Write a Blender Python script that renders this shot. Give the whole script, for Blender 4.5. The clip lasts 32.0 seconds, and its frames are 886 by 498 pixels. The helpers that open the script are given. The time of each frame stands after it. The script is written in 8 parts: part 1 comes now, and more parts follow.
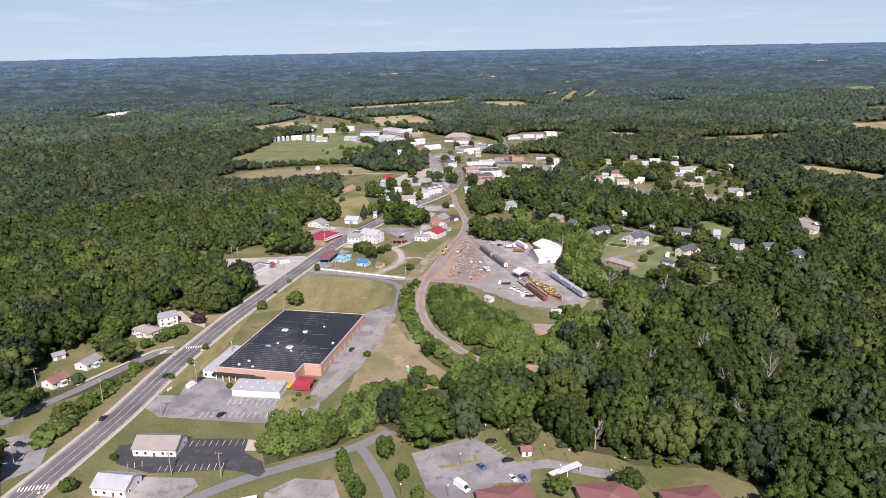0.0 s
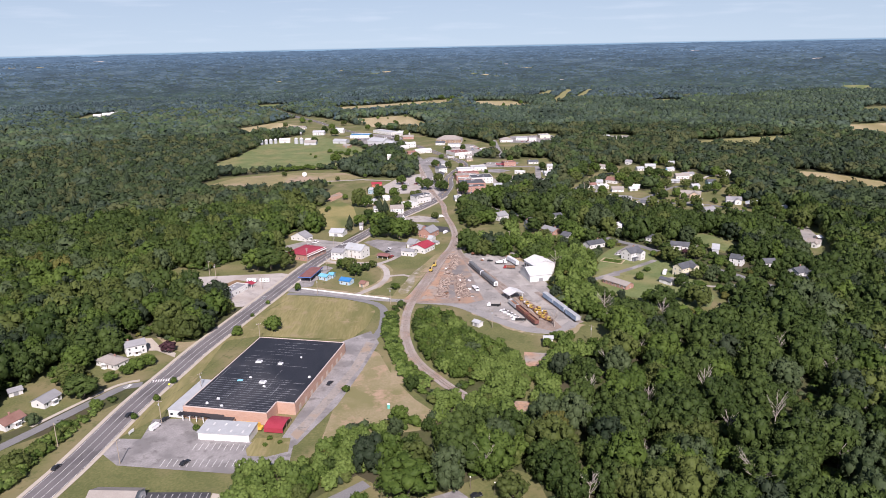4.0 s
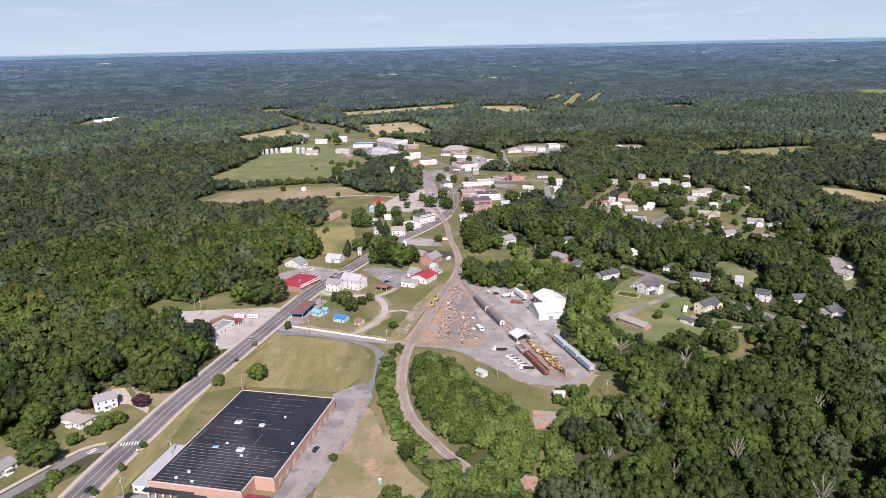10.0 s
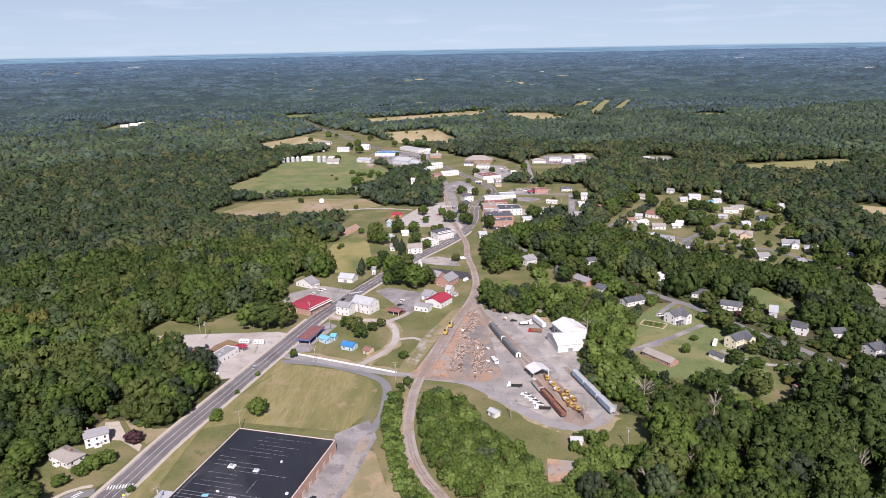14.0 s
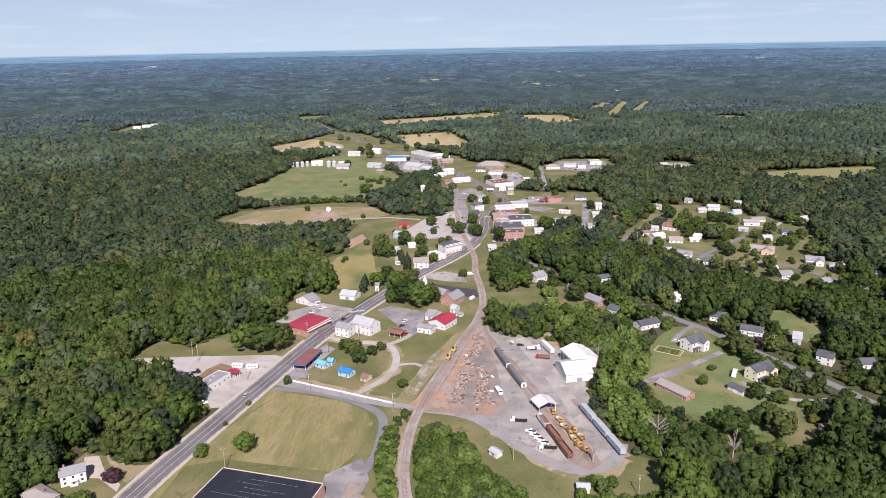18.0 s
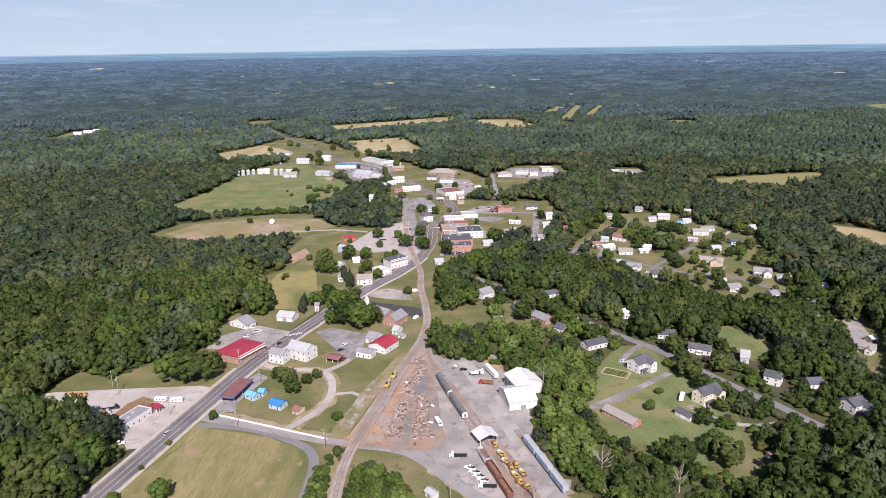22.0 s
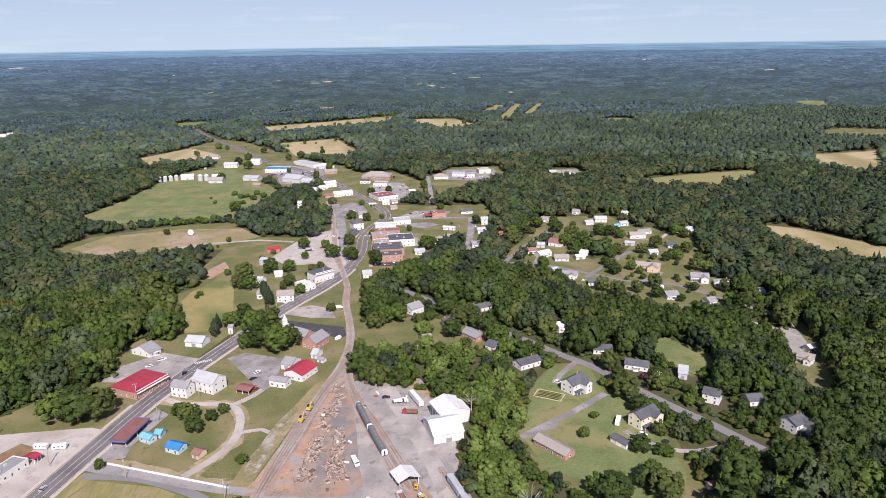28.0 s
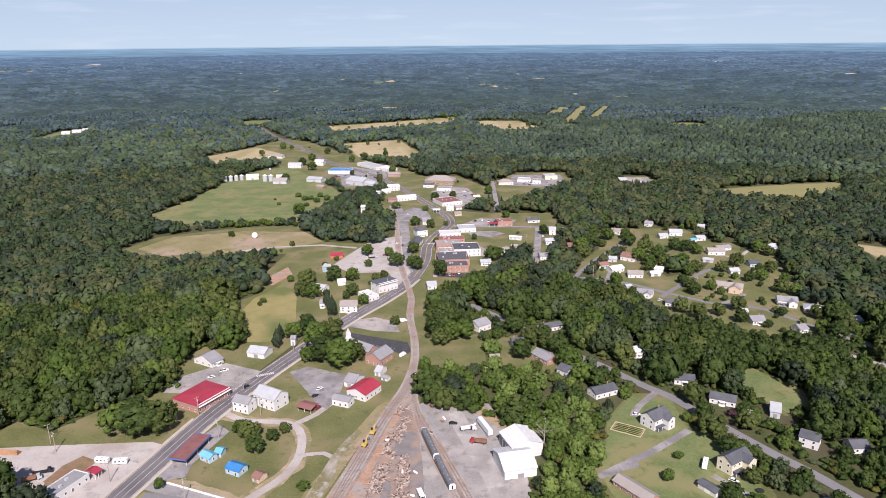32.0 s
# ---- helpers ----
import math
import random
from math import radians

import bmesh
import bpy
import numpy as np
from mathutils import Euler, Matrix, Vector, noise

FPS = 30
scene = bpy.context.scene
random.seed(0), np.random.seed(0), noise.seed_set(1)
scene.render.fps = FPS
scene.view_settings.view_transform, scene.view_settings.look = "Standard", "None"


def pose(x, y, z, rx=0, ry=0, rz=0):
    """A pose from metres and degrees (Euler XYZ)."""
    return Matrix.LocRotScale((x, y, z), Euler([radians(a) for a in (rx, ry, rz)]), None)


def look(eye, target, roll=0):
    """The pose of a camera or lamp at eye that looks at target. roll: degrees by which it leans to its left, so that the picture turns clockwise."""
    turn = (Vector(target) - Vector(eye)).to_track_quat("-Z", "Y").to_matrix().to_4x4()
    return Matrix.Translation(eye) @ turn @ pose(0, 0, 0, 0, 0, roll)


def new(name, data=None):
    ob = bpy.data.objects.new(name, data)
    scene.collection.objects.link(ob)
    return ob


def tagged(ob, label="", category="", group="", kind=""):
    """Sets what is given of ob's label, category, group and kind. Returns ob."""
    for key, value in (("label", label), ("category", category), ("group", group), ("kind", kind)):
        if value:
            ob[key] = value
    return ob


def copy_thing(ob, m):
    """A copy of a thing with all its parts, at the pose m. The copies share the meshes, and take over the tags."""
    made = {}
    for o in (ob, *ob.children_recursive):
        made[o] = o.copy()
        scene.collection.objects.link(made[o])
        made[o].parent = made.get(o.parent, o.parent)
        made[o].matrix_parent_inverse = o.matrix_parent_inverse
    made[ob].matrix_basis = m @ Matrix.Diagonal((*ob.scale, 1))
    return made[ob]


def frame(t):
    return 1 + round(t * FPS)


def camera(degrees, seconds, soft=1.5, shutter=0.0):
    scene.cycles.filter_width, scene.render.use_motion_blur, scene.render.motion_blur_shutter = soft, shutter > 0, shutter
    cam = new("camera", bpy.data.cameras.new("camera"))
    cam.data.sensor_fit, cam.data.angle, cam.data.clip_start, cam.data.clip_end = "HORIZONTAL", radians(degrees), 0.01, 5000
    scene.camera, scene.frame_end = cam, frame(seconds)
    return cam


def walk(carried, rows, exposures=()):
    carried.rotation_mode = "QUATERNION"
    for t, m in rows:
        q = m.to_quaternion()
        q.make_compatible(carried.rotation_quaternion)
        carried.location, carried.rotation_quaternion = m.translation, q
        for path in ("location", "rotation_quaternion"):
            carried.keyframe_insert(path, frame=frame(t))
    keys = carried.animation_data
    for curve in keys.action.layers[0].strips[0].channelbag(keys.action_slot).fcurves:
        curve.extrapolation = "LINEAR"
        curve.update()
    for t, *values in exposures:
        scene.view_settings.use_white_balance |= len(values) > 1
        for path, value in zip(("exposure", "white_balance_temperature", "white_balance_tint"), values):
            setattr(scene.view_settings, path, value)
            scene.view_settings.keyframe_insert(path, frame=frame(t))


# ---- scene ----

# ---- camera and its way: seconds, place, heading, tilt, lean ----
cam = camera(63.88, 32.0, soft=0.75)
PATH = [
    (0, (0.00, 0.00, 156.00), 0.000, -15.922, -1.232),
    (1, (2.00, 6.65, 157.84), -0.171, -16.024, -1.325),
    (2, (3.72, 13.31, 160.00), -0.291, -16.120, -1.395),
    (3, (4.66, 20.14, 162.04), -0.392, -16.185, -1.333),
    (3.5, (5.22, 23.75, 163.07), -0.421, -16.222, -1.271),
    (5.5, (6.69, 37.86, 167.02), -0.484, -16.290, -1.235),
    (6, (7.18, 41.44, 167.94), -0.456, -16.295, -1.254),
    (7, (8.16, 48.52, 170.29), -0.390, -16.326, -1.187),
    (8, (9.10, 55.41, 172.34), -0.287, -16.317, -1.204),
    (9, (9.65, 62.59, 174.04), -0.187, -16.296, -1.184),
    (10, (10.15, 69.85, 175.93), 0.197, -16.284, -1.243),
    (10.5, (10.61, 73.31, 176.83), 0.844, -16.237, -1.231),
    (11, (11.10, 76.75, 177.86), 0.951, -16.227, -1.239),
    (12, (12.99, 83.58, 179.93), 1.001, -16.195, -1.152),
    (13, (15.45, 90.02, 181.60), 1.608, -16.086, -1.138),
    (13.5, (16.62, 93.23, 182.34), 2.404, -16.027, -1.124),
    (15.5, (21.20, 106.52, 185.50), 2.232, -16.009, -1.100),
    (16, (22.16, 109.62, 186.36), 2.132, -16.012, -1.092),
    (17, (23.67, 116.35, 188.11), 2.102, -16.082, -1.111),
    (17.5, (24.35, 119.78, 189.05), 2.929, -16.087, -1.110),
    (18, (25.08, 123.23, 190.06), 3.770, -16.115, -1.114),
    (19, (27.29, 129.78, 192.10), 4.008, -16.144, -1.089),
    (20, (29.98, 136.01, 194.22), 3.830, -16.131, -1.009),
    (20.5, (31.89, 139.08, 194.83), 3.751, -16.089, -1.003),
    (21, (33.94, 141.90, 195.19), 2.262, -16.061, -0.897),
    (21.5, (35.51, 144.54, 195.34), 0.512, -16.067, -0.897),
    (22, (37.35, 147.24, 195.41), 0.424, -16.043, -0.838),
    (22.5, (39.52, 149.83, 195.48), -3.102, -16.052, -0.843),
    (23, (41.64, 152.50, 195.61), -3.378, -16.091, -0.910),
    (24, (46.01, 157.68, 195.83), -3.411, -16.104, -1.051),
    (25, (49.76, 163.91, 196.10), -3.480, -16.155, -1.128),
    (25.5, (51.48, 167.01, 196.01), -3.494, -16.159, -1.196),
    (27.5, (54.29, 179.67, 195.96), -3.871, -16.223, -0.997),
    (28, (53.93, 182.65, 196.41), -4.023, -16.291, -0.853),
    (29, (52.44, 188.74, 197.57), -4.203, -16.409, -0.633),
    (29.5, (51.06, 192.01, 198.48), -2.904, -16.401, -0.582),
    (30, (49.79, 195.18, 199.31), -0.192, -16.402, -0.458),
    (30.5, (48.77, 198.18, 199.94), 0.759, -16.390, -0.353),
    (31, (47.58, 201.13, 200.36), 0.739, -16.354, -0.441),
    (32, (45.25, 207.06, 200.66), 0.654, -16.313, -0.506),
]


def aim(place, heading, tilt, lean):
    a, b = radians(heading), radians(tilt)
    way = Vector((-math.sin(a) * math.cos(b), math.cos(a) * math.cos(b), math.sin(b)))
    return look(place, Vector(place) + way * 100, lean)


walk(cam, [(t, aim(p, h, k, r)) for t, p, h, k, r in PATH], exposures=[(0, 0.4, 6380, 23), (32, 0.4, 6380, 23)])

# ---- sky and sun ----
SUN_HIGH, SUN_SIDE = radians(43), radians(173)
world = bpy.data.worlds.new("sky")
scene.world = world
world.use_nodes = True
wn, wl = world.node_tree.nodes, world.node_tree.links
wn.clear()
sky = wn.new("ShaderNodeTexSky")
sky.sky_type, sky.sun_disc = "NISHITA", False
sky.sun_elevation, sky.sun_rotation = SUN_HIGH, SUN_SIDE
sky.air_density, sky.dust_density, sky.ozone_density, sky.altitude = 1.0, 0.6, 2.5, 200
coord = wn.new("ShaderNodeTexCoord")
split = wn.new("ShaderNodeSeparateXYZ")
wl.new(coord.outputs["Generated"], split.inputs[0])
lift = wn.new("ShaderNodeVectorMath")
lift.operation = "ADD"
lift.inputs[1].default_value = (0, 0, 0.1)
wl.new(coord.outputs["Generated"], lift.inputs[0])
wl.new(lift.outputs[0], sky.inputs[0])
# the land beyond the last ridge, painted into the sky with pale distance haze in its colours, up to the true horizon
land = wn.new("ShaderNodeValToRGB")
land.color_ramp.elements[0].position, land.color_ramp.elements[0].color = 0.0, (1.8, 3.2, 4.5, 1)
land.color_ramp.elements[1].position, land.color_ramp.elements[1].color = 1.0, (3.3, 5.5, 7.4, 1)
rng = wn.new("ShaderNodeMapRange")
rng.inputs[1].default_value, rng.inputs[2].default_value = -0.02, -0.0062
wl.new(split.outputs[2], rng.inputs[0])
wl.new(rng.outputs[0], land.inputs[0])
# stands and fields show as faint level streaks in it
smap = wn.new("ShaderNodeMapping")
smap.inputs["Scale"].default_value = (14, 14, 900)
wl.new(coord.outputs["Generated"], smap.inputs[0])
streak = wn.new("ShaderNodeTexNoise")
streak.inputs["Scale"].default_value, streak.inputs["Detail"].default_value = 1.4, 5
wl.new(smap.outputs[0], streak.inputs["Vector"])
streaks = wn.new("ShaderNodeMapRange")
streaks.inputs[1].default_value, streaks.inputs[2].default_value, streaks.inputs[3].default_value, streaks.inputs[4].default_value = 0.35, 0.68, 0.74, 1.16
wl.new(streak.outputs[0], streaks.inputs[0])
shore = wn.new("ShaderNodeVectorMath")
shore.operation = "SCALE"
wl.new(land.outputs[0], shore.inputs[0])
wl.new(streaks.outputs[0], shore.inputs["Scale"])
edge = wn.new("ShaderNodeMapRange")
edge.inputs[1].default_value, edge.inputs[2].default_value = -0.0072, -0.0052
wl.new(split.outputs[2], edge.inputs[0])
# faint high cloud
cmap = wn.new("ShaderNodeMapping")
cmap.inputs["Scale"].default_value = (6, 6, 60)
wl.new(coord.outputs["Generated"], cmap.inputs[0])
cl = wn.new("ShaderNodeTexNoise")
cl.inputs["Scale"].default_value, cl.inputs["Detail"].default_value = 1.6, 6
wl.new(cmap.outputs[0], cl.inputs["Vector"])
clr = wn.new("ShaderNodeMapRange")
clr.inputs[1].default_value, clr.inputs[2].default_value, clr.inputs[4].default_value = 0.52, 0.75, 0.34
wl.new(cl.outputs[0], clr.inputs[0])
cloudy = wn.new("ShaderNodeMix")
cloudy.data_type = "RGBA"
wl.new(clr.outputs[0], cloudy.inputs[0])
wl.new(sky.outputs[0], cloudy.inputs[6])
cloudy.inputs[7].default_value = (11.5, 12.2, 13.0, 1)
# the sky pales towards the horizon
pale = wn.new("ShaderNodeMapRange")
pale.inputs[1].default_value, pale.inputs[2].default_value, pale.inputs[3].default_value, pale.inputs[4].default_value = 0.0, 0.3, 0.75, 0.0
wl.new(split.outputs[2], pale.inputs[0])
veil = wn.new("ShaderNodeMix")
veil.data_type = "RGBA"
wl.new(pale.outputs[0], veil.inputs[0])
wl.new(cloudy.outputs[2], veil.inputs[6])
veil.inputs[7].default_value = (7.0, 8.9, 9.9, 1)
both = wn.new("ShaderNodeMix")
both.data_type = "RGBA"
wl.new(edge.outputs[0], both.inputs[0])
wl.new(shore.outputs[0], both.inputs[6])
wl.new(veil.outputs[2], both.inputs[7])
bg = wn.new("ShaderNodeBackground")
bg.inputs[1].default_value = 0.066
wl.new(both.outputs[2], bg.inputs[0])
wl.new(bg.outputs[0], wn.new("ShaderNodeOutputWorld").inputs[0])

sun = new("sun", bpy.data.lights.new("sun", "SUN"))
sun.data.energy, sun.data.angle, sun.data.color = 5.0, radians(0.55), (1.0, 0.95, 0.88)
sun.matrix_world = look((0, 0, 300), (-0.12 * 100, 0.99 * 100, 300 - 0.93 * 100))

# ---- materials ----
def mat(name, a, b=None, rough=0.8, metal=0.0, scale=0.3, fine=4.0, bump=0.15, spread=0.35, random_tint=0.0, island=0.0, spec=0.3, stretch=None, c=None, cscale=0.02, turn=0.0, e=None, escale=0.35, tree=0.0, relief=0.3):
    """Two colours mixed by a coarse and a fine noise, a third by a broad one, with fine relief."""
    m = bpy.data.materials.new(name)
    m.use_nodes = True
    n, l = m.node_tree.nodes, m.node_tree.links
    p = n["Principled BSDF"]
    b = b or tuple(min(1, v * 1.35) for v in a)
    tc = n.new("ShaderNodeNewGeometry")
    src = tc.outputs["Position"]
    if stretch:
        mp = n.new("ShaderNodeMapping")
        mp.inputs["Scale"].default_value, mp.inputs["Rotation"].default_value = stretch, (0, 0, radians(turn))
        l.new(src, mp.inputs[0])
        src = mp.outputs[0]
    n1, n2 = n.new("ShaderNodeTexNoise"), n.new("ShaderNodeTexNoise")
    for k, s, d in ((n1, scale, 4), (n2, fine, 3)):
        k.inputs["Scale"].default_value, k.inputs["Detail"].default_value = s, d
        l.new(src, k.inputs["Vector"])
    add = n.new("ShaderNodeMath")
    add.operation = "MULTIPLY_ADD"
    add.inputs[1].default_value = 0.5
    l.new(n2.outputs[0], add.inputs[0])
    half = n.new("ShaderNodeMath")
    half.operation = "MULTIPLY"
    half.inputs[1].default_value = 0.5
    l.new(n1.outputs[0], half.inputs[0])
    l.new(half.outputs[0], add.inputs[2])
    fac = add.outputs[0]
    for amount, kind in ((random_tint, "object"), (island, "island"), (tree, "tree")):
        if amount:
            rnd = tc.outputs["Random Per Island"] if kind == "island" else n.new("ShaderNodeObjectInfo").outputs["Random"]
            if kind == "tree":
                own, both, wrap = n.new("ShaderNodeAttribute"), n.new("ShaderNodeMath"), n.new("ShaderNodeMath")
                own.attribute_name, wrap.operation = "tree", "FRACT"
                l.new(own.outputs["Fac"], both.inputs[0])
                l.new(rnd, both.inputs[1])
                l.new(both.outputs[0], wrap.inputs[0])
                rnd = wrap.outputs[0]
            sub = n.new("ShaderNodeMath")
            sub.operation = "MULTIPLY_ADD"
            sub.inputs[1].default_value = amount
            off = n.new("ShaderNodeMath")
            off.operation = "SUBTRACT"
            off.inputs[1].default_value = amount / 2
            l.new(rnd, sub.inputs[0])
            l.new(fac, off.inputs[0])
            l.new(off.outputs[0], sub.inputs[2])
            fac = sub.outputs[0]
    r = n.new("ShaderNodeMapRange")
    r.inputs[1].default_value, r.inputs[2].default_value = 0.5 - spread / 2, 0.5 + spread / 2
    l.new(fac, r.inputs[0])
    mix = n.new("ShaderNodeMix")
    mix.data_type = "RGBA"
    l.new(r.outputs[0], mix.inputs[0])
    mix.inputs[6].default_value, mix.inputs[7].default_value = (*a, 1), (*b, 1)
    colour = mix.outputs[2]
    if c:
        n3 = n.new("ShaderNodeTexNoise")
        n3.inputs["Scale"].default_value, n3.inputs["Detail"].default_value = cscale, 5
        l.new(src, n3.inputs["Vector"])
        r3 = n.new("ShaderNodeMapRange")
        r3.inputs[1].default_value, r3.inputs[2].default_value = 0.47, 0.62
        l.new(n3.outputs[0], r3.inputs[0])
        mix3 = n.new("ShaderNodeMix")
        mix3.data_type = "RGBA"
        l.new(r3.outputs[0], mix3.inputs[0])
        l.new(colour, mix3.inputs[6])
        mix3.inputs[7].default_value = (*c, 1)
        colour = mix3.outputs[2]
    if e:
        n4 = n.new("ShaderNodeTexNoise")
        n4.inputs["Scale"].default_value, n4.inputs["Detail"].default_value, n4.inputs["Roughness"].default_value = escale, 6, 0.7
        l.new(tc.outputs["Position"], n4.inputs["Vector"])
        r4 = n.new("ShaderNodeMapRange")
        r4.inputs[1].default_value, r4.inputs[2].default_value = 0.53, 0.66
        l.new(n4.outputs[0], r4.inputs[0])
        mix4 = n.new("ShaderNodeMix")
        mix4.data_type = "RGBA"
        l.new(r4.outputs[0], mix4.inputs[0])
        l.new(colour, mix4.inputs[6])
        mix4.inputs[7].default_value = (*e, 1)
        colour = mix4.outputs[2]
    l.new(colour, p.inputs["Base Color"])
    p.inputs["Roughness"].default_value, p.inputs["Metallic"].default_value = rough, metal
    p.inputs["Specular IOR Level"].default_value = spec
    if bump:
        bp = n.new("ShaderNodeBump")
        bp.inputs["Strength"].default_value, bp.inputs["Distance"].default_value = bump, relief
        l.new(n2.outputs[0], bp.inputs["Height"])
        l.new(bp.outputs[0], p.inputs["Normal"])
    return m


GRASS = mat("grass", (0.098, 0.112, 0.038), (0.172, 0.170, 0.068), scale=0.05, fine=0.9, bump=0.5, spread=0.26, c=(0.212, 0.182, 0.092), cscale=0.035, e=(0.1, 0.115, 0.04), escale=0.14)
LAWN = mat("mown_lawn", (0.2, 0.178, 0.072), (0.305, 0.262, 0.124), scale=0.06, fine=0.9, bump=0.4, spread=0.24, c=(0.15, 0.15, 0.056), cscale=0.05, stretch=(1, 0.14, 1), turn=-26, e=(0.29, 0.235, 0.13), escale=0.09)
MEADOW = mat("meadow", (0.112, 0.150, 0.054), (0.180, 0.208, 0.084), scale=0.05, fine=0.6, bump=0.4, spread=0.26, c=(0.215, 0.205, 0.092), cscale=0.025, e=(0.12, 0.14, 0.045), escale=0.12)
STUBBLE = mat("stubble_field", (0.34, 0.275, 0.155), (0.46, 0.38, 0.23), scale=0.03, fine=0.4, bump=0.3, c=(0.26, 0.22, 0.1), cscale=0.012, stretch=(1, 0.25, 1), e=(0.25, 0.22, 0.1), escale=0.03)
FLOOR = mat("forest_floor", (0.055, 0.062, 0.024), (0.1, 0.105, 0.042), scale=0.05, fine=0.5, bump=0.6, c=(0.075, 0.066, 0.038), cscale=0.05)
DIRT = mat("red_clay_dirt", (0.33, 0.195, 0.125), (0.47, 0.305, 0.215), scale=0.12, fine=0.9, bump=0.5, spread=0.28, c=(0.32, 0.29, 0.26), cscale=0.07, e=(0.22, 0.17, 0.135), escale=0.3)
TAN = mat("bare_tan_soil", (0.36, 0.285, 0.19), (0.26, 0.22, 0.125), scale=0.06, fine=0.8, bump=0.5, spread=0.28, c=(0.2, 0.185, 0.085), cscale=0.05, e=(0.42, 0.33, 0.23), escale=0.1)
GRAVEL = mat("grey_gravel", (0.225, 0.212, 0.203), (0.35, 0.330, 0.312), scale=0.07, fine=2.0, bump=0.5, spread=0.26, c=(0.40, 0.365, 0.335), cscale=0.045, e=(0.19, 0.172, 0.16), escale=0.12)
PALEGRAVEL = mat("pale_gravel", (0.38, 0.345, 0.32), (0.52, 0.48, 0.45), scale=0.08, fine=2.0, bump=0.5, spread=0.28, c=(0.36, 0.315, 0.28), cscale=0.04, e=(0.31, 0.285, 0.265), escale=0.14)
BALLAST = mat("track_ballast", (0.28, 0.24, 0.22), (0.43, 0.38, 0.35), scale=0.15, fine=3, bump=0.6, spread=0.3, c=(0.32, 0.23, 0.18), cscale=0.06, e=(0.22, 0.19, 0.175), escale=0.3)
ASPHALT = mat("road_asphalt", (0.14, 0.128, 0.13), (0.195, 0.18, 0.183), scale=0.08, fine=3, bump=0.15, c=(0.12, 0.111, 0.114), cscale=0.05, e=(0.175, 0.163, 0.165), escale=0.3)
OLDASPHALT = mat("worn_asphalt", (0.23, 0.217, 0.215), (0.35, 0.33, 0.325), scale=0.12, fine=1.6, bump=0.25, spread=0.28, c=(0.2, 0.19, 0.188), cscale=0.07, e=(0.17, 0.16, 0.155), escale=0.2)
BLACKTOP = mat("fresh_blacktop", (0.045, 0.045, 0.05), (0.075, 0.074, 0.08), scale=0.2, fine=3, bump=0.15, e=(0.1, 0.098, 0.1), escale=0.25)
CONCRETE = mat("concrete", (0.42, 0.37, 0.31), (0.52, 0.46, 0.39), scale=0.3, fine=3, bump=0.1)
PAINT = mat("road_paint", (0.72, 0.72, 0.7), (0.8, 0.8, 0.78), scale=2, fine=6, bump=0)
YELLOW = mat("yellow_road_paint", (0.6, 0.42, 0.1), (0.68, 0.5, 0.16), scale=2, fine=6, bump=0)
def leaves(name, a, b, **more):
    return mat(name, a, b, rough=0.6, scale=0.25, fine=1.1, bump=0.5, tree=0.3, island=0.14, spread=0.46, spec=0.1, relief=0.5, **more)


FOLIAGE = leaves("oak_foliage", (0.020, 0.036, 0.009), (0.058, 0.086, 0.022))
FOLIAGE2 = leaves("maple_foliage", (0.033, 0.058, 0.011), (0.084, 0.124, 0.026))
OLIVE = leaves("hickory_foliage", (0.038, 0.053, 0.014), (0.090, 0.112, 0.031))
ASH = leaves("ash_foliage", (0.029, 0.045, 0.019), (0.074, 0.100, 0.045))
YELLOWING = leaves("yellowing_foliage", (0.050, 0.053, 0.013), (0.107, 0.107, 0.029))
PINE = leaves("pine_needles", (0.015, 0.026, 0.013), (0.039, 0.053, 0.029))
VINE = leaves("vine_foliage", (0.065, 0.101, 0.023), (0.133, 0.184, 0.047))
SPECIES = [FOLIAGE, FOLIAGE2, OLIVE, ASH, YELLOWING, PINE]
# leaves of the middle distance, with a little blue haze in their colour
MIDDLE_HAZE = [leaves("hazed_white_oak", (0.019, 0.032, 0.015), (0.053, 0.076, 0.034)), leaves("hazed_poplar", (0.028, 0.047, 0.016), (0.071, 0.101, 0.039)), leaves("hazed_beech", (0.036, 0.046, 0.020), (0.084, 0.095, 0.041)),
          leaves("hazed_elm", (0.023, 0.036, 0.022), (0.058, 0.080, 0.047)), leaves("hazed_cedar", (0.015, 0.026, 0.016), (0.040, 0.055, 0.034))]


def canopy(name, a, b, broad):
    return mat(name, a, b, rough=0.75, scale=0.02, fine=0.13, bump=0.5, tree=0.3, spread=0.42, spec=0.1, c=broad, cscale=0.009, relief=1.5)


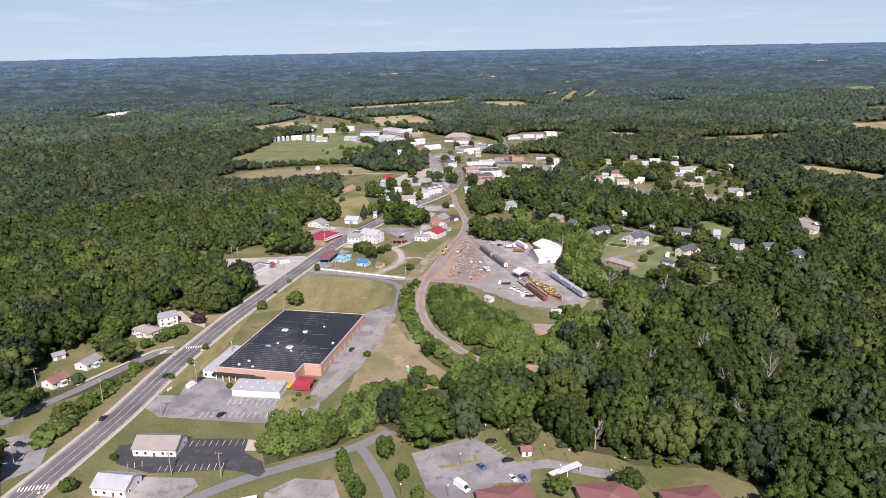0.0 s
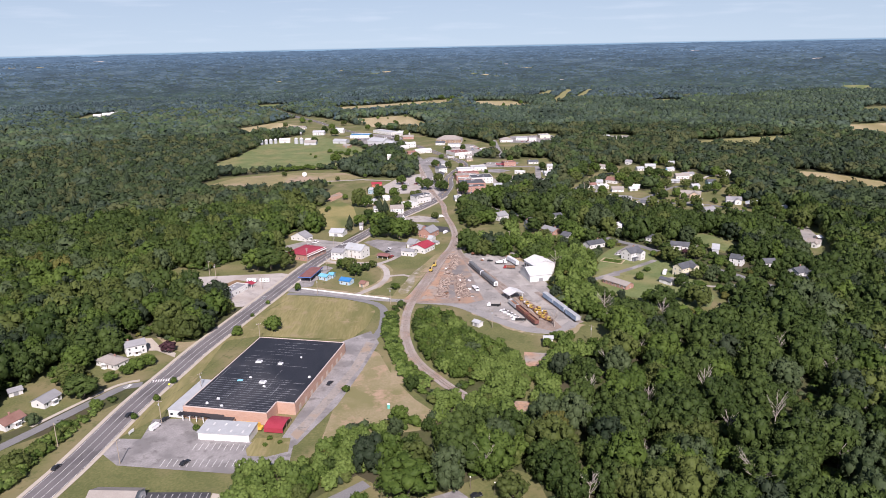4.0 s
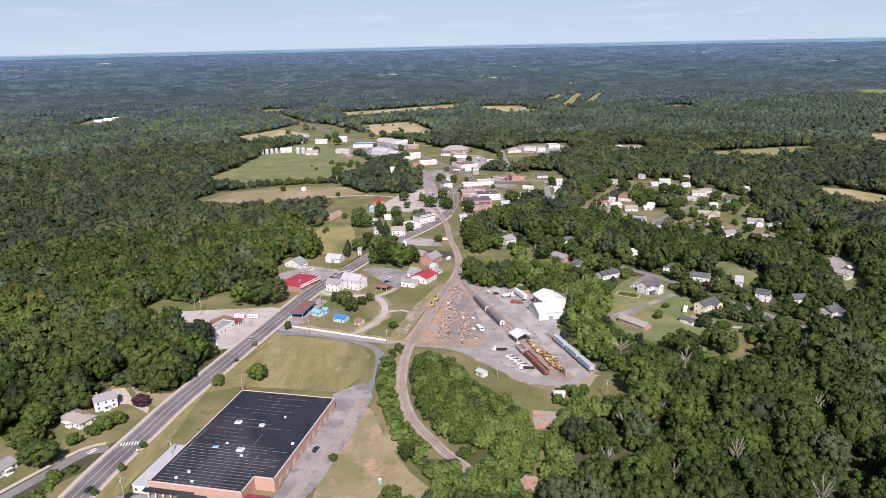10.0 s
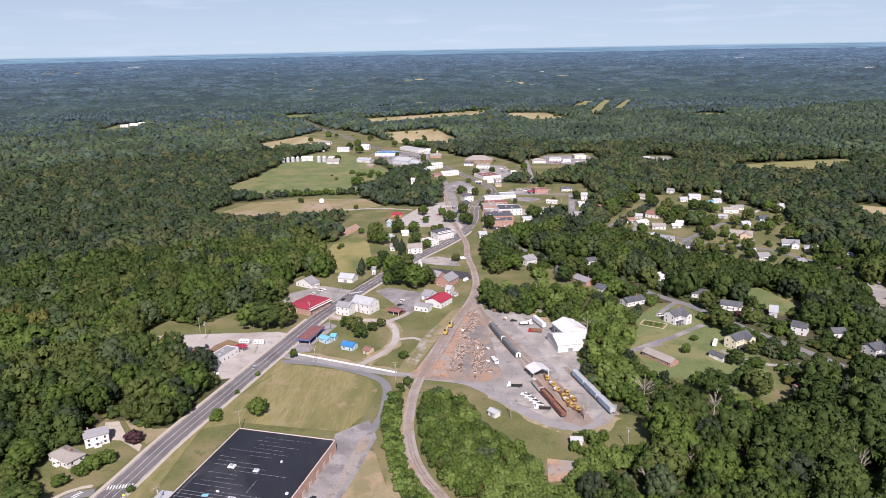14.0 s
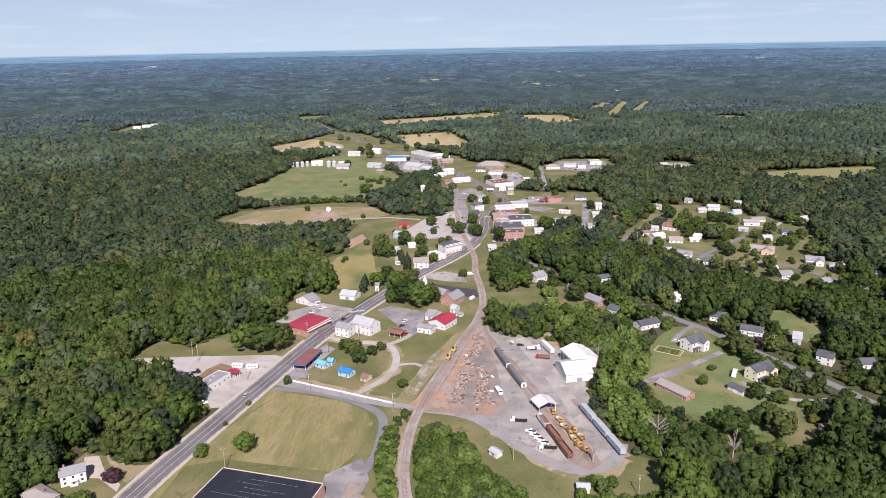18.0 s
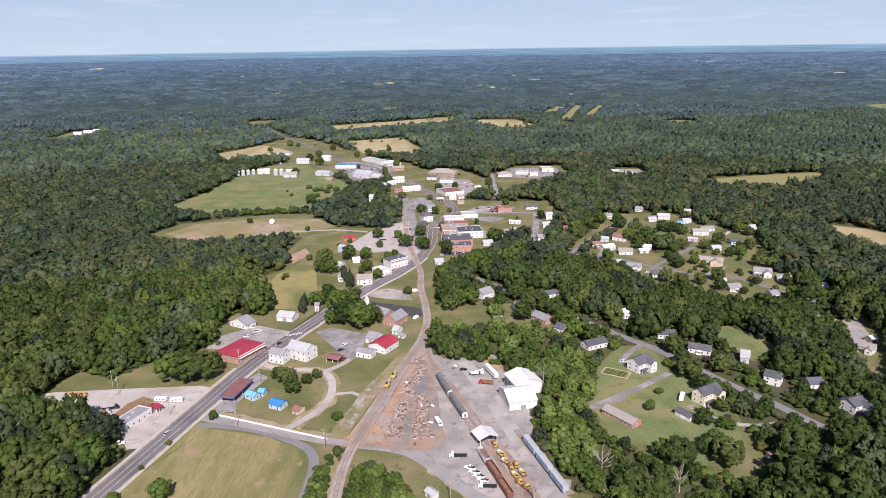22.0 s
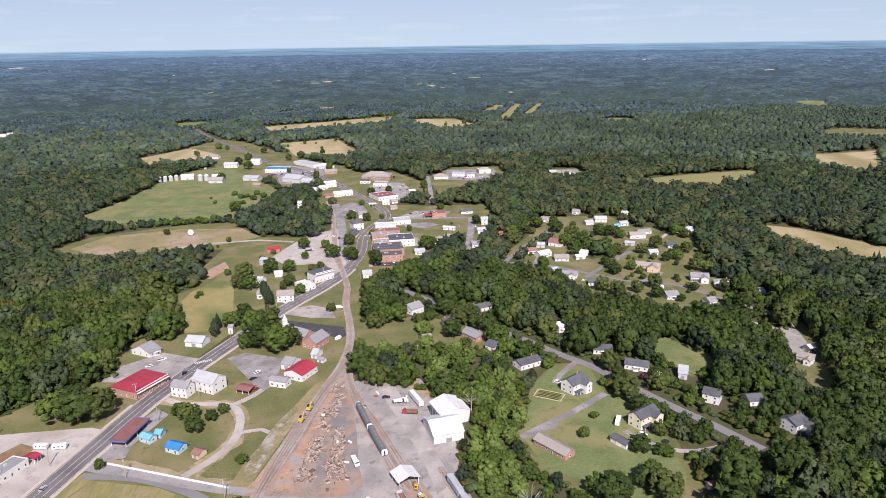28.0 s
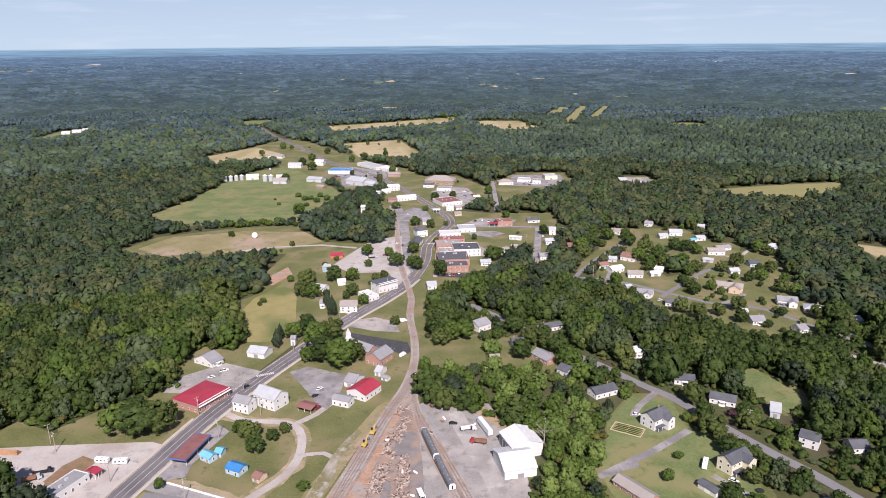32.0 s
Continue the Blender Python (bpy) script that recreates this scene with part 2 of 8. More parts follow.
# the near species again, paler and bluer: distance haze mixed into the colour
OUTER_HAZE = [canopy("outer_oak_hazed", (0.036, 0.059, 0.032), (0.086, 0.122, 0.067), (0.041, 0.059, 0.033)), canopy("outer_maple_hazed", (0.045, 0.076, 0.033), (0.097, 0.139, 0.066), (0.047, 0.069, 0.033)),
         canopy("outer_hickory_hazed", (0.054, 0.070, 0.036), (0.101, 0.122, 0.067), (0.049, 0.063, 0.036)), canopy("outer_ash_hazed", (0.041, 0.062, 0.047), (0.088, 0.122, 0.085), (0.044, 0.063, 0.047)), canopy("outer_pine_hazed", (0.028, 0.046, 0.033), (0.065, 0.093, 0.062), (0.031, 0.047, 0.034))]
# aerial haze is put into these canopy colours, bluest for the horizon
RIDGE_HAZE = [canopy("ridge_oak_hazed", (0.033, 0.058, 0.052), (0.074, 0.108, 0.098), (0.036, 0.057, 0.054)), canopy("ridge_ash_hazed", (0.041, 0.068, 0.074), (0.082, 0.119, 0.125), (0.043, 0.065, 0.072)), canopy("ridge_pine_hazed", (0.032, 0.052, 0.056), (0.063, 0.091, 0.097), (0.033, 0.052, 0.058)),
         canopy("ridge_blue_haze", (0.044, 0.077, 0.104), (0.087, 0.132, 0.166), (0.047, 0.076, 0.100)), canopy("horizon_haze_wood", (0.065, 0.115, 0.169), (0.110, 0.177, 0.246), (0.067, 0.115, 0.169))]
BARK = mat("bark", (0.1, 0.08, 0.06), (0.16, 0.13, 0.1), scale=1, fine=6, bump=0.4)
DEADWOOD = mat("dead_grey_wood", (0.33, 0.29, 0.26), (0.46, 0.41, 0.37), scale=1, fine=6, bump=0.3)

# ---- building helpers ----
from mathutils.geometry import delaunay_2d_cdt


class Shape:
    """Collects points and faces of one mesh."""

    def __init__(self):
        self.v, self.f = [], []

    def add(self, points, faces):
        k = len(self.v)
        self.v += [tuple(p) for p in points]
        self.f += [tuple(i + k for i in f) for f in faces]
        return self

    def box(self, x, y, z, sx, sy, sz, turn=0.0, top=1.0):
        """A box that stands on z, turned about the upright, its top drawn in."""
        c, s = math.cos(radians(turn)), math.sin(radians(turn))
        pts = []
        for h, k in ((0, 1.0), (sz, top)):
            for a, b in ((-1, -1), (1, -1), (1, 1), (-1, 1)):
                u, w = a * sx / 2 * k, b * sy / 2 * k
                pts.append((x + u * c - w * s, y + u * s + w * c, z + h))
        return self.add(pts, [(3, 2, 1, 0), (4, 5, 6, 7), (0, 1, 5, 4), (1, 2, 6, 5), (2, 3, 7, 6), (3, 0, 4, 7)])

    def rod(self, a, b, r, r2=None, n=6):
        """A round bar from a to b."""
        a, b = Vector(a), Vector(b)
        q = (b - a).to_track_quat("Z", "Y")
        r2 = r if r2 is None else r2
        pts = []
        for p, k in ((a, r), (b, r2)):
            for i in range(n):
                w = 2 * math.pi * i / n
                pts.append(p + q @ Vector((math.cos(w) * k, math.sin(w) * k, 0)))
        faces = [(i, (i + 1) % n, n + (i + 1) % n, n + i) for i in range(n)]
        return self.add(pts, faces + [tuple(range(n - 1, -1, -1)), tuple(range(n, 2 * n))])

    def prism(self, outline, z0, z1):
        """An upright prism over a plan outline that runs anticlockwise."""
        n = len(outline)
        pts = [(x, y, z0) for x, y in outline] + [(x, y, z1) for x, y in outline]
        return self.add(pts, [tuple(range(n - 1, -1, -1)), tuple(range(n, 2 * n))] + [(i, (i + 1) % n, n + (i + 1) % n, n + i) for i in range(n)])

    def section(self, profile, y0, y1):
        """A profile in x and z, anticlockwise seen from -y, drawn out along y."""
        n = len(profile)
        pts = [(x, y0, z) for x, z in profile] + [(x, y1, z) for x, z in profile]
        return self.add(pts, [tuple(range(n)), tuple(range(2 * n - 1, n - 1, -1))] + [((i + 1) % n, i, n + i, n + (i + 1) % n) for i in range(n)])

    def mesh(self, name, material):
        me = bpy.data.meshes.new(name)
        me.from_pydata(self.v, [], self.f)
        if material:
            me.materials.append(material)
        return me


def part(name, shape, material, parent, label=""):
    """One mesh under a thing or a part, in its parent's own axes."""
    data = shape.mesh(name, material) if isinstance(shape, Shape) else shape
    ob = new(name, data)
    ob.parent = parent
    return tagged(ob, label) if label else ob


def thing(name, x, y, z=0.0, turn=0.0, label="", category="", group="", kind=""):
    ob = new(name)
    ob.empty_display_size = 0.5
    ob.matrix_basis = pose(x, y, z, 0, 0, turn)
    return tagged(ob, label, category, group, kind)


def rise(x, y):
    """The lie of the land: level round the town, climbing slowly far out, with low swells."""
    r = np.hypot(np.asarray(x, float) - 20, np.asarray(y, float) - 100)
    a = np.arctan2(np.asarray(x, float) - 20, np.asarray(y, float) - 100)
    far = 2500 * 8.0 ** (np.clip(r - 2500, 0, None) / 2250)
    k = np.clip((r - 2500) / 600, 0, 1)
    swell = 5 * np.sin(a * 7 + r * 0.0021) * np.sin(r * 0.0052 + 2.2 * np.sin(a * 5 + 1)) + 2.5 * np.sin(a * 17 + r * 0.004 + 1) * np.sin(r * 0.013 + 3 * np.sin(a * 8))
    return np.where(r > 2500, 165 - r * (165 / far + far / 13.0e6) + 0.5, 0) * np.clip((r - 2500) / 60, 0, 1) + k * swell * np.clip((4900 - r) / 900, 0.15, 1)


def inside(x, y, poly):
    """Which of the points lie in the outline."""
    x, y = np.asarray(x, float), np.asarray(y, float)
    hit = np.zeros(x.shape, bool)
    for (x0, y0), (x1, y1) in zip(poly, poly[1:] + poly[:1]):
        if y0 != y1:
            hit ^= ((y0 > y) != (y1 > y)) & (x < (x1 - x0) * (y - y0) / (y1 - y0) + x0)
    return hit


def smooth(pts, step=6.0, closed=False):
    """A soft line through the points."""
    p = [Vector((q[0], q[1], 0)) for q in pts]
    n, out = len(p), []
    for i in range(n if closed else n - 1):
        a, b = (p[i - 1] if closed or i else p[0]), p[i]
        c, d = p[(i + 1) % n], (p[(i + 2) % n] if closed or i + 2 < n else p[-1])
        k = max(1, int((c - b).length / step))
        for j in range(k):
            t = j / k
            out.append(0.5 * (2 * b + (c - a) * t + (2 * a - 5 * b + 4 * c - d) * t * t + (3 * b - a - 3 * c + d) * t ** 3))
    if not closed:
        out.append(p[-1])
    return [(v.x, v.y) for v in out]


def offset(line, d):
    """The line moved sideways by d, to its left."""
    out = []
    for i, (x, y) in enumerate(line):
        (x0, y0), (x1, y1) = line[max(0, i - 1)], line[min(len(line) - 1, i + 1)]
        k = math.hypot(x1 - x0, y1 - y0) or 1
        out.append((x - (y1 - y0) / k * d, y + (x1 - x0) / k * d))
    return out


def ribbon(shape, line, d0, d1, z, thick=0.0):
    """A strip between two offsets of a line; with sides where it is thick."""
    a, b = offset(line, d0), offset(line, d1)
    n = len(line)
    lay = lambda q, h: [(x, y, h + float(rise(x, y))) for x, y in q]
    shape.add(lay(b, z) + lay(a, z), [(i, i + 1, n + i + 1, n + i) for i in range(n - 1)])
    if thick:
        shape.add(lay(b, z - thick) + lay(b, z), [(i, i + 1, n + i + 1, n + i) for i in range(n - 1)])
        shape.add(lay(a, z) + lay(a, z - thick), [(i, i + 1, n + i + 1, n + i) for i in range(n - 1)])
    return shape


LAID = []


def patch(name, outline, z, material, label="", wobble=1.2, category="ground", soft=False):
    """A level area of ground with an uneven edge, each laid a hair over the last."""
    LAID.append(name)
    z += 0.0007 * len(LAID)
    edge = smooth(outline, 4.0, True) if soft else outline
    pts = []
    for i, (x, y) in enumerate(edge):
        k = noise.noise(Vector((x * 0.11, y * 0.11, z * 9))) * wobble + noise.noise(Vector((x * 0.4, y * 0.4, 3))) * wobble * 0.5
        pts.append((x + k, y - k * 0.7, z + float(rise(x, y))))
    n = len(pts)
    flat, _, tris, *_ = delaunay_2d_cdt([Vector((p[0], p[1])) for p in pts], [(i, (i + 1) % n) for i in range(n)], [], 2, 1e-4)
    s = Shape()
    s.add([(p.x, p.y, z + float(rise(p.x, p.y))) for p in flat], [t if (flat[t[1]] - flat[t[0]]).cross(flat[t[2]] - flat[t[0]]) > 0 else t[::-1] for t in (tuple(t) for t in tris)])
    ob = new(name, s.mesh(name, material))
    return tagged(ob, label, category, kind="structure")

# ---- foliage forms ----
def ball(level):
    """The points and triangles of a ball."""
    bm = bmesh.new()
    bmesh.ops.create_icosphere(bm, subdivisions=level, radius=1)
    v = np.array([p.co[:] for p in bm.verts])
    f = np.array([[q.index for q in p.verts] for p in bm.faces])
    bm.free()
    return v, f


def turned(rg, v):
    q = np.linalg.qr(rg.normal(size=(3, 3)))[0]
    if np.linalg.det(q) < 0:
        q[:, 0] *= -1
    return v @ q.T


def crown(rg, lobes, kind="broad", low=0.55, sprays=16):
    """A unit crown, 1 across and 1 high about its foot: a heart, rounded lobes all over its upper side, and loose sprays of leaves on every lobe."""
    if kind == "broad":
        shape = lambda p: np.stack([p[:, 0] * 0.5, p[:, 1] * 0.5, 0.52 + p[:, 2] * 0.48], -1)
    else:
        shape = lambda p: np.stack([p[:, 0] * 0.5 * (0.68 - 0.5 * p[:, 2]), p[:, 1] * 0.5 * (0.68 - 0.5 * p[:, 2]), 0.5 + p[:, 2] * 0.5], -1)
    bv, bf = ball(1)
    vs, fs, k = [shape(bv * rg.uniform(0.6, 0.72, (len(bv), 1)))], [bf], len(bv)
    gold, first = np.pi * (3 - 5 ** 0.5), rg.uniform(0, 6)
    reach = math.sqrt(2 * (1 + low) / lobes)
    grain = min(0.21, 2.1 / math.sqrt(max(1, lobes * sprays)))
    for i in range(lobes):
        z = 1 - (1 + low) * (i + 0.3) / lobes
        w = first + gold * i + rg.uniform(-0.4, 0.4)
        way = np.array([math.sqrt(max(0, 1 - z * z)) * math.cos(w), math.sqrt(max(0, 1 - z * z)) * math.sin(w), z])
        r = reach * rg.uniform(0.55, 1.05)
        mid = way * (1.0 - r * 0.6) * rg.uniform(0.8, 1.1)
        v = turned(rg, bv) * rg.uniform(0.7, 1.25, (len(bv), 1)) * r
        keep = bf[(v[bf].mean(1) @ (way + np.array([0, 0, 0.25]))) > -0.12 * r]
        used = np.unique(keep)
        back = np.zeros(len(v), int)
        back[used] = np.arange(len(used))
        vs.append(shape(mid + v[used]))
        fs.append(back[keep] + k)
        k += len(used)
        for _ in range(sprays):
            d = rg.normal(size=3) + way * 0.9 + np.array([0, 0, 0.35])
            d /= np.linalg.norm(d)
            n = d + rg.normal(size=3) * 0.75
            side = np.cross(n, rg.normal(size=3))
            side /= np.linalg.norm(side)
            other = np.cross(n / np.linalg.norm(n), side)
            size = grain * rg.uniform(0.6, 1.25)
            at = mid + d * r * rg.uniform(0.88, 1.22)
            vs.append(shape(np.array([at + (side * math.cos(q) + other * math.sin(q)) * size * rg.uniform(0.7, 1.3) for q in (0, 2.1, 4.2)])))
            fs.append(np.array([(0, 1, 2)]) + k)
            k += 3
    return np.vstack(vs), np.vstack(fs)


def scatter(rg, spots, tall, wide, forms, species):
    """Crowns at the spots, as one set of points and triangles, and the species of each triangle."""
    pick = rg.integers(0, len(forms), len(spots))
    vs, fs, kinds, luck, k = [], [], [], [], 0
    for j, (v, f) in enumerate(forms):
        m = np.where(pick == j)[0]
        if not len(m):
            continue
        a = rg.uniform(0, 2 * np.pi, len(m))
        c, s = np.cos(a)[:, None], np.sin(a)[:, None]
        w, h = wide[m][:, None], tall[m][:, None]
        x = (v[:, 0] * c - v[:, 1] * s) * w + spots[m, 0][:, None]
        y = (v[:, 0] * s + v[:, 1] * c) * w * rg.uniform(0.85, 1.15, (len(m), 1)) + spots[m, 1][:, None]
        z = v[:, 2] * h + spots[m, 2][:, None]
        vs.append(np.stack([x, y, z], -1).reshape(-1, 3))
        fs.append((f[None] + (np.arange(len(m)) * len(v))[:, None, None] + k).reshape(-1, 3))
        kinds.append(np.repeat(species[m], len(f)))
        luck.append(np.repeat(rg.random(len(m)), len(f)))
        k += len(m) * len(v)
    return np.vstack(vs), np.vstack(fs), np.concatenate(kinds), np.concatenate(luck)


def big_mesh(name, v, f, material, kinds=None, luck=None, soft=True):
    me = bpy.data.meshes.new(name)
    me.vertices.add(len(v))
    me.vertices.foreach_set("co", v.astype(np.float32).ravel())
    me.loops.add(f.size)
    me.loops.foreach_set("vertex_index", f.astype(np.int32).ravel())
    me.polygons.add(len(f))
    me.polygons.foreach_set("loop_start", np.arange(0, f.size, 3, dtype=np.int32))
    for m in material if isinstance(material, list) else [material]:
        me.materials.append(m)
    if kinds is not None:
        me.polygons.foreach_set("material_index", kinds.astype(np.int32))
    if luck is not None:
        me.attributes.new("tree", "FLOAT", "FACE").data.foreach_set("value", luck.astype(np.float32))
    me.polygons.foreach_set("use_smooth", np.full(len(f), soft))
    me.update(calc_edges=True)
    return me



rg = np.random.default_rng(7)
BROAD = [crown(rg, 17, sprays=17) for _ in range(12)]
FINE = [crown(rg, 30, low=0.5, sprays=28) for _ in range(10)]
BROAD_MID = [crown(rg, 7, low=0.25, sprays=6) for _ in range(14)]
CONE_MID = [crown(rg, 6, "cone", 0.4, 6) for _ in range(6)]
SHRUB = [crown(rg, 4, low=0.3, sprays=7) for _ in range(8)]
ROUGH = [crown(rg, 3, low=0.1, sprays=4) for _ in range(10)]


def near_line(x, y, line, d):
    """Which points lie within d of a line."""
    best = np.full(x.shape, 1e9)
    for (x0, y0), (x1, y1) in zip(line, line[1:]):
        L = (x1 - x0) ** 2 + (y1 - y0) ** 2 + 1e-9
        t = np.clip(((x - x0) * (x1 - x0) + (y - y0) * (y1 - y0)) / L, 0, 1)
        best = np.minimum(best, np.hypot(x - x0 - t * (x1 - x0), y - y0 - t * (y1 - y0)))
    return best < d

# ---- the ground ----
def ground_sheet():
    rs = np.concatenate([np.linspace(0, 2400, 40), np.linspace(2440, 4740, 90)])
    na = 240
    a = np.linspace(0, 2 * np.pi, na, endpoint=False)
    x = 20 + np.outer(rs, np.sin(a)).ravel()
    y = 100 + np.outer(rs, np.cos(a)).ravel()
    pts = np.stack([x, y, rise(x, y)], -1)
    faces = [(i * na + (j + 1) % na, i * na + j, (i + 1) * na + j, (i + 1) * na + (j + 1) % na)[::-1] for i in range(1, len(rs) - 1) for j in range(na)]
    pts = np.vstack([pts, [[20, 100, 0]]])
    faces += [(na + j, na + (j + 1) % na, len(pts) - 1) for j in range(na)][::1]
    me = bpy.data.meshes.new("ground")
    me.from_pydata([tuple(p) for p in pts], [], faces)
    me.materials.append(FLOOR)
    return tagged(new("ground", me), "shaded woodland floor running out to low ridges", "ground", kind="structure")


FOOTPRINTS = []  # places and reaches of buildings
ground_sheet()
ROAD = [(-186, 60), (-164.5, 180), (-154.8, 234), (-148.4, 270), (-145.2, 292), (-140.8, 336), (-134.8, 370), (-129.5, 400), (-118, 448), (-103, 510), (-88, 568), (-60, 640), (-33, 703), (-8, 750), (10, 795), (20, 850), (21, 895), (24, 918), (32, 953), (42, 980), (45, 1002), (41, 1032), (30, 1063), (13, 1106), (-13, 1172), (-50, 1255), (-92, 1332), (-158, 1420), (-223, 1553), (-262, 1634), (-330, 1760), (-420, 1960)]
CLEAR = [
    [(-164, 227), (-199, 284), (-173, 310), (-145, 343), (-142, 336), (-160, 238)],
    [(-202, 308), (-189, 313), (-172, 331), (-167, 341), (-181, 352), (-194, 384), (-208, 389), (-206, 353), (-214, 340), (-209, 320)],
    [(-180, 375), (-176, 396), (-173, 421), (-161, 417), (-132, 403), (-141, 369), (-152, 354), (-164, 344)],
    [(-217, 315), (-200, 305), (-192, 286), (-199, 284)],
    [(-140, 294), (-131, 398), (-99, 496), (-38, 482), (-26, 470), (-29, 411), (-16, 366), (-8, 343), (3, 326), (0, 312), (-27, 312), (-39, 298), (-48, 280), (-77, 276), (-75, 263), (-118, 269)],
    [(-164, 200), (-150, 261), (-147, 306), (-76, 276), (-75, 254), (-71, 244), (-44, 257), (-27, 272), (-7, 255), (21, 270), (34, 274), (41, 271), (45, 253), (64, 246), (73, 238), (99, 236), (114, 222), (101, 190), (0, 170), (-100, 170)],
    [(-206, 534), (-195, 557), (-167, 543), (-148, 554), (-81, 549), (-100, 487), (-124, 470), (-129, 458), (-146, 482), (-164, 490), (-190, 488)],
    [(-169, 549), (-146, 580), (-118, 596), (-134, 624), (-125, 656), (-103, 649), (-105, 691), (-131, 738), (-116, 765), (-123, 814), (-118, 880), (-236, 855), (-290, 890), (-270, 945), (-190, 984), (-127, 992), (-89, 923), (-23, 909), (11, 836), (-53, 691), (-91, 572), (-103, 504), (-121, 519), (-163, 534)],
    [(-22, 896), (-10, 997), (-49, 1087), (-34, 1245), (-98, 1174), (-125, 1249), (-116, 1333), (-48, 1330), (-42, 1392), (1, 1298), (56, 1295), (104, 1190), (101, 1144), (83, 1103), (36, 1066), (94, 1046), (174, 1044), (167, 994), (140, 850), (123, 850), (130, 915), (103, 890), (80, 830), (55, 780), (28, 770), (28, 574), (32, 574), (70, 557), (77, 540), (88, 517), (79, 477), (89, 429), (108, 420), (104, 400), (62, 404), (28, 444), (3, 452), (3, 420), (18, 353), (2, 338), (-14, 395), (-14, 452), (-20, 462), (-30, 434), (-87, 498), (-100, 497), (-68, 614), (-54, 706)],
    [(26, 668), (66, 678), (68, 625), (60, 617), (27, 620)],
    [(-198, 1252), (-256, 1439), (-362, 1605), (-306, 1747), (-245, 1690), (-163, 1548), (-85, 1429), (-38, 1329), (-106, 1248)],
    [(-323, 1045), (-301, 1135), (-292, 1255), (-275, 1341), (-227, 1403), (-143, 1249), (-95, 1151), (-131, 1006), (-194, 990), (-289, 992)],
    [(-405, 1498), (-344, 1631), (-263, 1530), (-262, 1458), (-355, 1400)],
    [(-179, 1665), (-59, 1725), (-10, 1537), (-24, 1451), (-123, 1480)],
    [(-264, 1985), (-108, 2068), (78, 2207), (44, 2011), (-127, 1910), (-218, 1844)],
    [(75, 2092), (225, 2074), (266, 1917), (178, 1841)],
    [(-508, 2116), (-403, 2151), (-433, 1983), (-472, 1988)],
    [(-876, 1774), (-890, 1930), (-824, 1949), (-806, 1837), (-841, 1745)],
    [(305, 2219), (391, 2475), (418, 2427), (334, 2190)],
    [(335, 2050), (459, 2509), (477, 2461), (362, 2030)],
    [(412, 2119), (529, 2497), (546, 2471), (437, 2110)],
    [(405, 1179), (505, 1208), (612, 1228), (584, 1162), (500, 1108), (410, 1111)],
    [(446, 910), (482, 887), (526, 810), (560, 740), (520, 735), (466, 780), (445, 830)],
    [(775, 1359), (920, 1384), (787, 1180), (741, 1200), (727, 1270)],
    [(177, 830), (220, 862), (230, 818), (235, 802), (270, 817), (292, 851), (344, 888), (361, 888), (353, 833), (346, 785), (323, 757), (326, 700), (294, 666), (258, 668), (242, 688), (239, 705), (216, 700), (202, 725), (193, 765), (173, 780)],
    [(195, 946), (240, 969), (302, 967), (313, 910), (341, 909), (326, 869), (271, 834), (258, 861), (219, 835), (216, 891), (164, 815), (155, 824), (194, 892)],
    [(131, 558), (150, 587), (177, 587), (174, 543), (188, 543), (194, 495), (191, 455), (180, 434), (146, 438), (137, 453), (120, 465), (113, 505), (124, 533)],
    [(77, 668), (102, 677), (123, 658), (123, 628), (102, 608), (75, 625)],
    [(219, 606), (236, 621), (254, 591), (250, 564), (230, 560), (217, 585)],
    [(108, 1239), (151, 1320), (225, 1316), (229, 1225), (189, 1186), (114, 1092)],
    [(300, 1284), (353, 1282), (347, 1219), (294, 1211)],
    [(-5, 459), (31, 446), (58, 415), (74, 394), (64, 374), (57, 358), (50, 362), (43, 386), (22, 408), (2, 437)],
    [(75, 394), (95, 421), (106, 409), (95, 390), (85, 384)],
    [(44, 322), (53, 337), (53, 346), (50, 356), (46, 340)],
    [(316, 612), (347, 651), (323, 567), (298, 530), (285, 545)],
    [(981, 1661), (1045, 1691), (1120, 1654), (1180, 1560), (1041, 1532), (982, 1560), (945, 1578)],
]
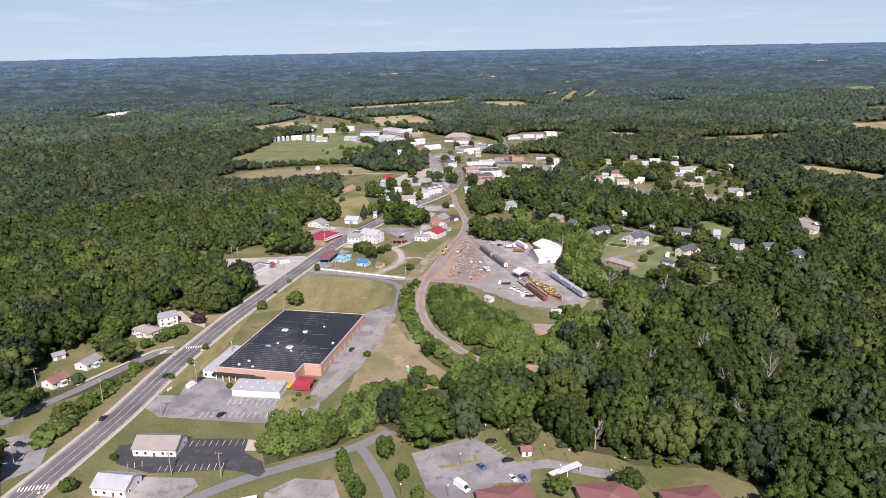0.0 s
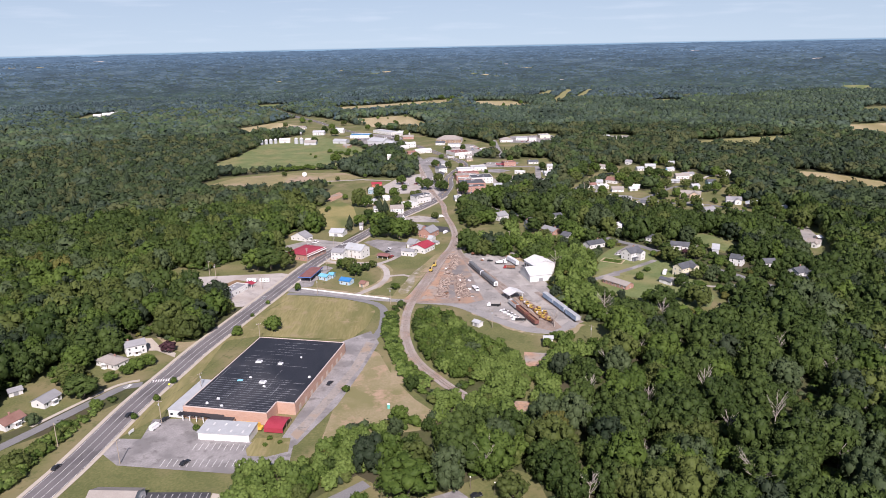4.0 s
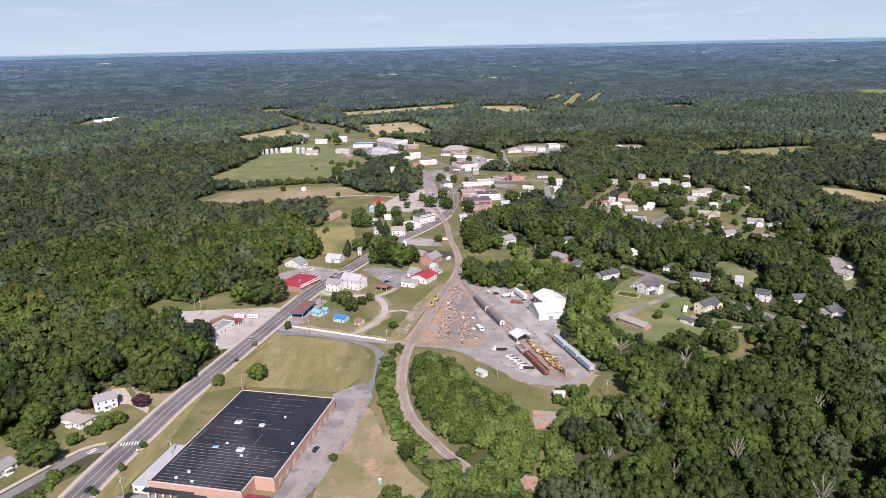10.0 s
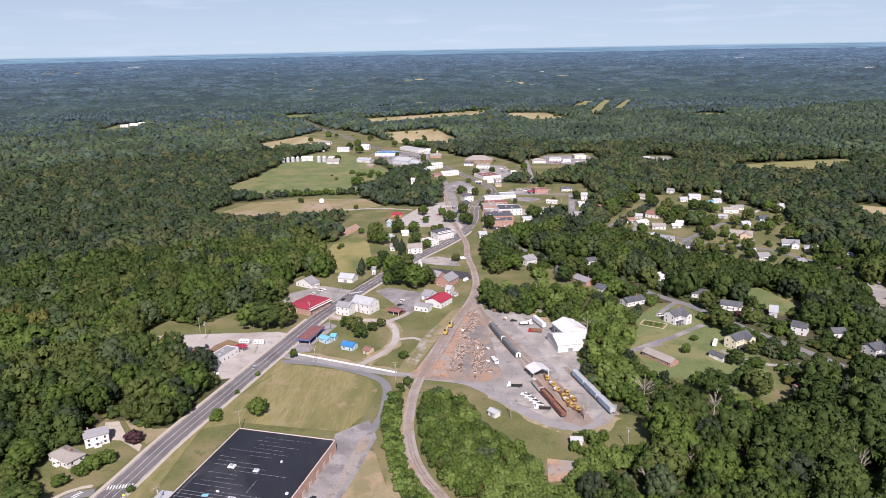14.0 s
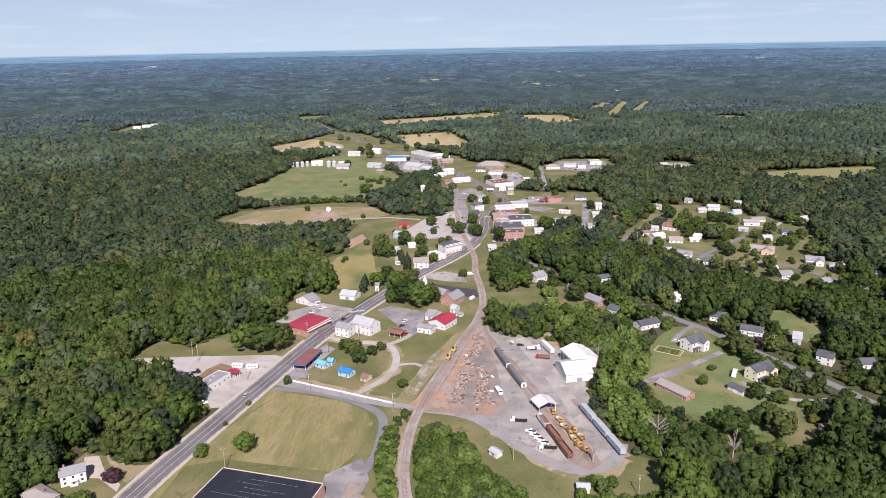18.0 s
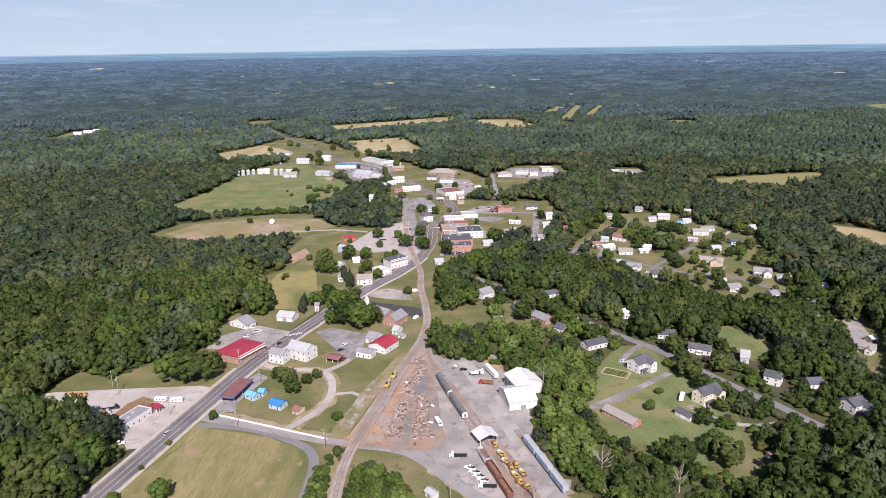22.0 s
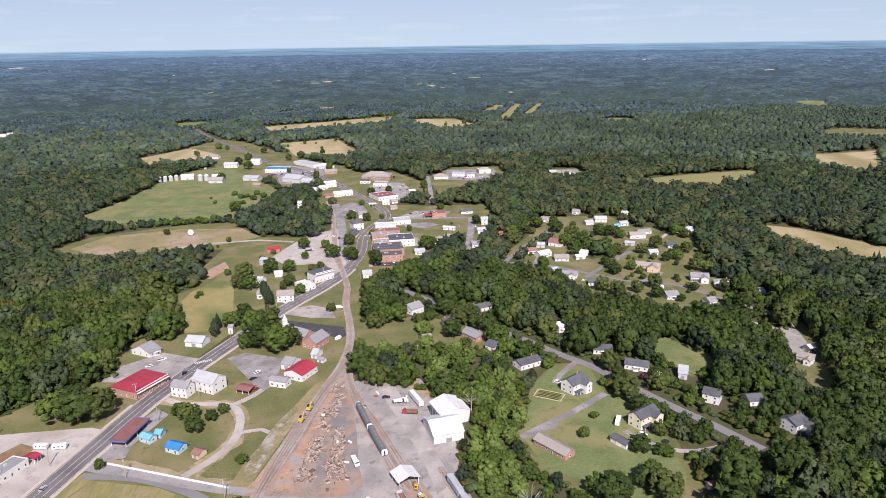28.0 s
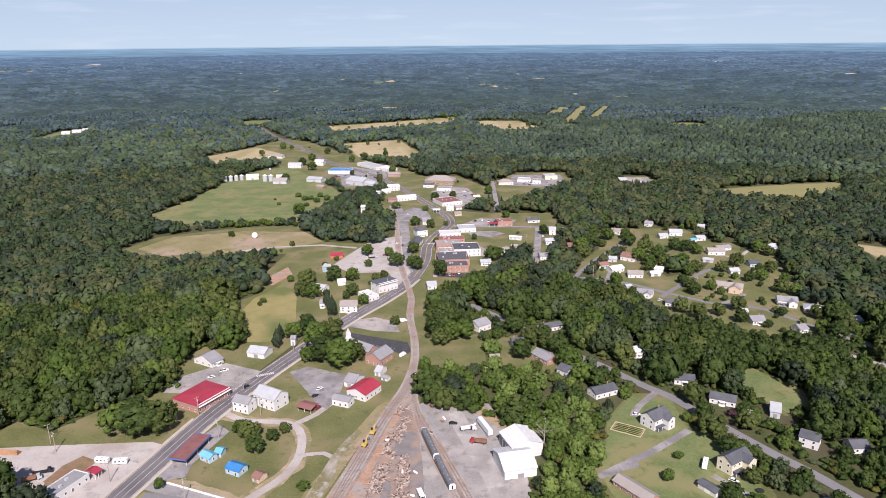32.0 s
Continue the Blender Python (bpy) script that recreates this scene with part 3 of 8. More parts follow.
# small far clearings: place, half width, half depth, what lies there (stubble, meadow, gravel)
GLADES = [(-1065, 2007, 21, 30, "S"), (-1745, 2693, 26, 34, "S"), (-2383, 3819, 22, 46, "P"), (-1762, 3051, 13, 26, "P"), (-1635, 2940, 8, 22, "P"), (-1890, 3321, 90, 24, "S"), (-1768, 3363, 29, 22, "S"), (-1787, 3316, 14, 28, "P"),
          (-1727, 3822, 49, 70, "P"), (-1425, 3550, 34, 30, "P"), (-863, 3365, 23, 30, "P"), (-1071, 3976, 17, 36, "S"), (-595, 2881, 18, 34, "S"), (-393, 3208, 28, 40, "S"), (-238, 3084, 30, 36, "M"), (-192, 3152, 30, 40, "S"),
          (-255, 2346, 32, 50, "S"), (-139, 2454, 44, 50, "S"), (-598, 3500, 7, 28, "P"), (-498, 3480, 7, 26, "P"), (174, 3028, 22, 34, "M"), (216, 2982, 26, 28, "S"), (255, 2926, 21, 20, "M"), (120, 3243, 10, 22, "P"),
          (338, 3359, 15, 22, "P"), (406, 3210, 65, 18, "S"), (338, 2870, 21, 20, "M"), (487, 2755, 18, 24, "P"), (631, 2676, 48, 22, "M"), (632, 1960, 58, 42, "M"), (1357, 3832, 82, 32, "P"), (903, 3328, 8, 22, "P"),
          (1525, 3016, 10, 26, "P"), (341, 1958, 19, 26, "M"), (952, 4023, 46, 30, "S"), (-148, 3678, 45, 24, "M"), (1318, 2252, 65, 64, "M"), (1589, 3033, 42, 24, "P"), (2225, 3907, 23, 46, "P"), (1141, 2657, 37, 18, "M")]


def glade(x, y, a, b):
    return [(x + a * math.cos(i * 0.628) * (0.8 + 0.3 * math.sin(i * 2.3 + x)), y + b * math.sin(i * 0.628)) for i in range(10)]


for k, outline in enumerate(CLEAR):
    patch("ground_clearing", outline, 0.03 + 0.002 * k, GRASS, "rough summer grass in a clearing", 2.0)
CLEAR += [glade(*g[:4]) for g in GLADES]
for k, g in enumerate(GLADES):
    patch("ground_glade", glade(*g[:4]), 0.5, {"S": STUBBLE, "M": MEADOW, "P": PALEGRAVEL}[g[4]], "small pale far field among the woods", 2.0)


# ---- fields and open ground ----
patch("ground_lawn", [(-92, 485), (-60, 477), (-42, 466), (-35, 452), (-38, 425), (-46, 407), (-100, 416), (-118, 410), (-112, 440)], 0.12, LAWN, "mown yellow-green lawn beside the factory", 0.8)
patch("ground_verge", [(-139, 300), (-128, 380), (-108, 470), (-98, 492), (-92, 485), (-114, 440), (-119, 405), (-120, 352), (-126, 322)], 0.11, LAWN, "mown grass verge along the highway", 1.0)
patch("ground_soil", [(-37, 396), (-28, 388), (-18, 357), (-7, 334), (6, 316), (0, 306), (-47, 298), (-44, 341), (-40, 367)], 0.12, mat("dry_soil", (0.32, 0.26, 0.165), (0.235, 0.205, 0.105), scale=0.06, fine=0.8, bump=0.5, spread=0.28, c=(0.2, 0.185, 0.085), cscale=0.04, e=(0.4, 0.28, 0.195), escale=0.055), "dry soil and thin grass beside the factory yard", 2.5)
patch("ground_field", [(-318, 1050), (-301, 1135), (-292, 1250), (-270, 1335), (-225, 1395), (-145, 1245), (-97, 1150), (-133, 1014), (-194, 1000), (-285, 1002)], 0.13, MEADOW, "green pasture field", 3)
patch("ground_dirt", [(-274, 898), (-256, 945), (-186, 968), (-115, 961), (-89, 923), (-117, 896), (-166, 884), (-239, 872)], 0.13, mat("worn_field", (0.2, 0.18, 0.085), (0.3, 0.25, 0.13), scale=0.04, fine=0.5, bump=0.4, spread=0.26, c=(0.36, 0.27, 0.2), cscale=0.018, e=(0.17, 0.17, 0.07), escale=0.06), "worn dry field with bare reddish dirt", 4)
patch("ground_track", [(-170, 889), (-132, 905), (-87, 911), (-50, 900), (-50, 895), (-87, 906), (-131, 900), (-168, 884)], 0.17, PALEGRAVEL, "pale gravel track", 0.6)
patch("ground_scrub", [(-122, 690), (-116, 752), (-100, 786), (-82, 758), (-72, 705), (-78, 662), (-104, 664)], 0.12, mat("dry_scrub", (0.23, 0.21, 0.08), (0.32, 0.27, 0.12), scale=0.1, fine=0.8, bump=0.5, c=(0.13, 0.15, 0.05)), "dry yellow scrub grass", 3)
patch("ground_clay", [(-122, 794), (-107, 836), (-97, 814), (-109, 784)], 0.13, DIRT, "patch of red clay", 2)
for o in ([(-400, 1505), (-344, 1625), (-268, 1528), (-268, 1468), (-352, 1412)], [(-175, 1660), (-62, 1715), (-15, 1537), (-30, 1465), (-121, 1490)],
          [(-258, 1980), (-108, 2060), (70, 2195), (40, 2021), (-127, 1925), (-214, 1860)], [(80, 2085), (220, 2068), (258, 1927), (178, 1858)],
          [(449, 905), (480, 884), (522, 810), (552, 742), (520, 742), (468, 790), (449, 835)], [(775, 1350), (905, 1372), (782, 1195), (744, 1210), (733, 1275)]):
    patch("ground_stubble", o, 0.14, STUBBLE, "tan stubble field", 4)
for o in ([(-500, 2110), (-408, 2142), (-437, 2000), (-470, 2003)], [(-870, 1778), (-884, 1920), (-826, 1940), (-810, 1847), (-839, 1760)], [(307, 2222), (391, 2468), (414, 2425), (332, 2200)],
          [(338, 2060), (460, 2500), (473, 2459), (360, 2042)], [(414, 2128), (530, 2490), (542, 2468), (435, 2120)], [(408, 1175), (505, 1203), (605, 1222), (580, 1170), (500, 1120), (413, 1122)],
          [(222, 610), (236, 618), (251, 591), (247, 568), (231, 564), (220, 588)]):
    patch("ground_meadow", o, 0.14, MEADOW if o[0][0] < 400 and o[0][0] != 307 and o[0][0] != 338 else mat("dry_meadow", (0.2, 0.2, 0.08), (0.28, 0.25, 0.11), scale=0.03, fine=0.5, bump=0.3), "open grass field among the woods", 4)
patch("ground_lawn", [(131, 556), (150, 583), (172, 578), (172, 545), (186, 540), (190, 497), (187, 462), (176, 444), (146, 448), (137, 463), (121, 474), (116, 508), (125, 533)], 0.12, MEADOW, "green house lawn with worn patches", 1.5)

# ---- gravel, dirt and paved areas ----
patch("pavement_yard", [(26, 574), (39, 582), (66, 575), (75, 547), (82, 496), (81, 477), (85, 449), (91, 431), (86, 417), (68, 408), (51, 416), (33, 436), (16, 459), (24, 508)], 0.14, GRAVEL, "grey gravel railway yard", 1.5, "pavement")
patch("pavement_lane", [(43, 574), (50, 572), (56, 546), (64, 527), (69, 497), (75, 481), (75, 464), (68, 460), (65, 481), (59, 506), (51, 532), (43, 555)], 0.142, mat("dusty_gravel", (0.33, 0.308, 0.288), (0.43, 0.405, 0.38), scale=0.12, fine=1.6, bump=0.4, spread=0.34, c=(0.27, 0.25, 0.235), cscale=0.06, e=(0.46, 0.435, 0.41), escale=0.09), "pale dusty lane worn through the gravel yard", 2.4, "pavement")
YARDDIRT = mat("yard_dirt", (0.2, 0.155, 0.13), (0.34, 0.27, 0.225), scale=0.12, fine=1.1, bump=0.5, spread=0.28, c=(0.36, 0.235, 0.165), cscale=0.06, e=(0.27, 0.255, 0.25), escale=0.12)
patch("pavement_clay", [(-18, 466), (-3, 520), (14, 584), (23, 590), (28, 545), (31, 500), (35, 468), (25, 461), (-5, 464)], 0.17, YARDDIRT, "churned brown dirt between the tracks", 1.5, "pavement")
patch("pavement_clay", [(18, 586), (21.5, 581), (17, 567), (11.5, 536), (7, 509), (4.5, 486), (4, 468), (-6, 468), (-2, 491), (4, 517), (10, 550)], 0.18, DIRT, "bank of bare orange clay beside the track", 1.2, "pavement")
patch("pavement_clay", [(-18, 468), (-12, 490), (-4, 520), (6, 560), (13, 590), (15, 588), (7, 548), (-1, 508), (-8, 470)], 0.175, DIRT, "strip of bare orange clay along the main line", 0.9, "pavement")
patch("pavement_bare", [(-26, 474), (-17, 472), (-7, 512), (3, 552), (9, 580), (4, 572), (-6, 545), (-15, 515), (-22, 495)], 0.16, bpy.data.materials["worn_field"], "worn dry grass and bare ground beside the main line", 2.0, "pavement")
patch("pavement_bare", [(-5.3, 548), (-2.5, 543.4), (-7.1, 529), (-9.3, 515.5), (-11.4, 503), (-16, 485), (-20, 482), (-22.3, 488), (-19.6, 505), (-14, 519.4), (-12, 533)], 0.187, mat("worn_gravel", (0.16, 0.15, 0.07), (0.25, 0.215, 0.12), scale=0.1, fine=0.9, bump=0.4, spread=0.3, c=(0.36, 0.325, 0.28), cscale=0.09, stretch=(1, 0.4, 1), turn=-14, e=(0.4, 0.36, 0.32), escale=0.16), "streak of pale worn gravel in dry grass beside the track", 3.2, "pavement")
patch("ground_bank", [(30.4, 597.5), (46.4, 592), (58, 581), (68, 565), (77, 552), (73.8, 546.6), (63.5, 556.4), (54, 573), (43.8, 584), (34.6, 588)], 0.187, mat("clay_bank", (0.4, 0.28, 0.19), (0.34, 0.27, 0.15), scale=0.15, fine=0.9, bump=0.6, spread=0.3, e=(0.2, 0.19, 0.08), escale=0.12), "bank of orange clay and dry grass at the yard edge", 1.6)
patch("pavement_track", [(28, 560), (34, 545), (50, 500), (60, 470), (66, 452), (63, 448), (55, 466), (45, 494), (31, 536), (25, 558)], 0.185, YARDDIRT, "oily brown ground along the siding", 1.0, "pavement")
patch("pavement_track", [(54, 462), (62, 470), (73, 440), (78, 418), (72, 412), (64, 418)], 0.186, YARDDIRT, "brown ground under the parked machines", 1.4, "pavement")
patch("pavement_weeds", [(-150, 500), (-147, 513), (-142, 522), (-132, 517), (-135, 507), (-141, 506), (-145, 494)], 0.2, mat("rusty_weeds", (0.2, 0.1, 0.07), (0.27, 0.2, 0.11), scale=0.15, fine=1.5, bump=0.5, spread=0.25, e=(0.14, 0.14, 0.06), escale=0.2), "rusty weedy ground behind the service station", 1.0, "pavement")
patch("pavement_driveway", [(-171, 416), (-164, 417), (-155, 405), (-142, 394.5), (-141, 389), (-154, 398.5), (-163, 399)], 0.16, CONCRETE, "pale concrete driveway beside the house", 0.5, "pavement")
patch("ground_bare", [(-163, 420), (-151, 405), (-140, 395.5), (-134, 411), (-142, 409)], 0.15, TAN, "bare tan ground beside the driveway", 1.2)
patch("pavement_cinder", [(18, 545), (26, 543), (30, 520), (31, 498), (33, 476), (29, 470), (24, 500), (24, 520), (18, 521), (16, 500), (18, 472), (12, 472), (12.4, 491), (14.3, 509)], 0.19, mat("dark_cinder", (0.17, 0.155, 0.15), (0.25, 0.23, 0.22), scale=0.15, fine=1.5, bump=0.4, c=(0.32, 0.24, 0.19), cscale=0.08), "dark cinder ground littered with scrap", 2.0, "pavement")
patch("pavement_gravel", [(-212, 523), (-198, 529), (-159, 532), (-112, 535), (-98, 529), (-104, 503), (-117, 467), (-127, 465), (-136, 479), (-146, 494), (-167, 494), (-187, 508)], 0.14, PALEGRAVEL, "pale gravel lot beside the service station", 1.5, "pavement")
patch("pavement_lot", [(-131, 590), (-122, 612), (-102, 630), (-72, 616), (-72, 600), (-88, 576), (-104, 590), (-115, 588)], 0.14, GRAVEL, "grey gravel lot behind the shop", 1.2, "pavement")
patch("pavement_lot", [(-57, 616), (-47, 624), (-20, 612), (-21, 586), (-25, 568), (-32, 574), (-43, 593)], 0.14, OLDASPHALT, "worn asphalt parking lot", 1.0, "pavement", False)
patch("pavement_lot", [(-29, 680), (15, 662), (18, 647), (14, 640), (4, 649), (-19, 661)], 0.15, BLACKTOP, "black asphalt church parking lot", 0.4, "pavement", False)
patch("pavement_lot", [(-35, 686), (-29, 703), (-12, 709), (3, 700), (8, 680), (-10, 682), (-28, 690)], 0.16, GRAVEL, "round grey gravel lot", 1.0, "pavement")
patch("pavement_lot", [(-65, 840), (-54, 877), (-37, 928), (-7, 943), (-3, 890), (4, 839), (13, 802), (0, 782), (-12, 819), (-45, 815)], 0.14, PALEGRAVEL, "wide pale gravel lot in the town", 1.5, "pavement")
patch("pavement_lot", [(-139, 294), (-136.5, 305), (-126, 304), (-127, 321), (-111, 321), (-104, 312), (-98, 305), (-75, 299), (-58, 301), (-57, 277), (-80, 276), (-128, 284)], 0.14, OLDASPHALT, "cracked worn asphalt yard before the factory", 0.4, "pavement", False)
patch("ground_island", [(-77.6, 293.6), (-75.2, 302.6), (-60.1, 301.9), (-59.2, 291.1), (-67, 287.3), (-75.6, 288.3)], 0.17, LAWN, "island of mown grass in the yard", 0.6)
patch("pavement_lot", [(-66, 290), (-58, 330), (-49, 390), (-50, 405), (-35, 419), (-29, 402), (-35, 368), (-44, 330), (-56, 296)], 0.14, OLDASPHALT, "cracked worn asphalt yard beside the factory", 1.2, "pavement")
patch("pavement_lot", [(-135.3, 254), (-135.3, 261), (-127.6, 262), (-107.7, 265), (-83.3, 264), (-81.4, 253.3), (-72.9, 246.3), (-70.1, 239.3), (-71.9, 236.1), (-78.5, 239.6), (-86.3, 241.6), (-114.7, 240.2), (-130.8, 247.2)], 0.15, BLACKTOP, "fresh black asphalt parking lot", 0.1, "pavement", False)
patch("pavement_pad", [(-82.7, 263.3), (-72.9, 261.4), (-72, 254.3), (-82, 254.7)], 0.16, CONCRETE, "pale concrete pad beside the lot", 0.1, "pavement", False)
patch("pavement_lot", [(-129, 234), (-117, 238), (-96, 236), (-93, 231), (-97, 223), (-126, 222)], 0.15, GRAVEL, "dusty bare lot behind the barn", 1.0, "pavement")
patch("pavement_lot", [(-67, 226), (-58, 235), (-43, 233), (-38, 218), (-66, 214)], 0.15, GRAVEL, "pale gravel lot", 1.0, "pavement")
patch("pavement_lot", [(-14.3, 250.1), (10.9, 261.5), (20.8, 249.3), (26.8, 242.5), (32.4, 242.2), (30.7, 228.8), (19.1, 229.2), (5, 218), (-1, 216), (-8, 226)], 0.15, OLDASPHALT, "faded asphalt car park", 0.15, "pavement", False)
patch("ground_island", [(-3.4, 240.5), (-2.6, 238.8), (12.4, 243.6), (10.9, 248.4), (9.6, 248), (10.6, 244.8)], 0.18, LAWN, "narrow grass island in the car park", 0.1)
patch("pavement_lot", [(-200, 262), (-180, 272), (-165, 262), (-160, 246), (-172, 232), (-196, 240)], 0.15, OLDASPHALT, "asphalt lot beside the highway", 0.6, "pavement")
patch("pavement_lot", [(-95, 500), (-103, 512), (-82, 552), (-74, 545), (-84, 515), (-83, 503)], 0.15, OLDASPHALT, "worn forecourt under the canopy", 0.6, "pavement", False)
patch("pavement_lot", [(52, 985), (80, 1020), (110, 1012), (112, 985), (75, 980)], 0.15, GRAVEL, "grey gravel parking lot", 1.0, "pavement")
patch("pavement_lot", [(64, 960), (92, 962), (104, 950), (88, 936), (66, 944)], 0.15, OLDASPHALT, "asphalt parking lot", 1.0, "pavement", False)
patch("pavement_lot", [(30, 806), (64, 800), (66, 812), (34, 818)], 0.15, BLACKTOP, "black asphalt strip parking", 0.4, "pavement", False)
patch("pavement_lot", [(-160, 1345), (-120, 1385), (-60, 1340), (-50, 1290), (-66, 1225), (-110, 1215), (-125, 1290)], 0.14, OLDASPHALT, "worn grey shopping yard", 1.0, "pavement")
patch("pavement_lot", [(18, 1175), (40, 1215), (70, 1200), (78, 1150), (74, 1085), (40, 1085)], 0.14, GRAVEL, "grey parking lot by the stores", 1.0, "pavement")
patch("pavement_lot", [(130, 1215), (140, 1300), (215, 1300), (215, 1235), (180, 1205)], 0.14, OLDASPHALT, "grey yard round the warehouses", 1.0, "pavement")
patch("pavement_lot", [(300, 1275), (345, 1272), (340, 1228), (300, 1222)], 0.14, GRAVEL, "gravel lot by far houses", 1.0, "pavement")
patch("pavement_lot", [(300, 590), (318, 625), (336, 640), (326, 600), (314, 585)], 0.14, GRAVEL, "grey gravel turning place", 1.0, "pavement")

patch("pavement_walk", [(29.5, 803), (33, 803), (35, 850), (35, 900), (37, 936), (33, 938), (30.5, 890)], 0.2, mat("pink_paving", (0.38, 0.3, 0.27), (0.46, 0.38, 0.34), scale=0.3, fine=2, bump=0.2), "pinkish paved sidewalk before the brick stores", 0.2, "pavement", False)
patch("pavement_lot", [(72, 1000), (118, 998), (122, 1012), (84, 1018)], 0.16, OLDASPHALT, "worn asphalt forecourt of the red store", 0.4, "pavement", False)
patch("pavement_lot", [(-14, 1010), (8, 1000), (22, 1030), (14, 1066), (-2, 1080), (-16, 1050)], 0.15, OLDASPHALT, "worn asphalt lot between the town roads", 0.8, "pavement")
patch("pavement_lot", [(52, 870), (82, 866), (84, 884), (76, 900), (60, 900)], 0.15, GRAVEL, "gravel yard behind the brick stores", 0.8, "pavement")
patch("pavement_strip", [(-57, 300), (-45, 335), (-38, 368), (-31, 400), (-36, 404), (-44, 370), (-51, 337), (-60, 304)], 0.17, mat("broken_asphalt", (0.27, 0.245, 0.225), (0.36, 0.32, 0.29), scale=0.12, fine=1.2, bump=0.4, spread=0.3, c=(0.33, 0.26, 0.2), cscale=0.08, e=(0.2, 0.185, 0.17), escale=0.22), "ragged strip of broken asphalt and soil", 3.0, "pavement")

# ---- roads ----
LANE = mat("lane_asphalt", (0.17, 0.168, 0.172), (0.24, 0.235, 0.238), scale=0.1, fine=2, bump=0.15, e=(0.2, 0.195, 0.195), escale=0.2)
NO_TREES = []  # lines that trees keep clear of, and how far


def road(name, pts, width, material, label, z=0.2, step=5.0, margin=3.5):
    line = smooth(pts, step)
    z += 0.0011 * len(NO_TREES)
    ob = new(name, ribbon(Shape(), line, -width / 2, width / 2, z).mesh(name, material))
    NO_TREES.append((line[::3] + [line[-1]], width / 2 + margin))
    return tagged(ob, label, "road", kind="structure"), line


main, line = road("road_highway", ROAD, 11.9, ASPHALT, "grey three-lane asphalt highway with white lane lines", 0.25)
near = [p for p in line if p[1] < 800]
part("edge_line", ribbon(ribbon(Shape(), near, -5.5, -5.36, 0.262), near, 5.36, 5.5, 0.262), PAINT, main)
for d in (1.75, -1.75):
    part("lane_line", ribbon(Shape(), near, d - 0.08, d + 0.08, 0.262), PAINT, main)
part("centre_line", ribbon(Shape(), near[:24], 0.1, 0.3, 0.262), YELLOW, main)
up = [p for p in line if 800 <= p[1] < 1650]
part("centre_line", ribbon(ribbon(Shape(), up, 0.1, 0.3, 0.262), up, -0.3, -0.1, 0.262), YELLOW, main)
part("edge_line", ribbon(ribbon(Shape(), up, -5.2, -5.0, 0.262), up, 5.0, 5.2, 0.262), PAINT, main)
for s0, s1 in ((5.95, 6.3), (-6.3, -5.95)):
    part("kerb", ribbon(Shape(), near, s0, s1, 0.4, 0.3), CONCRETE, main, "pale concrete kerb")
for k, (s0, s1) in enumerate(((6.3, 8.0), (-7.7, -6.3))):
    walk_line = [p for p in line if 60 < p[1] < (800 if k else 560)]
    ob = new("pavement_walk", ribbon(Shape(), walk_line, s0, s1, 0.3, 0.2).mesh("pavement_walk", CONCRETE))
    tagged(ob, "pale concrete sidewalk along the highway", "sidewalk", kind="structure")


def crossing(x, y, turn, bars, length, width=0.55, gap=1.25, label="white zebra crossing bars"):
    """White bars across a road."""
    c = thing("zebra_crossing", x, y, 0.27, turn, label, "crossing", kind="structure")
    bar = Shape().box(0, 0, 0, width, length, 0.012).mesh("bar", PAINT)
    for i in range(bars):
        part("bar", bar, None, c).location = ((i - (bars - 1) / 2) * gap, 0, 0)


crossing(-136.6, 361, 10, 9, 3.0)
crossing(-152.5, 355, 66, 5, 2.4, 0.45, 0.95)
crossing(-155.2, 232, 10, 9, 3.2)
crossing(-72, 613, 25, 9, 3.0)
crossing(24, 912, 3, 8, 2.6)
road("road_side", [(-146, 357), (-154, 354.5), (-165.4, 335.3), (-177, 313.8), (-189.8, 292.3), (-205, 268), (-240, 220)], 5.6, LANE, "grey asphalt side road")
part_line = smooth([(-149, 361.5), (-158, 357), (-169.5, 338), (-181, 317)], 4)
tagged(new("pavement_walk", ribbon(Shape(), part_line, -1.0, 1.0, 0.26, 0.15).mesh("pavement_walk", CONCRETE)), "pale concrete walk beside the side road", "sidewalk", kind="structure")
road("road_loop", [(-98, 489), (-70, 484), (-42, 470), (-32, 460), (-29, 447), (-29, 422), (-33, 408), (-37, 396)], 5.0, LANE, "worn narrow asphalt drive round the lawn")
road("road_spur", [(-101, 498), (-93, 495), (-72, 489), (-40, 476), (-11, 468), (16, 460), (36, 438), (51, 421), (63, 413), (76, 414), (86, 424), (90, 436)], 7, mat("dusty_road", (0.25, 0.24, 0.235), (0.33, 0.315, 0.305), scale=0.1, fine=2, bump=0.2, e=(0.21, 0.2, 0.195), escale=0.15), "dusty grey road into the railway yard", 0.22)
road("road_lower", [(-110, 205), (-94, 222), (-77, 235), (-64, 242), (-48, 250), (-37, 256), (-24, 267)], 5.4, LANE, "grey asphalt lane")
road("road_lower", [(-36, 256), (-33.4, 252), (-24.8, 232.5), (-21, 221), (-14, 190)], 4.2, LANE, "grey asphalt lane with concrete edges", 0.215)
road("road_drive", [(20, 236), (30, 240), (39, 241), (49, 237), (57, 234), (64, 232)], 6, OLDASPHALT, "curving asphalt drive")
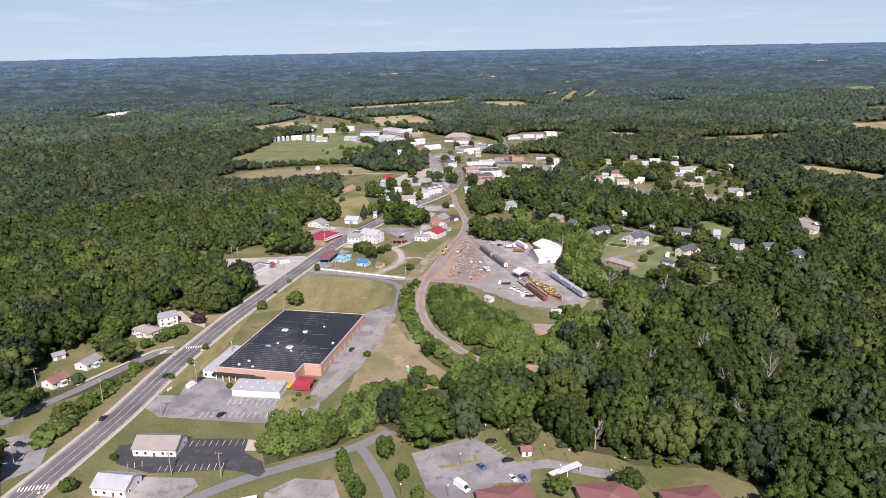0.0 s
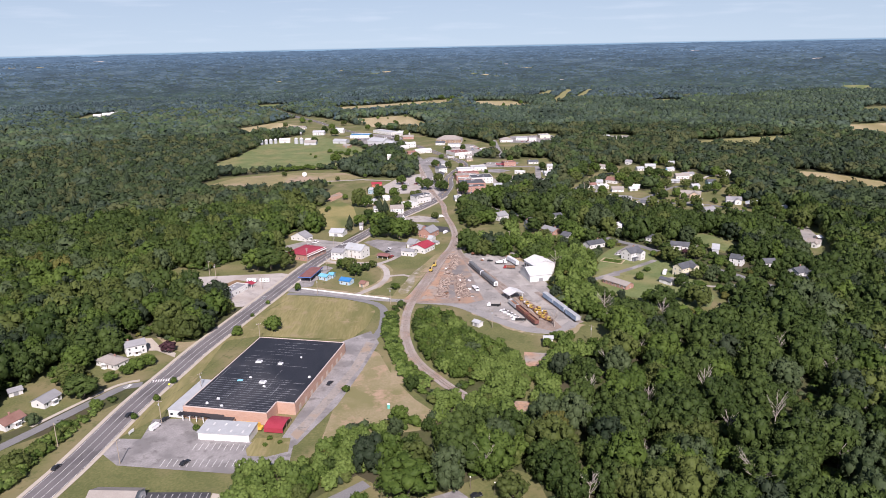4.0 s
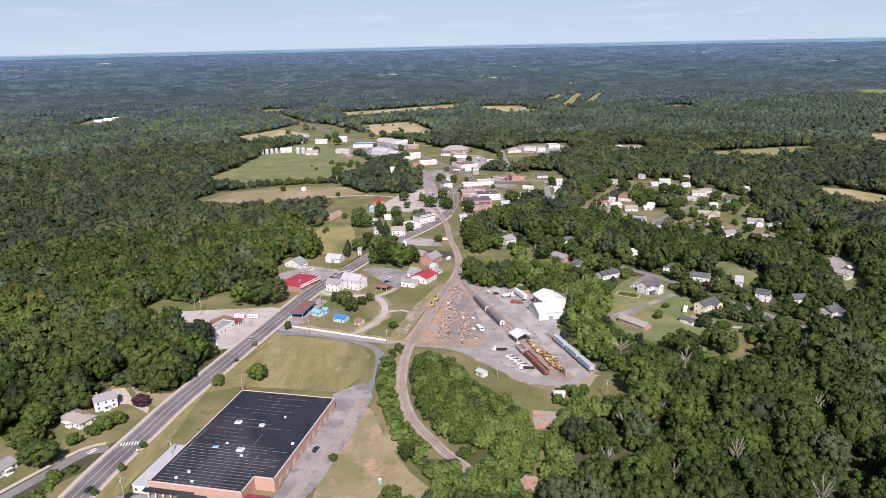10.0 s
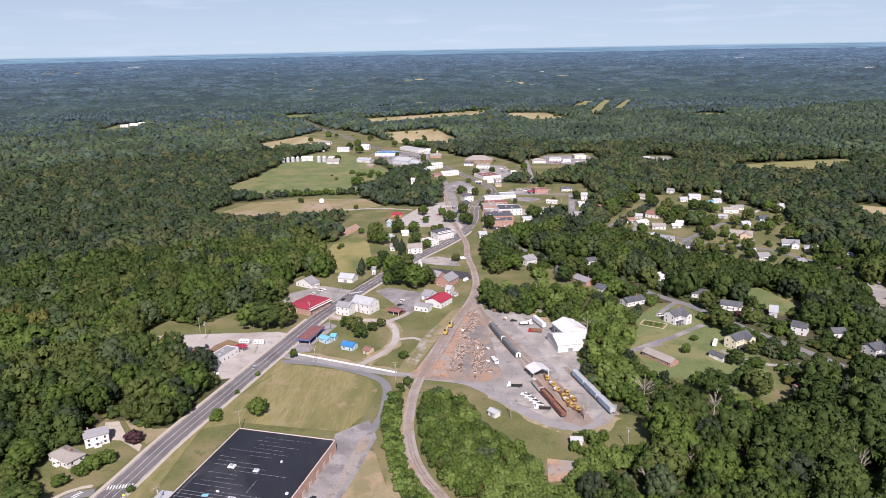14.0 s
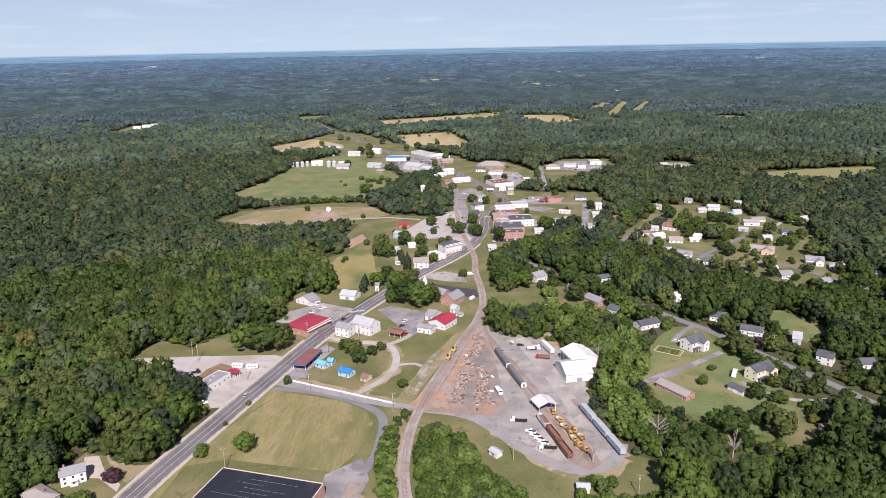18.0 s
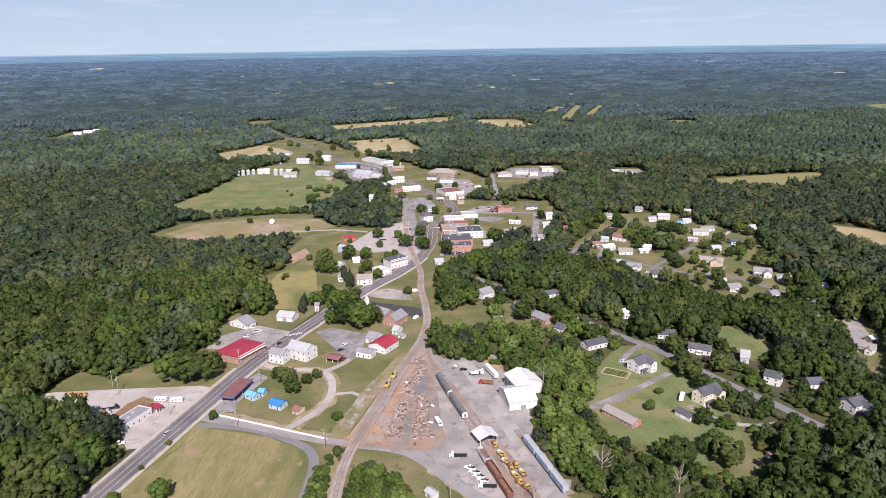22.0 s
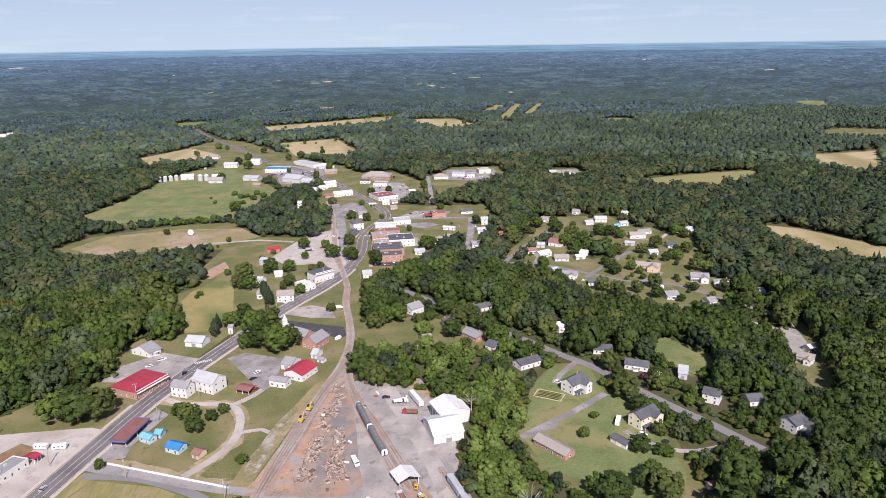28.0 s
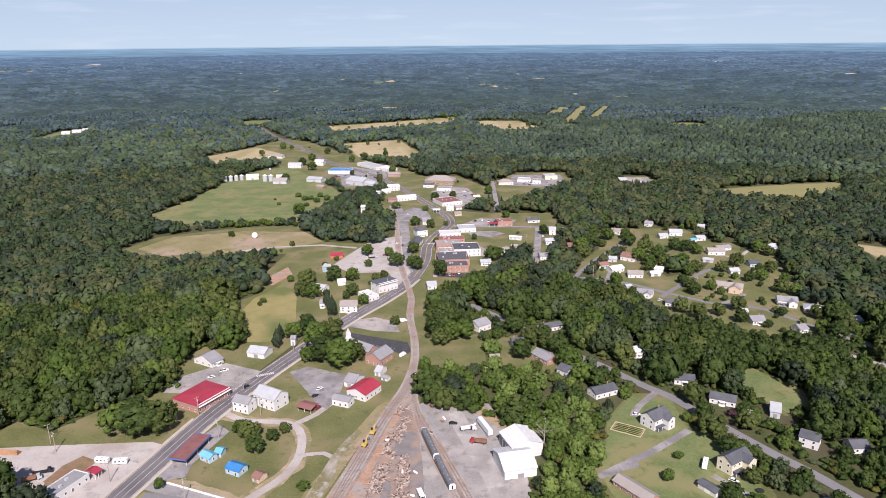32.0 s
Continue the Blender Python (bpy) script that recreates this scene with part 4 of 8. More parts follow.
def worn_edge(pts, half, label):
    """A ragged strip of bare soil under a drive."""
    line = smooth(pts, 3.0)
    sway = lambda x, y, k: half + noise.noise(Vector((x * 0.12, y * 0.12, k))) * half * 0.55 + noise.noise(Vector((x * 0.5, y * 0.5, k))) * 0.5
    left = [offset(line, sway(*p, 1))[i] for i, p in enumerate(line)]
    right = [offset(line, -sway(*p, 5))[i] for i, p in enumerate(line)]
    n = len(line)
    z = 0.193 + 0.00002 * line[0][0]
    s = Shape().add([(*p, z) for p in left] + [(*p, z) for p in right], [(n + i, n + i + 1, i + 1, i) for i in range(n - 1)])
    tagged(new("pavement_edge", s.mesh("pavement_edge", TAN)), label, "ground", kind="structure")


worn_edge([(-84, 566), (-70, 557), (-51, 555), (-41, 552), (-34, 539), (-32, 520), (-35, 506), (-42, 494), (-50, 484)], 4.4, "bare trodden soil along the gravel drive")
worn_edge([(-93, 497), (-72, 491), (-40, 478), (-14, 470)], 5.5, "bare trodden soil along the yard road")
worn_edge([(20, 461), (38, 439), (52, 420), (64, 411), (78, 412), (88, 424)], 6.0, "bare trodden soil along the yard road")
road("road_gravel", [(-84, 566), (-70, 557), (-51, 555), (-41, 552), (-34, 539), (-32, 520), (-35, 506), (-42, 494), (-50, 484)], 4.6, PALEGRAVEL, "pale gravel drive loop")
road("road_gravel", [(-41, 552), (-31, 563), (-25, 575)], 4.2, PALEGRAVEL, "pale gravel drive", 0.21)
road("road_gravel", [(-34, 520), (-20, 524), (-8, 512)], 3.2, PALEGRAVEL, "pale gravel cart track", 0.205)
road("road_street", [(12, 800), (5, 839), (-1, 895), (-5, 962), (-19, 1066), (-36, 1139)], 10, OLDASPHALT, "wide worn asphalt street")
road("road_street", [(45, 985), (73, 981), (105, 980), (138, 978), (175, 972)], 7, OLDASPHALT, "grey town street")
road("road_street", [(143, 975), (132, 892), (122, 833)], 7, OLDASPHALT, "grey side street")
road("road_street", [(102, 1060), (104, 1098), (106, 1180), (107, 1250)], 6, OLDASPHALT, "grey side street")
road("road_lane", [(150, 790), (163, 819), (188, 861), (215, 901), (241, 927)], 4.6, LANE, "narrow grey suburban street")
road("road_lane", [(216, 750), (226, 763), (236, 774), (251, 791), (267, 810), (281, 822)], 4.6, LANE, "narrow grey suburban street", 0.21)
road("road_lane", [(158, 800), (170, 798), (182, 793), (198, 783), (213, 769), (225, 758), (239, 746), (254, 734), (272, 729), (286, 722), (300, 700), (314, 678), (330, 650)], 4.6, LANE, "narrow grey suburban street", 0.205)
road("road_street", [(60, 735), (95, 690), (125, 644), (140, 626), (159, 599), (173, 582), (186, 558), (197, 539), (207, 522), (217, 507), (232, 480)], 6.4, LANE, "grey street under the trees", margin=4.5)
road("road_drive", [(181, 794), (187, 812), (195, 830)], 3.6, OLDASPHALT, "narrow worn driveway between small houses")
road("road_drive", [(302, 866), (321, 861), (342, 884), (359, 881)], 3.4, PALEGRAVEL, "pale gravel driveway to the far house")
road("road_drive", [(258, 734), (276, 746), (285, 757)], 4.2, OLDASPHALT, "asphalt driveway of the large house")
road("road_drive", [(115, 503), (131, 514), (147, 525), (172, 545)], 4.4, OLDASPHALT, "cracked asphalt driveway")
road("road_drive", [(119, 504), (128, 510), (135, 512), (136, 520)], 4, OLDASPHALT, "cracked asphalt turning place", 0.21)
road("road_drive", [(170, 504), (178, 492), (186, 485), (200, 482), (226, 488)], 3.6, GRAVEL, "gravel driveway")
road("road_drive", [(146, 560), (151, 570), (166, 588)], 4, OLDASPHALT, "asphalt driveway")
road("road_drive", [(306, 640), (322, 618), (318, 596)], 4, GRAVEL, "gravel driveway")


def stalls(x, y, turn, n, length=5.2, pitch=2.7, label="white painted parking lines"):
    c = thing("parking_lines", x, y, 0.225, turn, label, "road marking", kind="structure")
    bar = Shape().box(0, 0, 0, 0.14, length, 0.012).mesh("line", PAINT)
    for i in range(n):
        part("line", bar, None, c).location = ((i - (n - 1) / 2) * pitch, 0, 0)


stalls(-95, 261.2, 0, 9, 4.6)
stalls(-100, 243.4, 3, 10, 4.6)
stalls(-123, 246, 22, 3, 4.4)
stalls(-92, 284, -3, 14)
stalls(-88, 296, -4, 10)
stalls(3, 248, 18, 6)
stalls(8, 235, 18, 6)
stalls(20, 252, -50, 5)
stalls(47, 811, -4, 12, 4.5)
stalls(-5, 655, -22, 10, 4.5)


# ---- railway ----
STEEL = mat("rail_steel", (0.3, 0.24, 0.2), (0.42, 0.36, 0.32), rough=0.45, metal=0.7, scale=2, fine=9, bump=0.1)
TIE = mat("timber_sleeper", (0.22, 0.18, 0.155), (0.32, 0.27, 0.24), scale=1, fine=6, bump=0.3, island=0.4)


def track(pts, bed=5.0, label="railway track with steel rails on grey ballast"):
    line = smooth(pts, 2.2)
    t = thing("railway_track", 0, 0, 0, 0, label, "railway track", kind="structure")
    lift = 0.004 * len(NO_TREES) - 0.1
    part("ballast_bed", ribbon(Shape(), line, -bed / 2, bed / 2, 0.3 + lift, 0.2), BALLAST, t)
    for d in (-0.72, 0.72):
        part("rail", ribbon(Shape(), line, d - 0.07, d + 0.07, 0.56 + lift, 0.2), STEEL, t)
    ties, fine = Shape(), smooth(pts, 0.9)
    for i in range(0, len(fine) - 1):
        a, b = fine[i], fine[i + 1]
        ties.box(a[0], a[1], 0.28 + lift, 0.24, 2.6, 0.1, math.degrees(math.atan2(b[1] - a[1], b[0] - a[0])))
    tagged(part("sleepers", ties, TIE, t), kind="stuff")
    seen = [p for p in line if p[1] > 350]
    NO_TREES.append((seen[::6] + [seen[-1]], bed / 2 + 2.5))


MAINLINE = [(38, 300), (27, 320), (17, 336), (9, 347), (3.2, 357), (-3.2, 368), (-8.8, 382), (-12.7, 399), (-14.8, 418), (-14.6, 446), (-12.2, 466), (-9.5, 482), (-4.6, 508), (2.6, 539), (10.2, 570), (17, 596), (21, 630), (19.5, 665), (14, 711), (13, 748), (8, 783), (0, 830), (-8, 896), (-17, 1000), (-30, 1090)]
track(MAINLINE, 5.6)
track([(-10, 470), (-6.6, 486), (0.4, 517), (7.3, 550), (14.4, 577), (20, 598), (21.5, 628)], 4.0, "rusty railway siding on red dirt")
track([(21, 612), (22, 590), (26, 560), (33, 530), (45, 493), (54, 462), (64, 424)], 4.0, "railway siding in the gravel yard")
track([(22, 600), (25, 572), (32, 548), (44, 515), (58, 472), (70, 430)], 4.0, "railway siding in the gravel yard")
track([(72, 480), (79, 456), (91, 424)], 4.0, "short railway siding by the trees")
patch("ground_bank", [(-20, 350), (-2, 352), (-12, 385), (-17, 418), (-16, 450), (-22, 462), (-24, 440), (-22, 400)], 0.16, TAN, "bare orange bank beside the track", 0.8)

# ---- buildings ----
def siding(name, a, b):
    return mat(name, a, b, rough=0.6, scale=0.4, fine=3, bump=0.12, stretch=(1, 1, 6))


BRICK = mat("red_brick", (0.33, 0.175, 0.135), (0.43, 0.26, 0.21), rough=0.85, scale=0.5, fine=6, bump=0.3, stretch=(1, 1, 3))
WALL = {
    "white": siding("white_siding", (0.56, 0.555, 0.535), (0.7, 0.69, 0.67)), "tan": siding("tan_siding", (0.5, 0.38, 0.27), (0.6, 0.47, 0.35)), "brick": BRICK,
    "grey": siding("grey_siding", (0.42, 0.43, 0.44), (0.52, 0.53, 0.54)), "blue": siding("pale_blue_siding", (0.35, 0.48, 0.56), (0.45, 0.57, 0.64)),
    "cream": siding("cream_siding", (0.62, 0.57, 0.42), (0.7, 0.65, 0.5)), "brown": siding("brown_siding", (0.24, 0.16, 0.11), (0.34, 0.24, 0.17)), "red": siding("red_siding", (0.42, 0.12, 0.08), (0.52, 0.2, 0.14)),
}


def roofing(name, a, b, rough=0.85, spec=0.3):
    return mat(name, a, b, rough=rough, scale=0.25, fine=5, bump=0.25, spec=spec, random_tint=0.15)


ROOF = {
    "grey": roofing("grey_shingle", (0.22, 0.22, 0.23), (0.3, 0.3, 0.31)), "dark": roofing("dark_shingle", (0.07, 0.075, 0.085), (0.12, 0.125, 0.14)),
    "taupe": roofing("taupe_shingle", (0.26, 0.23, 0.21), (0.34, 0.31, 0.28)), "brown": roofing("brown_shingle", (0.19, 0.1, 0.08), (0.28, 0.16, 0.13)),
    "redbrown": roofing("maroon_shingle", (0.2, 0.085, 0.08), (0.27, 0.13, 0.12)), "red": roofing("red_metal_sheet", (0.3, 0.03, 0.05), (0.38, 0.05, 0.075), 0.5, 0.4),
    "white": roofing("white_metal_sheet", (0.54, 0.54, 0.54), (0.68, 0.68, 0.68), 0.5, 0.4), "silver": roofing("silver_metal_sheet", (0.36, 0.375, 0.39), (0.47, 0.485, 0.5), 0.5, 0.4),
    "blue": roofing("blue_metal_sheet", (0.03, 0.17, 0.42), (0.06, 0.25, 0.5), 0.5, 0.4), "ltblue": roofing("pale_blue_metal_sheet", (0.1, 0.36, 0.52), (0.18, 0.44, 0.58), 0.5, 0.4),
}
GLASS = mat("window_glass", (0.03, 0.035, 0.04), (0.05, 0.055, 0.06), rough=0.08, scale=0.5, fine=2, bump=0, spec=0.6)
TRIM = siding("white_trim", (0.72, 0.72, 0.7), (0.8, 0.8, 0.78))
DOORMAT = siding("dark_door", (0.12, 0.08, 0.06), (0.18, 0.12, 0.09))
WORDS = {"white": "white-sided", "tan": "tan", "brick": "red brick", "cream": "cream-sided", "grey": "grey metal-sided", "blue": "pale blue", "brown": "brown", "red": "red"}
RWORDS = {"grey": "grey shingle roof", "dark": "dark shingle roof", "taupe": "taupe shingle roof", "brown": "brown shingle roof", "redbrown": "maroon shingle roof", "red": "bright red metal roof",
          "white": "white metal roof", "silver": "silver metal roof", "blue": "blue metal roof", "ltblue": "pale blue metal roof"}
CACHE = {}


def shared(key, make):
    if key not in CACHE:
        CACHE[key] = make()
    return CACHE[key]


def opening(parent, x, y, z, w, h, turn, kind="window"):
    """A window or door on a wall that faces -y before it is turned; the frame stands proud, the pane lies in it."""
    def frame_mesh():
        s = Shape()
        s.box(0, -0.03, 0, w + 0.24, 0.1, 0.12).box(0, -0.03, h - 0.12, w + 0.24, 0.1, 0.12)
        s.box(-w / 2 - 0.06, -0.03, 0.12, 0.12, 0.1, h - 0.24).box(w / 2 + 0.06, -0.03, 0.12, 0.12, 0.1, h - 0.24)
        return s.mesh(kind, TRIM)
    f = part(kind, shared(("frame", kind, w, h), frame_mesh), None, parent)
    f.matrix_basis = pose(x, y, z, 0, 0, turn)
    pane = "pane" if kind == "window" else "door_leaf"
    part(pane, shared((pane, w, h), lambda: Shape().box(0, -0.005, 0.12, w, 0.05, h - 0.24).mesh(pane, GLASS if kind == "window" else DOORMAT)), None, f)


def gable_walls(L, D, h, r):
    a, b = L / 2, D / 2
    pts = [(-a, -b, 0), (a, -b, 0), (a, b, 0), (-a, b, 0), (-a, -b, h), (a, -b, h), (a, b, h), (-a, b, h), (-a, 0, h + r), (a, 0, h + r)]
    return Shape().add(pts, [(3, 2, 1, 0), (0, 1, 5, 4), (2, 3, 7, 6), (1, 2, 6, 9, 5), (3, 0, 4, 8, 7), (4, 5, 9, 8), (6, 7, 8, 9)])


def gable_slope(L, D, h, r, side, over=0.45, thick=0.16):
    """One roof slope with an overhang, lying on the walls."""
    a, b = L / 2 + over, D / 2 + over
    drop = r * over / (D / 2)
    z0, z1 = h - drop + 0.02, h + r + 0.02
    pts = [(-a, -b * side, z0), (a, -b * side, z0), (a, 0, z1), (-a, 0, z1)]
    pts += [(x, y, z + thick) for x, y, z in pts]
    f = [(3, 2, 1, 0), (4, 5, 6, 7), (0, 1, 5, 4), (1, 2, 6, 5), (2, 3, 7, 6), (3, 0, 4, 7)]
    return Shape().add(pts, f if side > 0 else [q[::-1] for q in f])


def hip_roof(L, D, h, r, over=0.5):
    a, b = L / 2 + over, D / 2 + over
    k = max(0.1, a - b) if a > b else 0.1
    j = 0.0 if a > b else max(0.0, b - a)
    pts = [(-a, -b, h), (a, -b, h), (a, b, h), (-a, b, h), (-a, -b, h + 0.15), (a, -b, h + 0.15), (a, b, h + 0.15), (-a, b, h + 0.15), (-k, -j, h + r), (k, -j, h + r), (k, j + 0.05, h + r), (-k, j + 0.05, h + r)]
    return Shape().add(pts, [(3, 2, 1, 0), (0, 1, 5, 4), (1, 2, 6, 5), (2, 3, 7, 6), (3, 0, 4, 7), (4, 5, 9, 8), (5, 6, 10, 9), (6, 7, 11, 10), (7, 4, 8, 11), (8, 9, 10, 11)])


def ribs(L, D, h, r, side, step=1.2):
    """Raised seams down a metal roof slope."""
    s = Shape()
    n = max(2, int(L / step))
    for i in range(n + 1):
        x = -L / 2 + i * L / n
        s.rod((x, -D / 2 * side, h + 0.2), (x, 0, h + r + 0.2), 0.05, n=4)
    return s


def building(kind, x, y, turn, L, D, h, wall, roof, form):
    """A house or shed with walls, roof slopes, windows, doors and chimney; its long front faces -y before the turn."""
    rnd = random.Random(int(x * 7 + y * 13))
    words = kind.replace("_", " ")
    storeys = "two-storey " if h > 5 and kind in ("house", "farmhouse", "inn", "meeting_hall") else ""
    where = "among trees" if kind in ("house", "farmhouse", "garage") and x > 60 else "by the road"
    b = thing(kind, x, y, 0.0, turn, f"{storeys}{WORDS[wall]} {words} with a {RWORDS[roof]} {where}", words if kind in ("house", "shed", "barn", "garage", "warehouse", "cabin", "store") else "building")
    FOOTPRINTS.append((x, y, max(L, D) * 0.5 + 4))
    wm, rm = WALL[wall], ROOF[roof]
    far = y > 780
    swap = form == "gableturn"
    fl, fd = (D, L) if swap else (L, D)
    spin = pose(0, 0, 0, 0, 0, 90) if swap else Matrix.Identity(4)
    pitch = 0.62 if kind in ("church_hall", "church_nave", "farmhouse", "meeting_hall") else 0.36 if kind in ("warehouse", "engine_shed", "workshop", "mobile_home") else 0.48
    r = min(fd / 2 * pitch, 4.2)
    if form in ("gable", "gableturn", "cross"):
        part("wall_body", gable_walls(fl, fd, h, r), wm, b).matrix_basis = spin
        for side in (1, -1):
            slope = part("roof_slope", gable_slope(fl, fd, h, r, side), rm, b)
            slope.matrix_basis = spin
            if roof in ("red", "white", "silver", "blue", "ltblue") and not far:
                part("seams", ribs(fl, fd, h, r, side), rm, slope)
        if form == "cross":
            w, d = L * 0.42, D * 0.42
            wing = part("wing", gable_walls(d + D / 2, w, h, w / 2 * 0.62), wm, b)
            wing.matrix_basis = pose(L * 0.22, -D / 4 - d / 2, 0, 0, 0, 90)
            for side in (1, -1):
                part("roof_slope", gable_slope(d + D / 2, w, h, w / 2 * 0.62, side), rm, wing)
            porch = part("porch", Shape().box(-L * 0.2, -D / 2 - 1.1, 2.5, L * 0.5, 2.3, 0.16).box(-L * 0.2, -D / 2 - 1.1, 0.0, L * 0.5, 2.2, 0.3), rm, b)
            for i in range(3):
                part("porch_post", shared("post", lambda: Shape().box(0, 0, 0.3, 0.14, 0.14, 2.2).mesh("porch_post", TRIM)), None, porch).location = (-L * 0.44 + i * L * 0.24, -D / 2 - 2.1, 0)
            opening(b, L * 0.22, -D / 2 - d - 0.01, 1.0, 1.0, 1.5, 0)
            if h > 5:
                opening(b, L * 0.22, -D / 2 - d - 0.01, 3.9, 1.0, 1.5, 0)
    elif form in ("hip", "lowhip"):
        part("wall_body", Shape().box(0, 0, 0, L, D, h), wm, b)
        part("roof", hip_roof(L, D, h, D / 2 * (0.14 if form == "lowhip" else 0.3 if kind == "lodge" else 0.5)), rm, b)
        if form == "lowhip" and not far:
            part("cornice", Shape().box(0, -D / 2 - 0.6, h - 0.9, L, 1.2, 0.25).box(0, -D / 2 - 0.05, h - 0.1, L, 0.25, 0.8), TRIM, b)
    else:
        part("wall_body", Shape().box(0, 0, 0, L, D, h), wm, b)
        part("roof", Shape().box(0, 0, h + 0.004, L - 0.6, D - 0.6, 0.1), rm, b)
        para = Shape()
        for px, py, sx, sy in ((0, -D / 2 + 0.15, L, 0.3), (0, D / 2 - 0.15, L, 0.3), (-L / 2 + 0.15, 0, 0.3, D - 0.6), (L / 2 - 0.15, 0, 0.3, D - 0.6)):
            para.box(px, py, h, sx, sy, 0.55)
        part("parapet", para, wm, b)
        for i in range(rnd.randint(1, 4)):
            part("roof_unit", shared("unit", lambda: Shape().box(0, 0, 0, 1.6, 1.2, 0.9, top=0.92).mesh("roof_unit", ROOF["silver"])), None, b).location = (rnd.uniform(-0.35, 0.35) * L, rnd.uniform(-0.3, 0.35) * D, h + 0.1)
    if kind in ("shed", "barn", "kiosk", "engine_shed", "workshop", "garage", "depot") or (kind == "warehouse" and far):
        w = min(3.0, L * 0.35)
        part("double_door", Shape().box(0, -D / 2 - 0.04, 0.02, w, 0.08, min(h - 0.3, 2.6)), ROOF["grey"] if kind != "garage" else TRIM, b, "wide plain door")
        if kind in ("engine_shed",):
            for i in range(4):
                # a dark panel on the wall stands for the shade inside a bay
                part("bay_door", Shape().box(-L * 0.36 + i * L * 0.24, -D / 2 - 0.06, 0.02, L * 0.17, 0.1, h * 0.72), GLASS, b, "dark panel painting the shade of an open bay")
        return b
    rows = [1.0] + ([h - 2.3] if h > 5 else [])
    n = max(1, int(L / (3.4 if not far else 4.2)))
    door_at = n // 2
    for k, z in enumerate(rows):
        for i in range(n):
            px = (i + 0.5) / n * L - L / 2
            if form == "cross" and px > 0:
                continue
            if k == 0 and i == door_at:
                opening(b, px, -D / 2, 0.05, 1.0, 2.1, 0, "door")
            else:
                opening(b, px, -D / 2, z, 1.0, 1.4, 0)
        m = max(1, int(D / 4.2))
        for i in range(m):
            py = (i + 0.5) / m * D - D / 2
            opening(b, L / 2, py, z, 1.0, 1.4, 90)
            if not far:
                opening(b, -L / 2, py, z, 1.0, 1.4, -90)
    if form in ("gable", "hip", "cross") and kind in ("house", "farmhouse", "inn") and rnd.random() < 0.6:
        ch = part("chimney", Shape().box(L * rnd.choice((-0.3, 0.25, 0.1)), D * 0.1, h, 0.8, 0.7, r + 1.0), BRICK, b, "red brick chimney")
    if kind == "house" and rnd.random() < 0.5 and form != "cross":
        part("porch_roof", Shape().box(0, -D / 2 - 0.9, 2.45, 3.2, 1.8, 0.14).box(-1.45, -D / 2 - 1.65, 0.25, 0.13, 0.13, 2.2).box(1.45, -D / 2 - 1.65, 0.25, 0.13, 0.13, 2.2).box(0, -D / 2 - 0.9, 0, 3.2, 1.8, 0.25), TRIM, b)
    return b


building("restaurant", -117, 257.6, -4, 17.8, 11.6, 3.6, "white", "taupe", "gable")
building("storage_barn", -123.1, 230.9, -10, 13.6, 10.4, 3.6, "white", "silver", "gable")
building("house", -185.3, 339.8, 72, 10.5, 8.0, 3.0, "white", "grey", "gable")
building("house", -191.6, 319.6, 67, 10.3, 8.0, 3.0, "white", "brown", "gable")
building("shed", -206.5, 350.2, 41, 6.1, 5.0, 2.5, "white", "grey", "gable")
building("house", -206.6, 296.8, 84, 9.1, 9.0, 3.0, "white", "grey", "gable")
building("house", -171.7, 381.9, -29, 15.2, 9.0, 3.0, "white", "taupe", "hip")
building("house", -165.5, 397.4, 32, 10.6, 8.0, 5.6, "white", "grey", "gable")
building("service_station", -136, 493.8, 69, 19.5, 9.2, 3.6, "white", "grey", "flat")
building("shop", -100.4, 579.7, 62, 24.7, 19.9, 5.0, "brick", "red", "lowhip")
building("meeting_hall", -72.4, 569.0, -22, 10.5, 7.9, 6.5, "white", "grey", "gable")
building("meeting_hall", -58.9, 575.4, -30, 16.0, 11.5, 7.0, "white", "silver", "gable")
building("cabin", -76.8, 518.8, -31, 7.1, 5.1, 3.0, "blue", "ltblue", "gable")
building("shed", -72.2, 523.3, -12, 3.4, 5.4, 2.6, "blue", "ltblue", "gable")
building("cabin", -59.6, 508.2, -25, 8.2, 6.6, 3.0, "blue", "blue", "gable")
building("shed", -46.7, 501.8, -29, 4.2, 6.0, 2.6, "tan", "brown", "gable")
building("warehouse", -6.6, 587.6, 60, 15.9, 13.5, 4.5, "white", "red", "gable")
building("warehouse", -17.3, 575.3, -22, 10.8, 6.9, 4.2, "white", "grey", "gable")
building("shed", -14.2, 601.1, -24, 7.2, 12.0, 3.5, "white", "grey", "gable")
building("shed", 0.7, 614.6, -23, 4.0, 8.8, 3.0, "white", "silver", "gable")
building("shed", 4.6, 605.7, -30, 4.6, 3.8, 2.2, "white", "grey", "gable")
building("church_hall", -1.8, 632.8, -30, 11.7, 14.8, 5.0, "brick", "grey", "gableturn")
building("church_nave", -14.3, 645.5, -38, 20.3, 10.0, 5.0, "brick", "grey", "gable")
building("house", -113.3, 631.0, 60, 9.6, 16.6, 3.2, "white", "grey", "gable")
building("shed", -82.8, 643.0, -16, 12.7, 11.0, 3.6, "white", "silver", "gable")
building("shed", -63.7, 660.6, -1, 3.1, 6.0, 5.0, "white", "grey", "gable")
building("inn", -11.0, 772.6, 40, 19.2, 12.0, 8.0, "white", "dark", "lowhip")
building("store", -22.1, 751.4, 39, 10.3, 15.9, 4.0, "white", "white", "flat")
building("house", -34.3, 724.8, 5, 13.0, 11.0, 5.4, "white", "taupe", "gable")
building("house", -55.6, 733.9, -1, 4.9, 8.0, 3.5, "white", "grey", "gable")
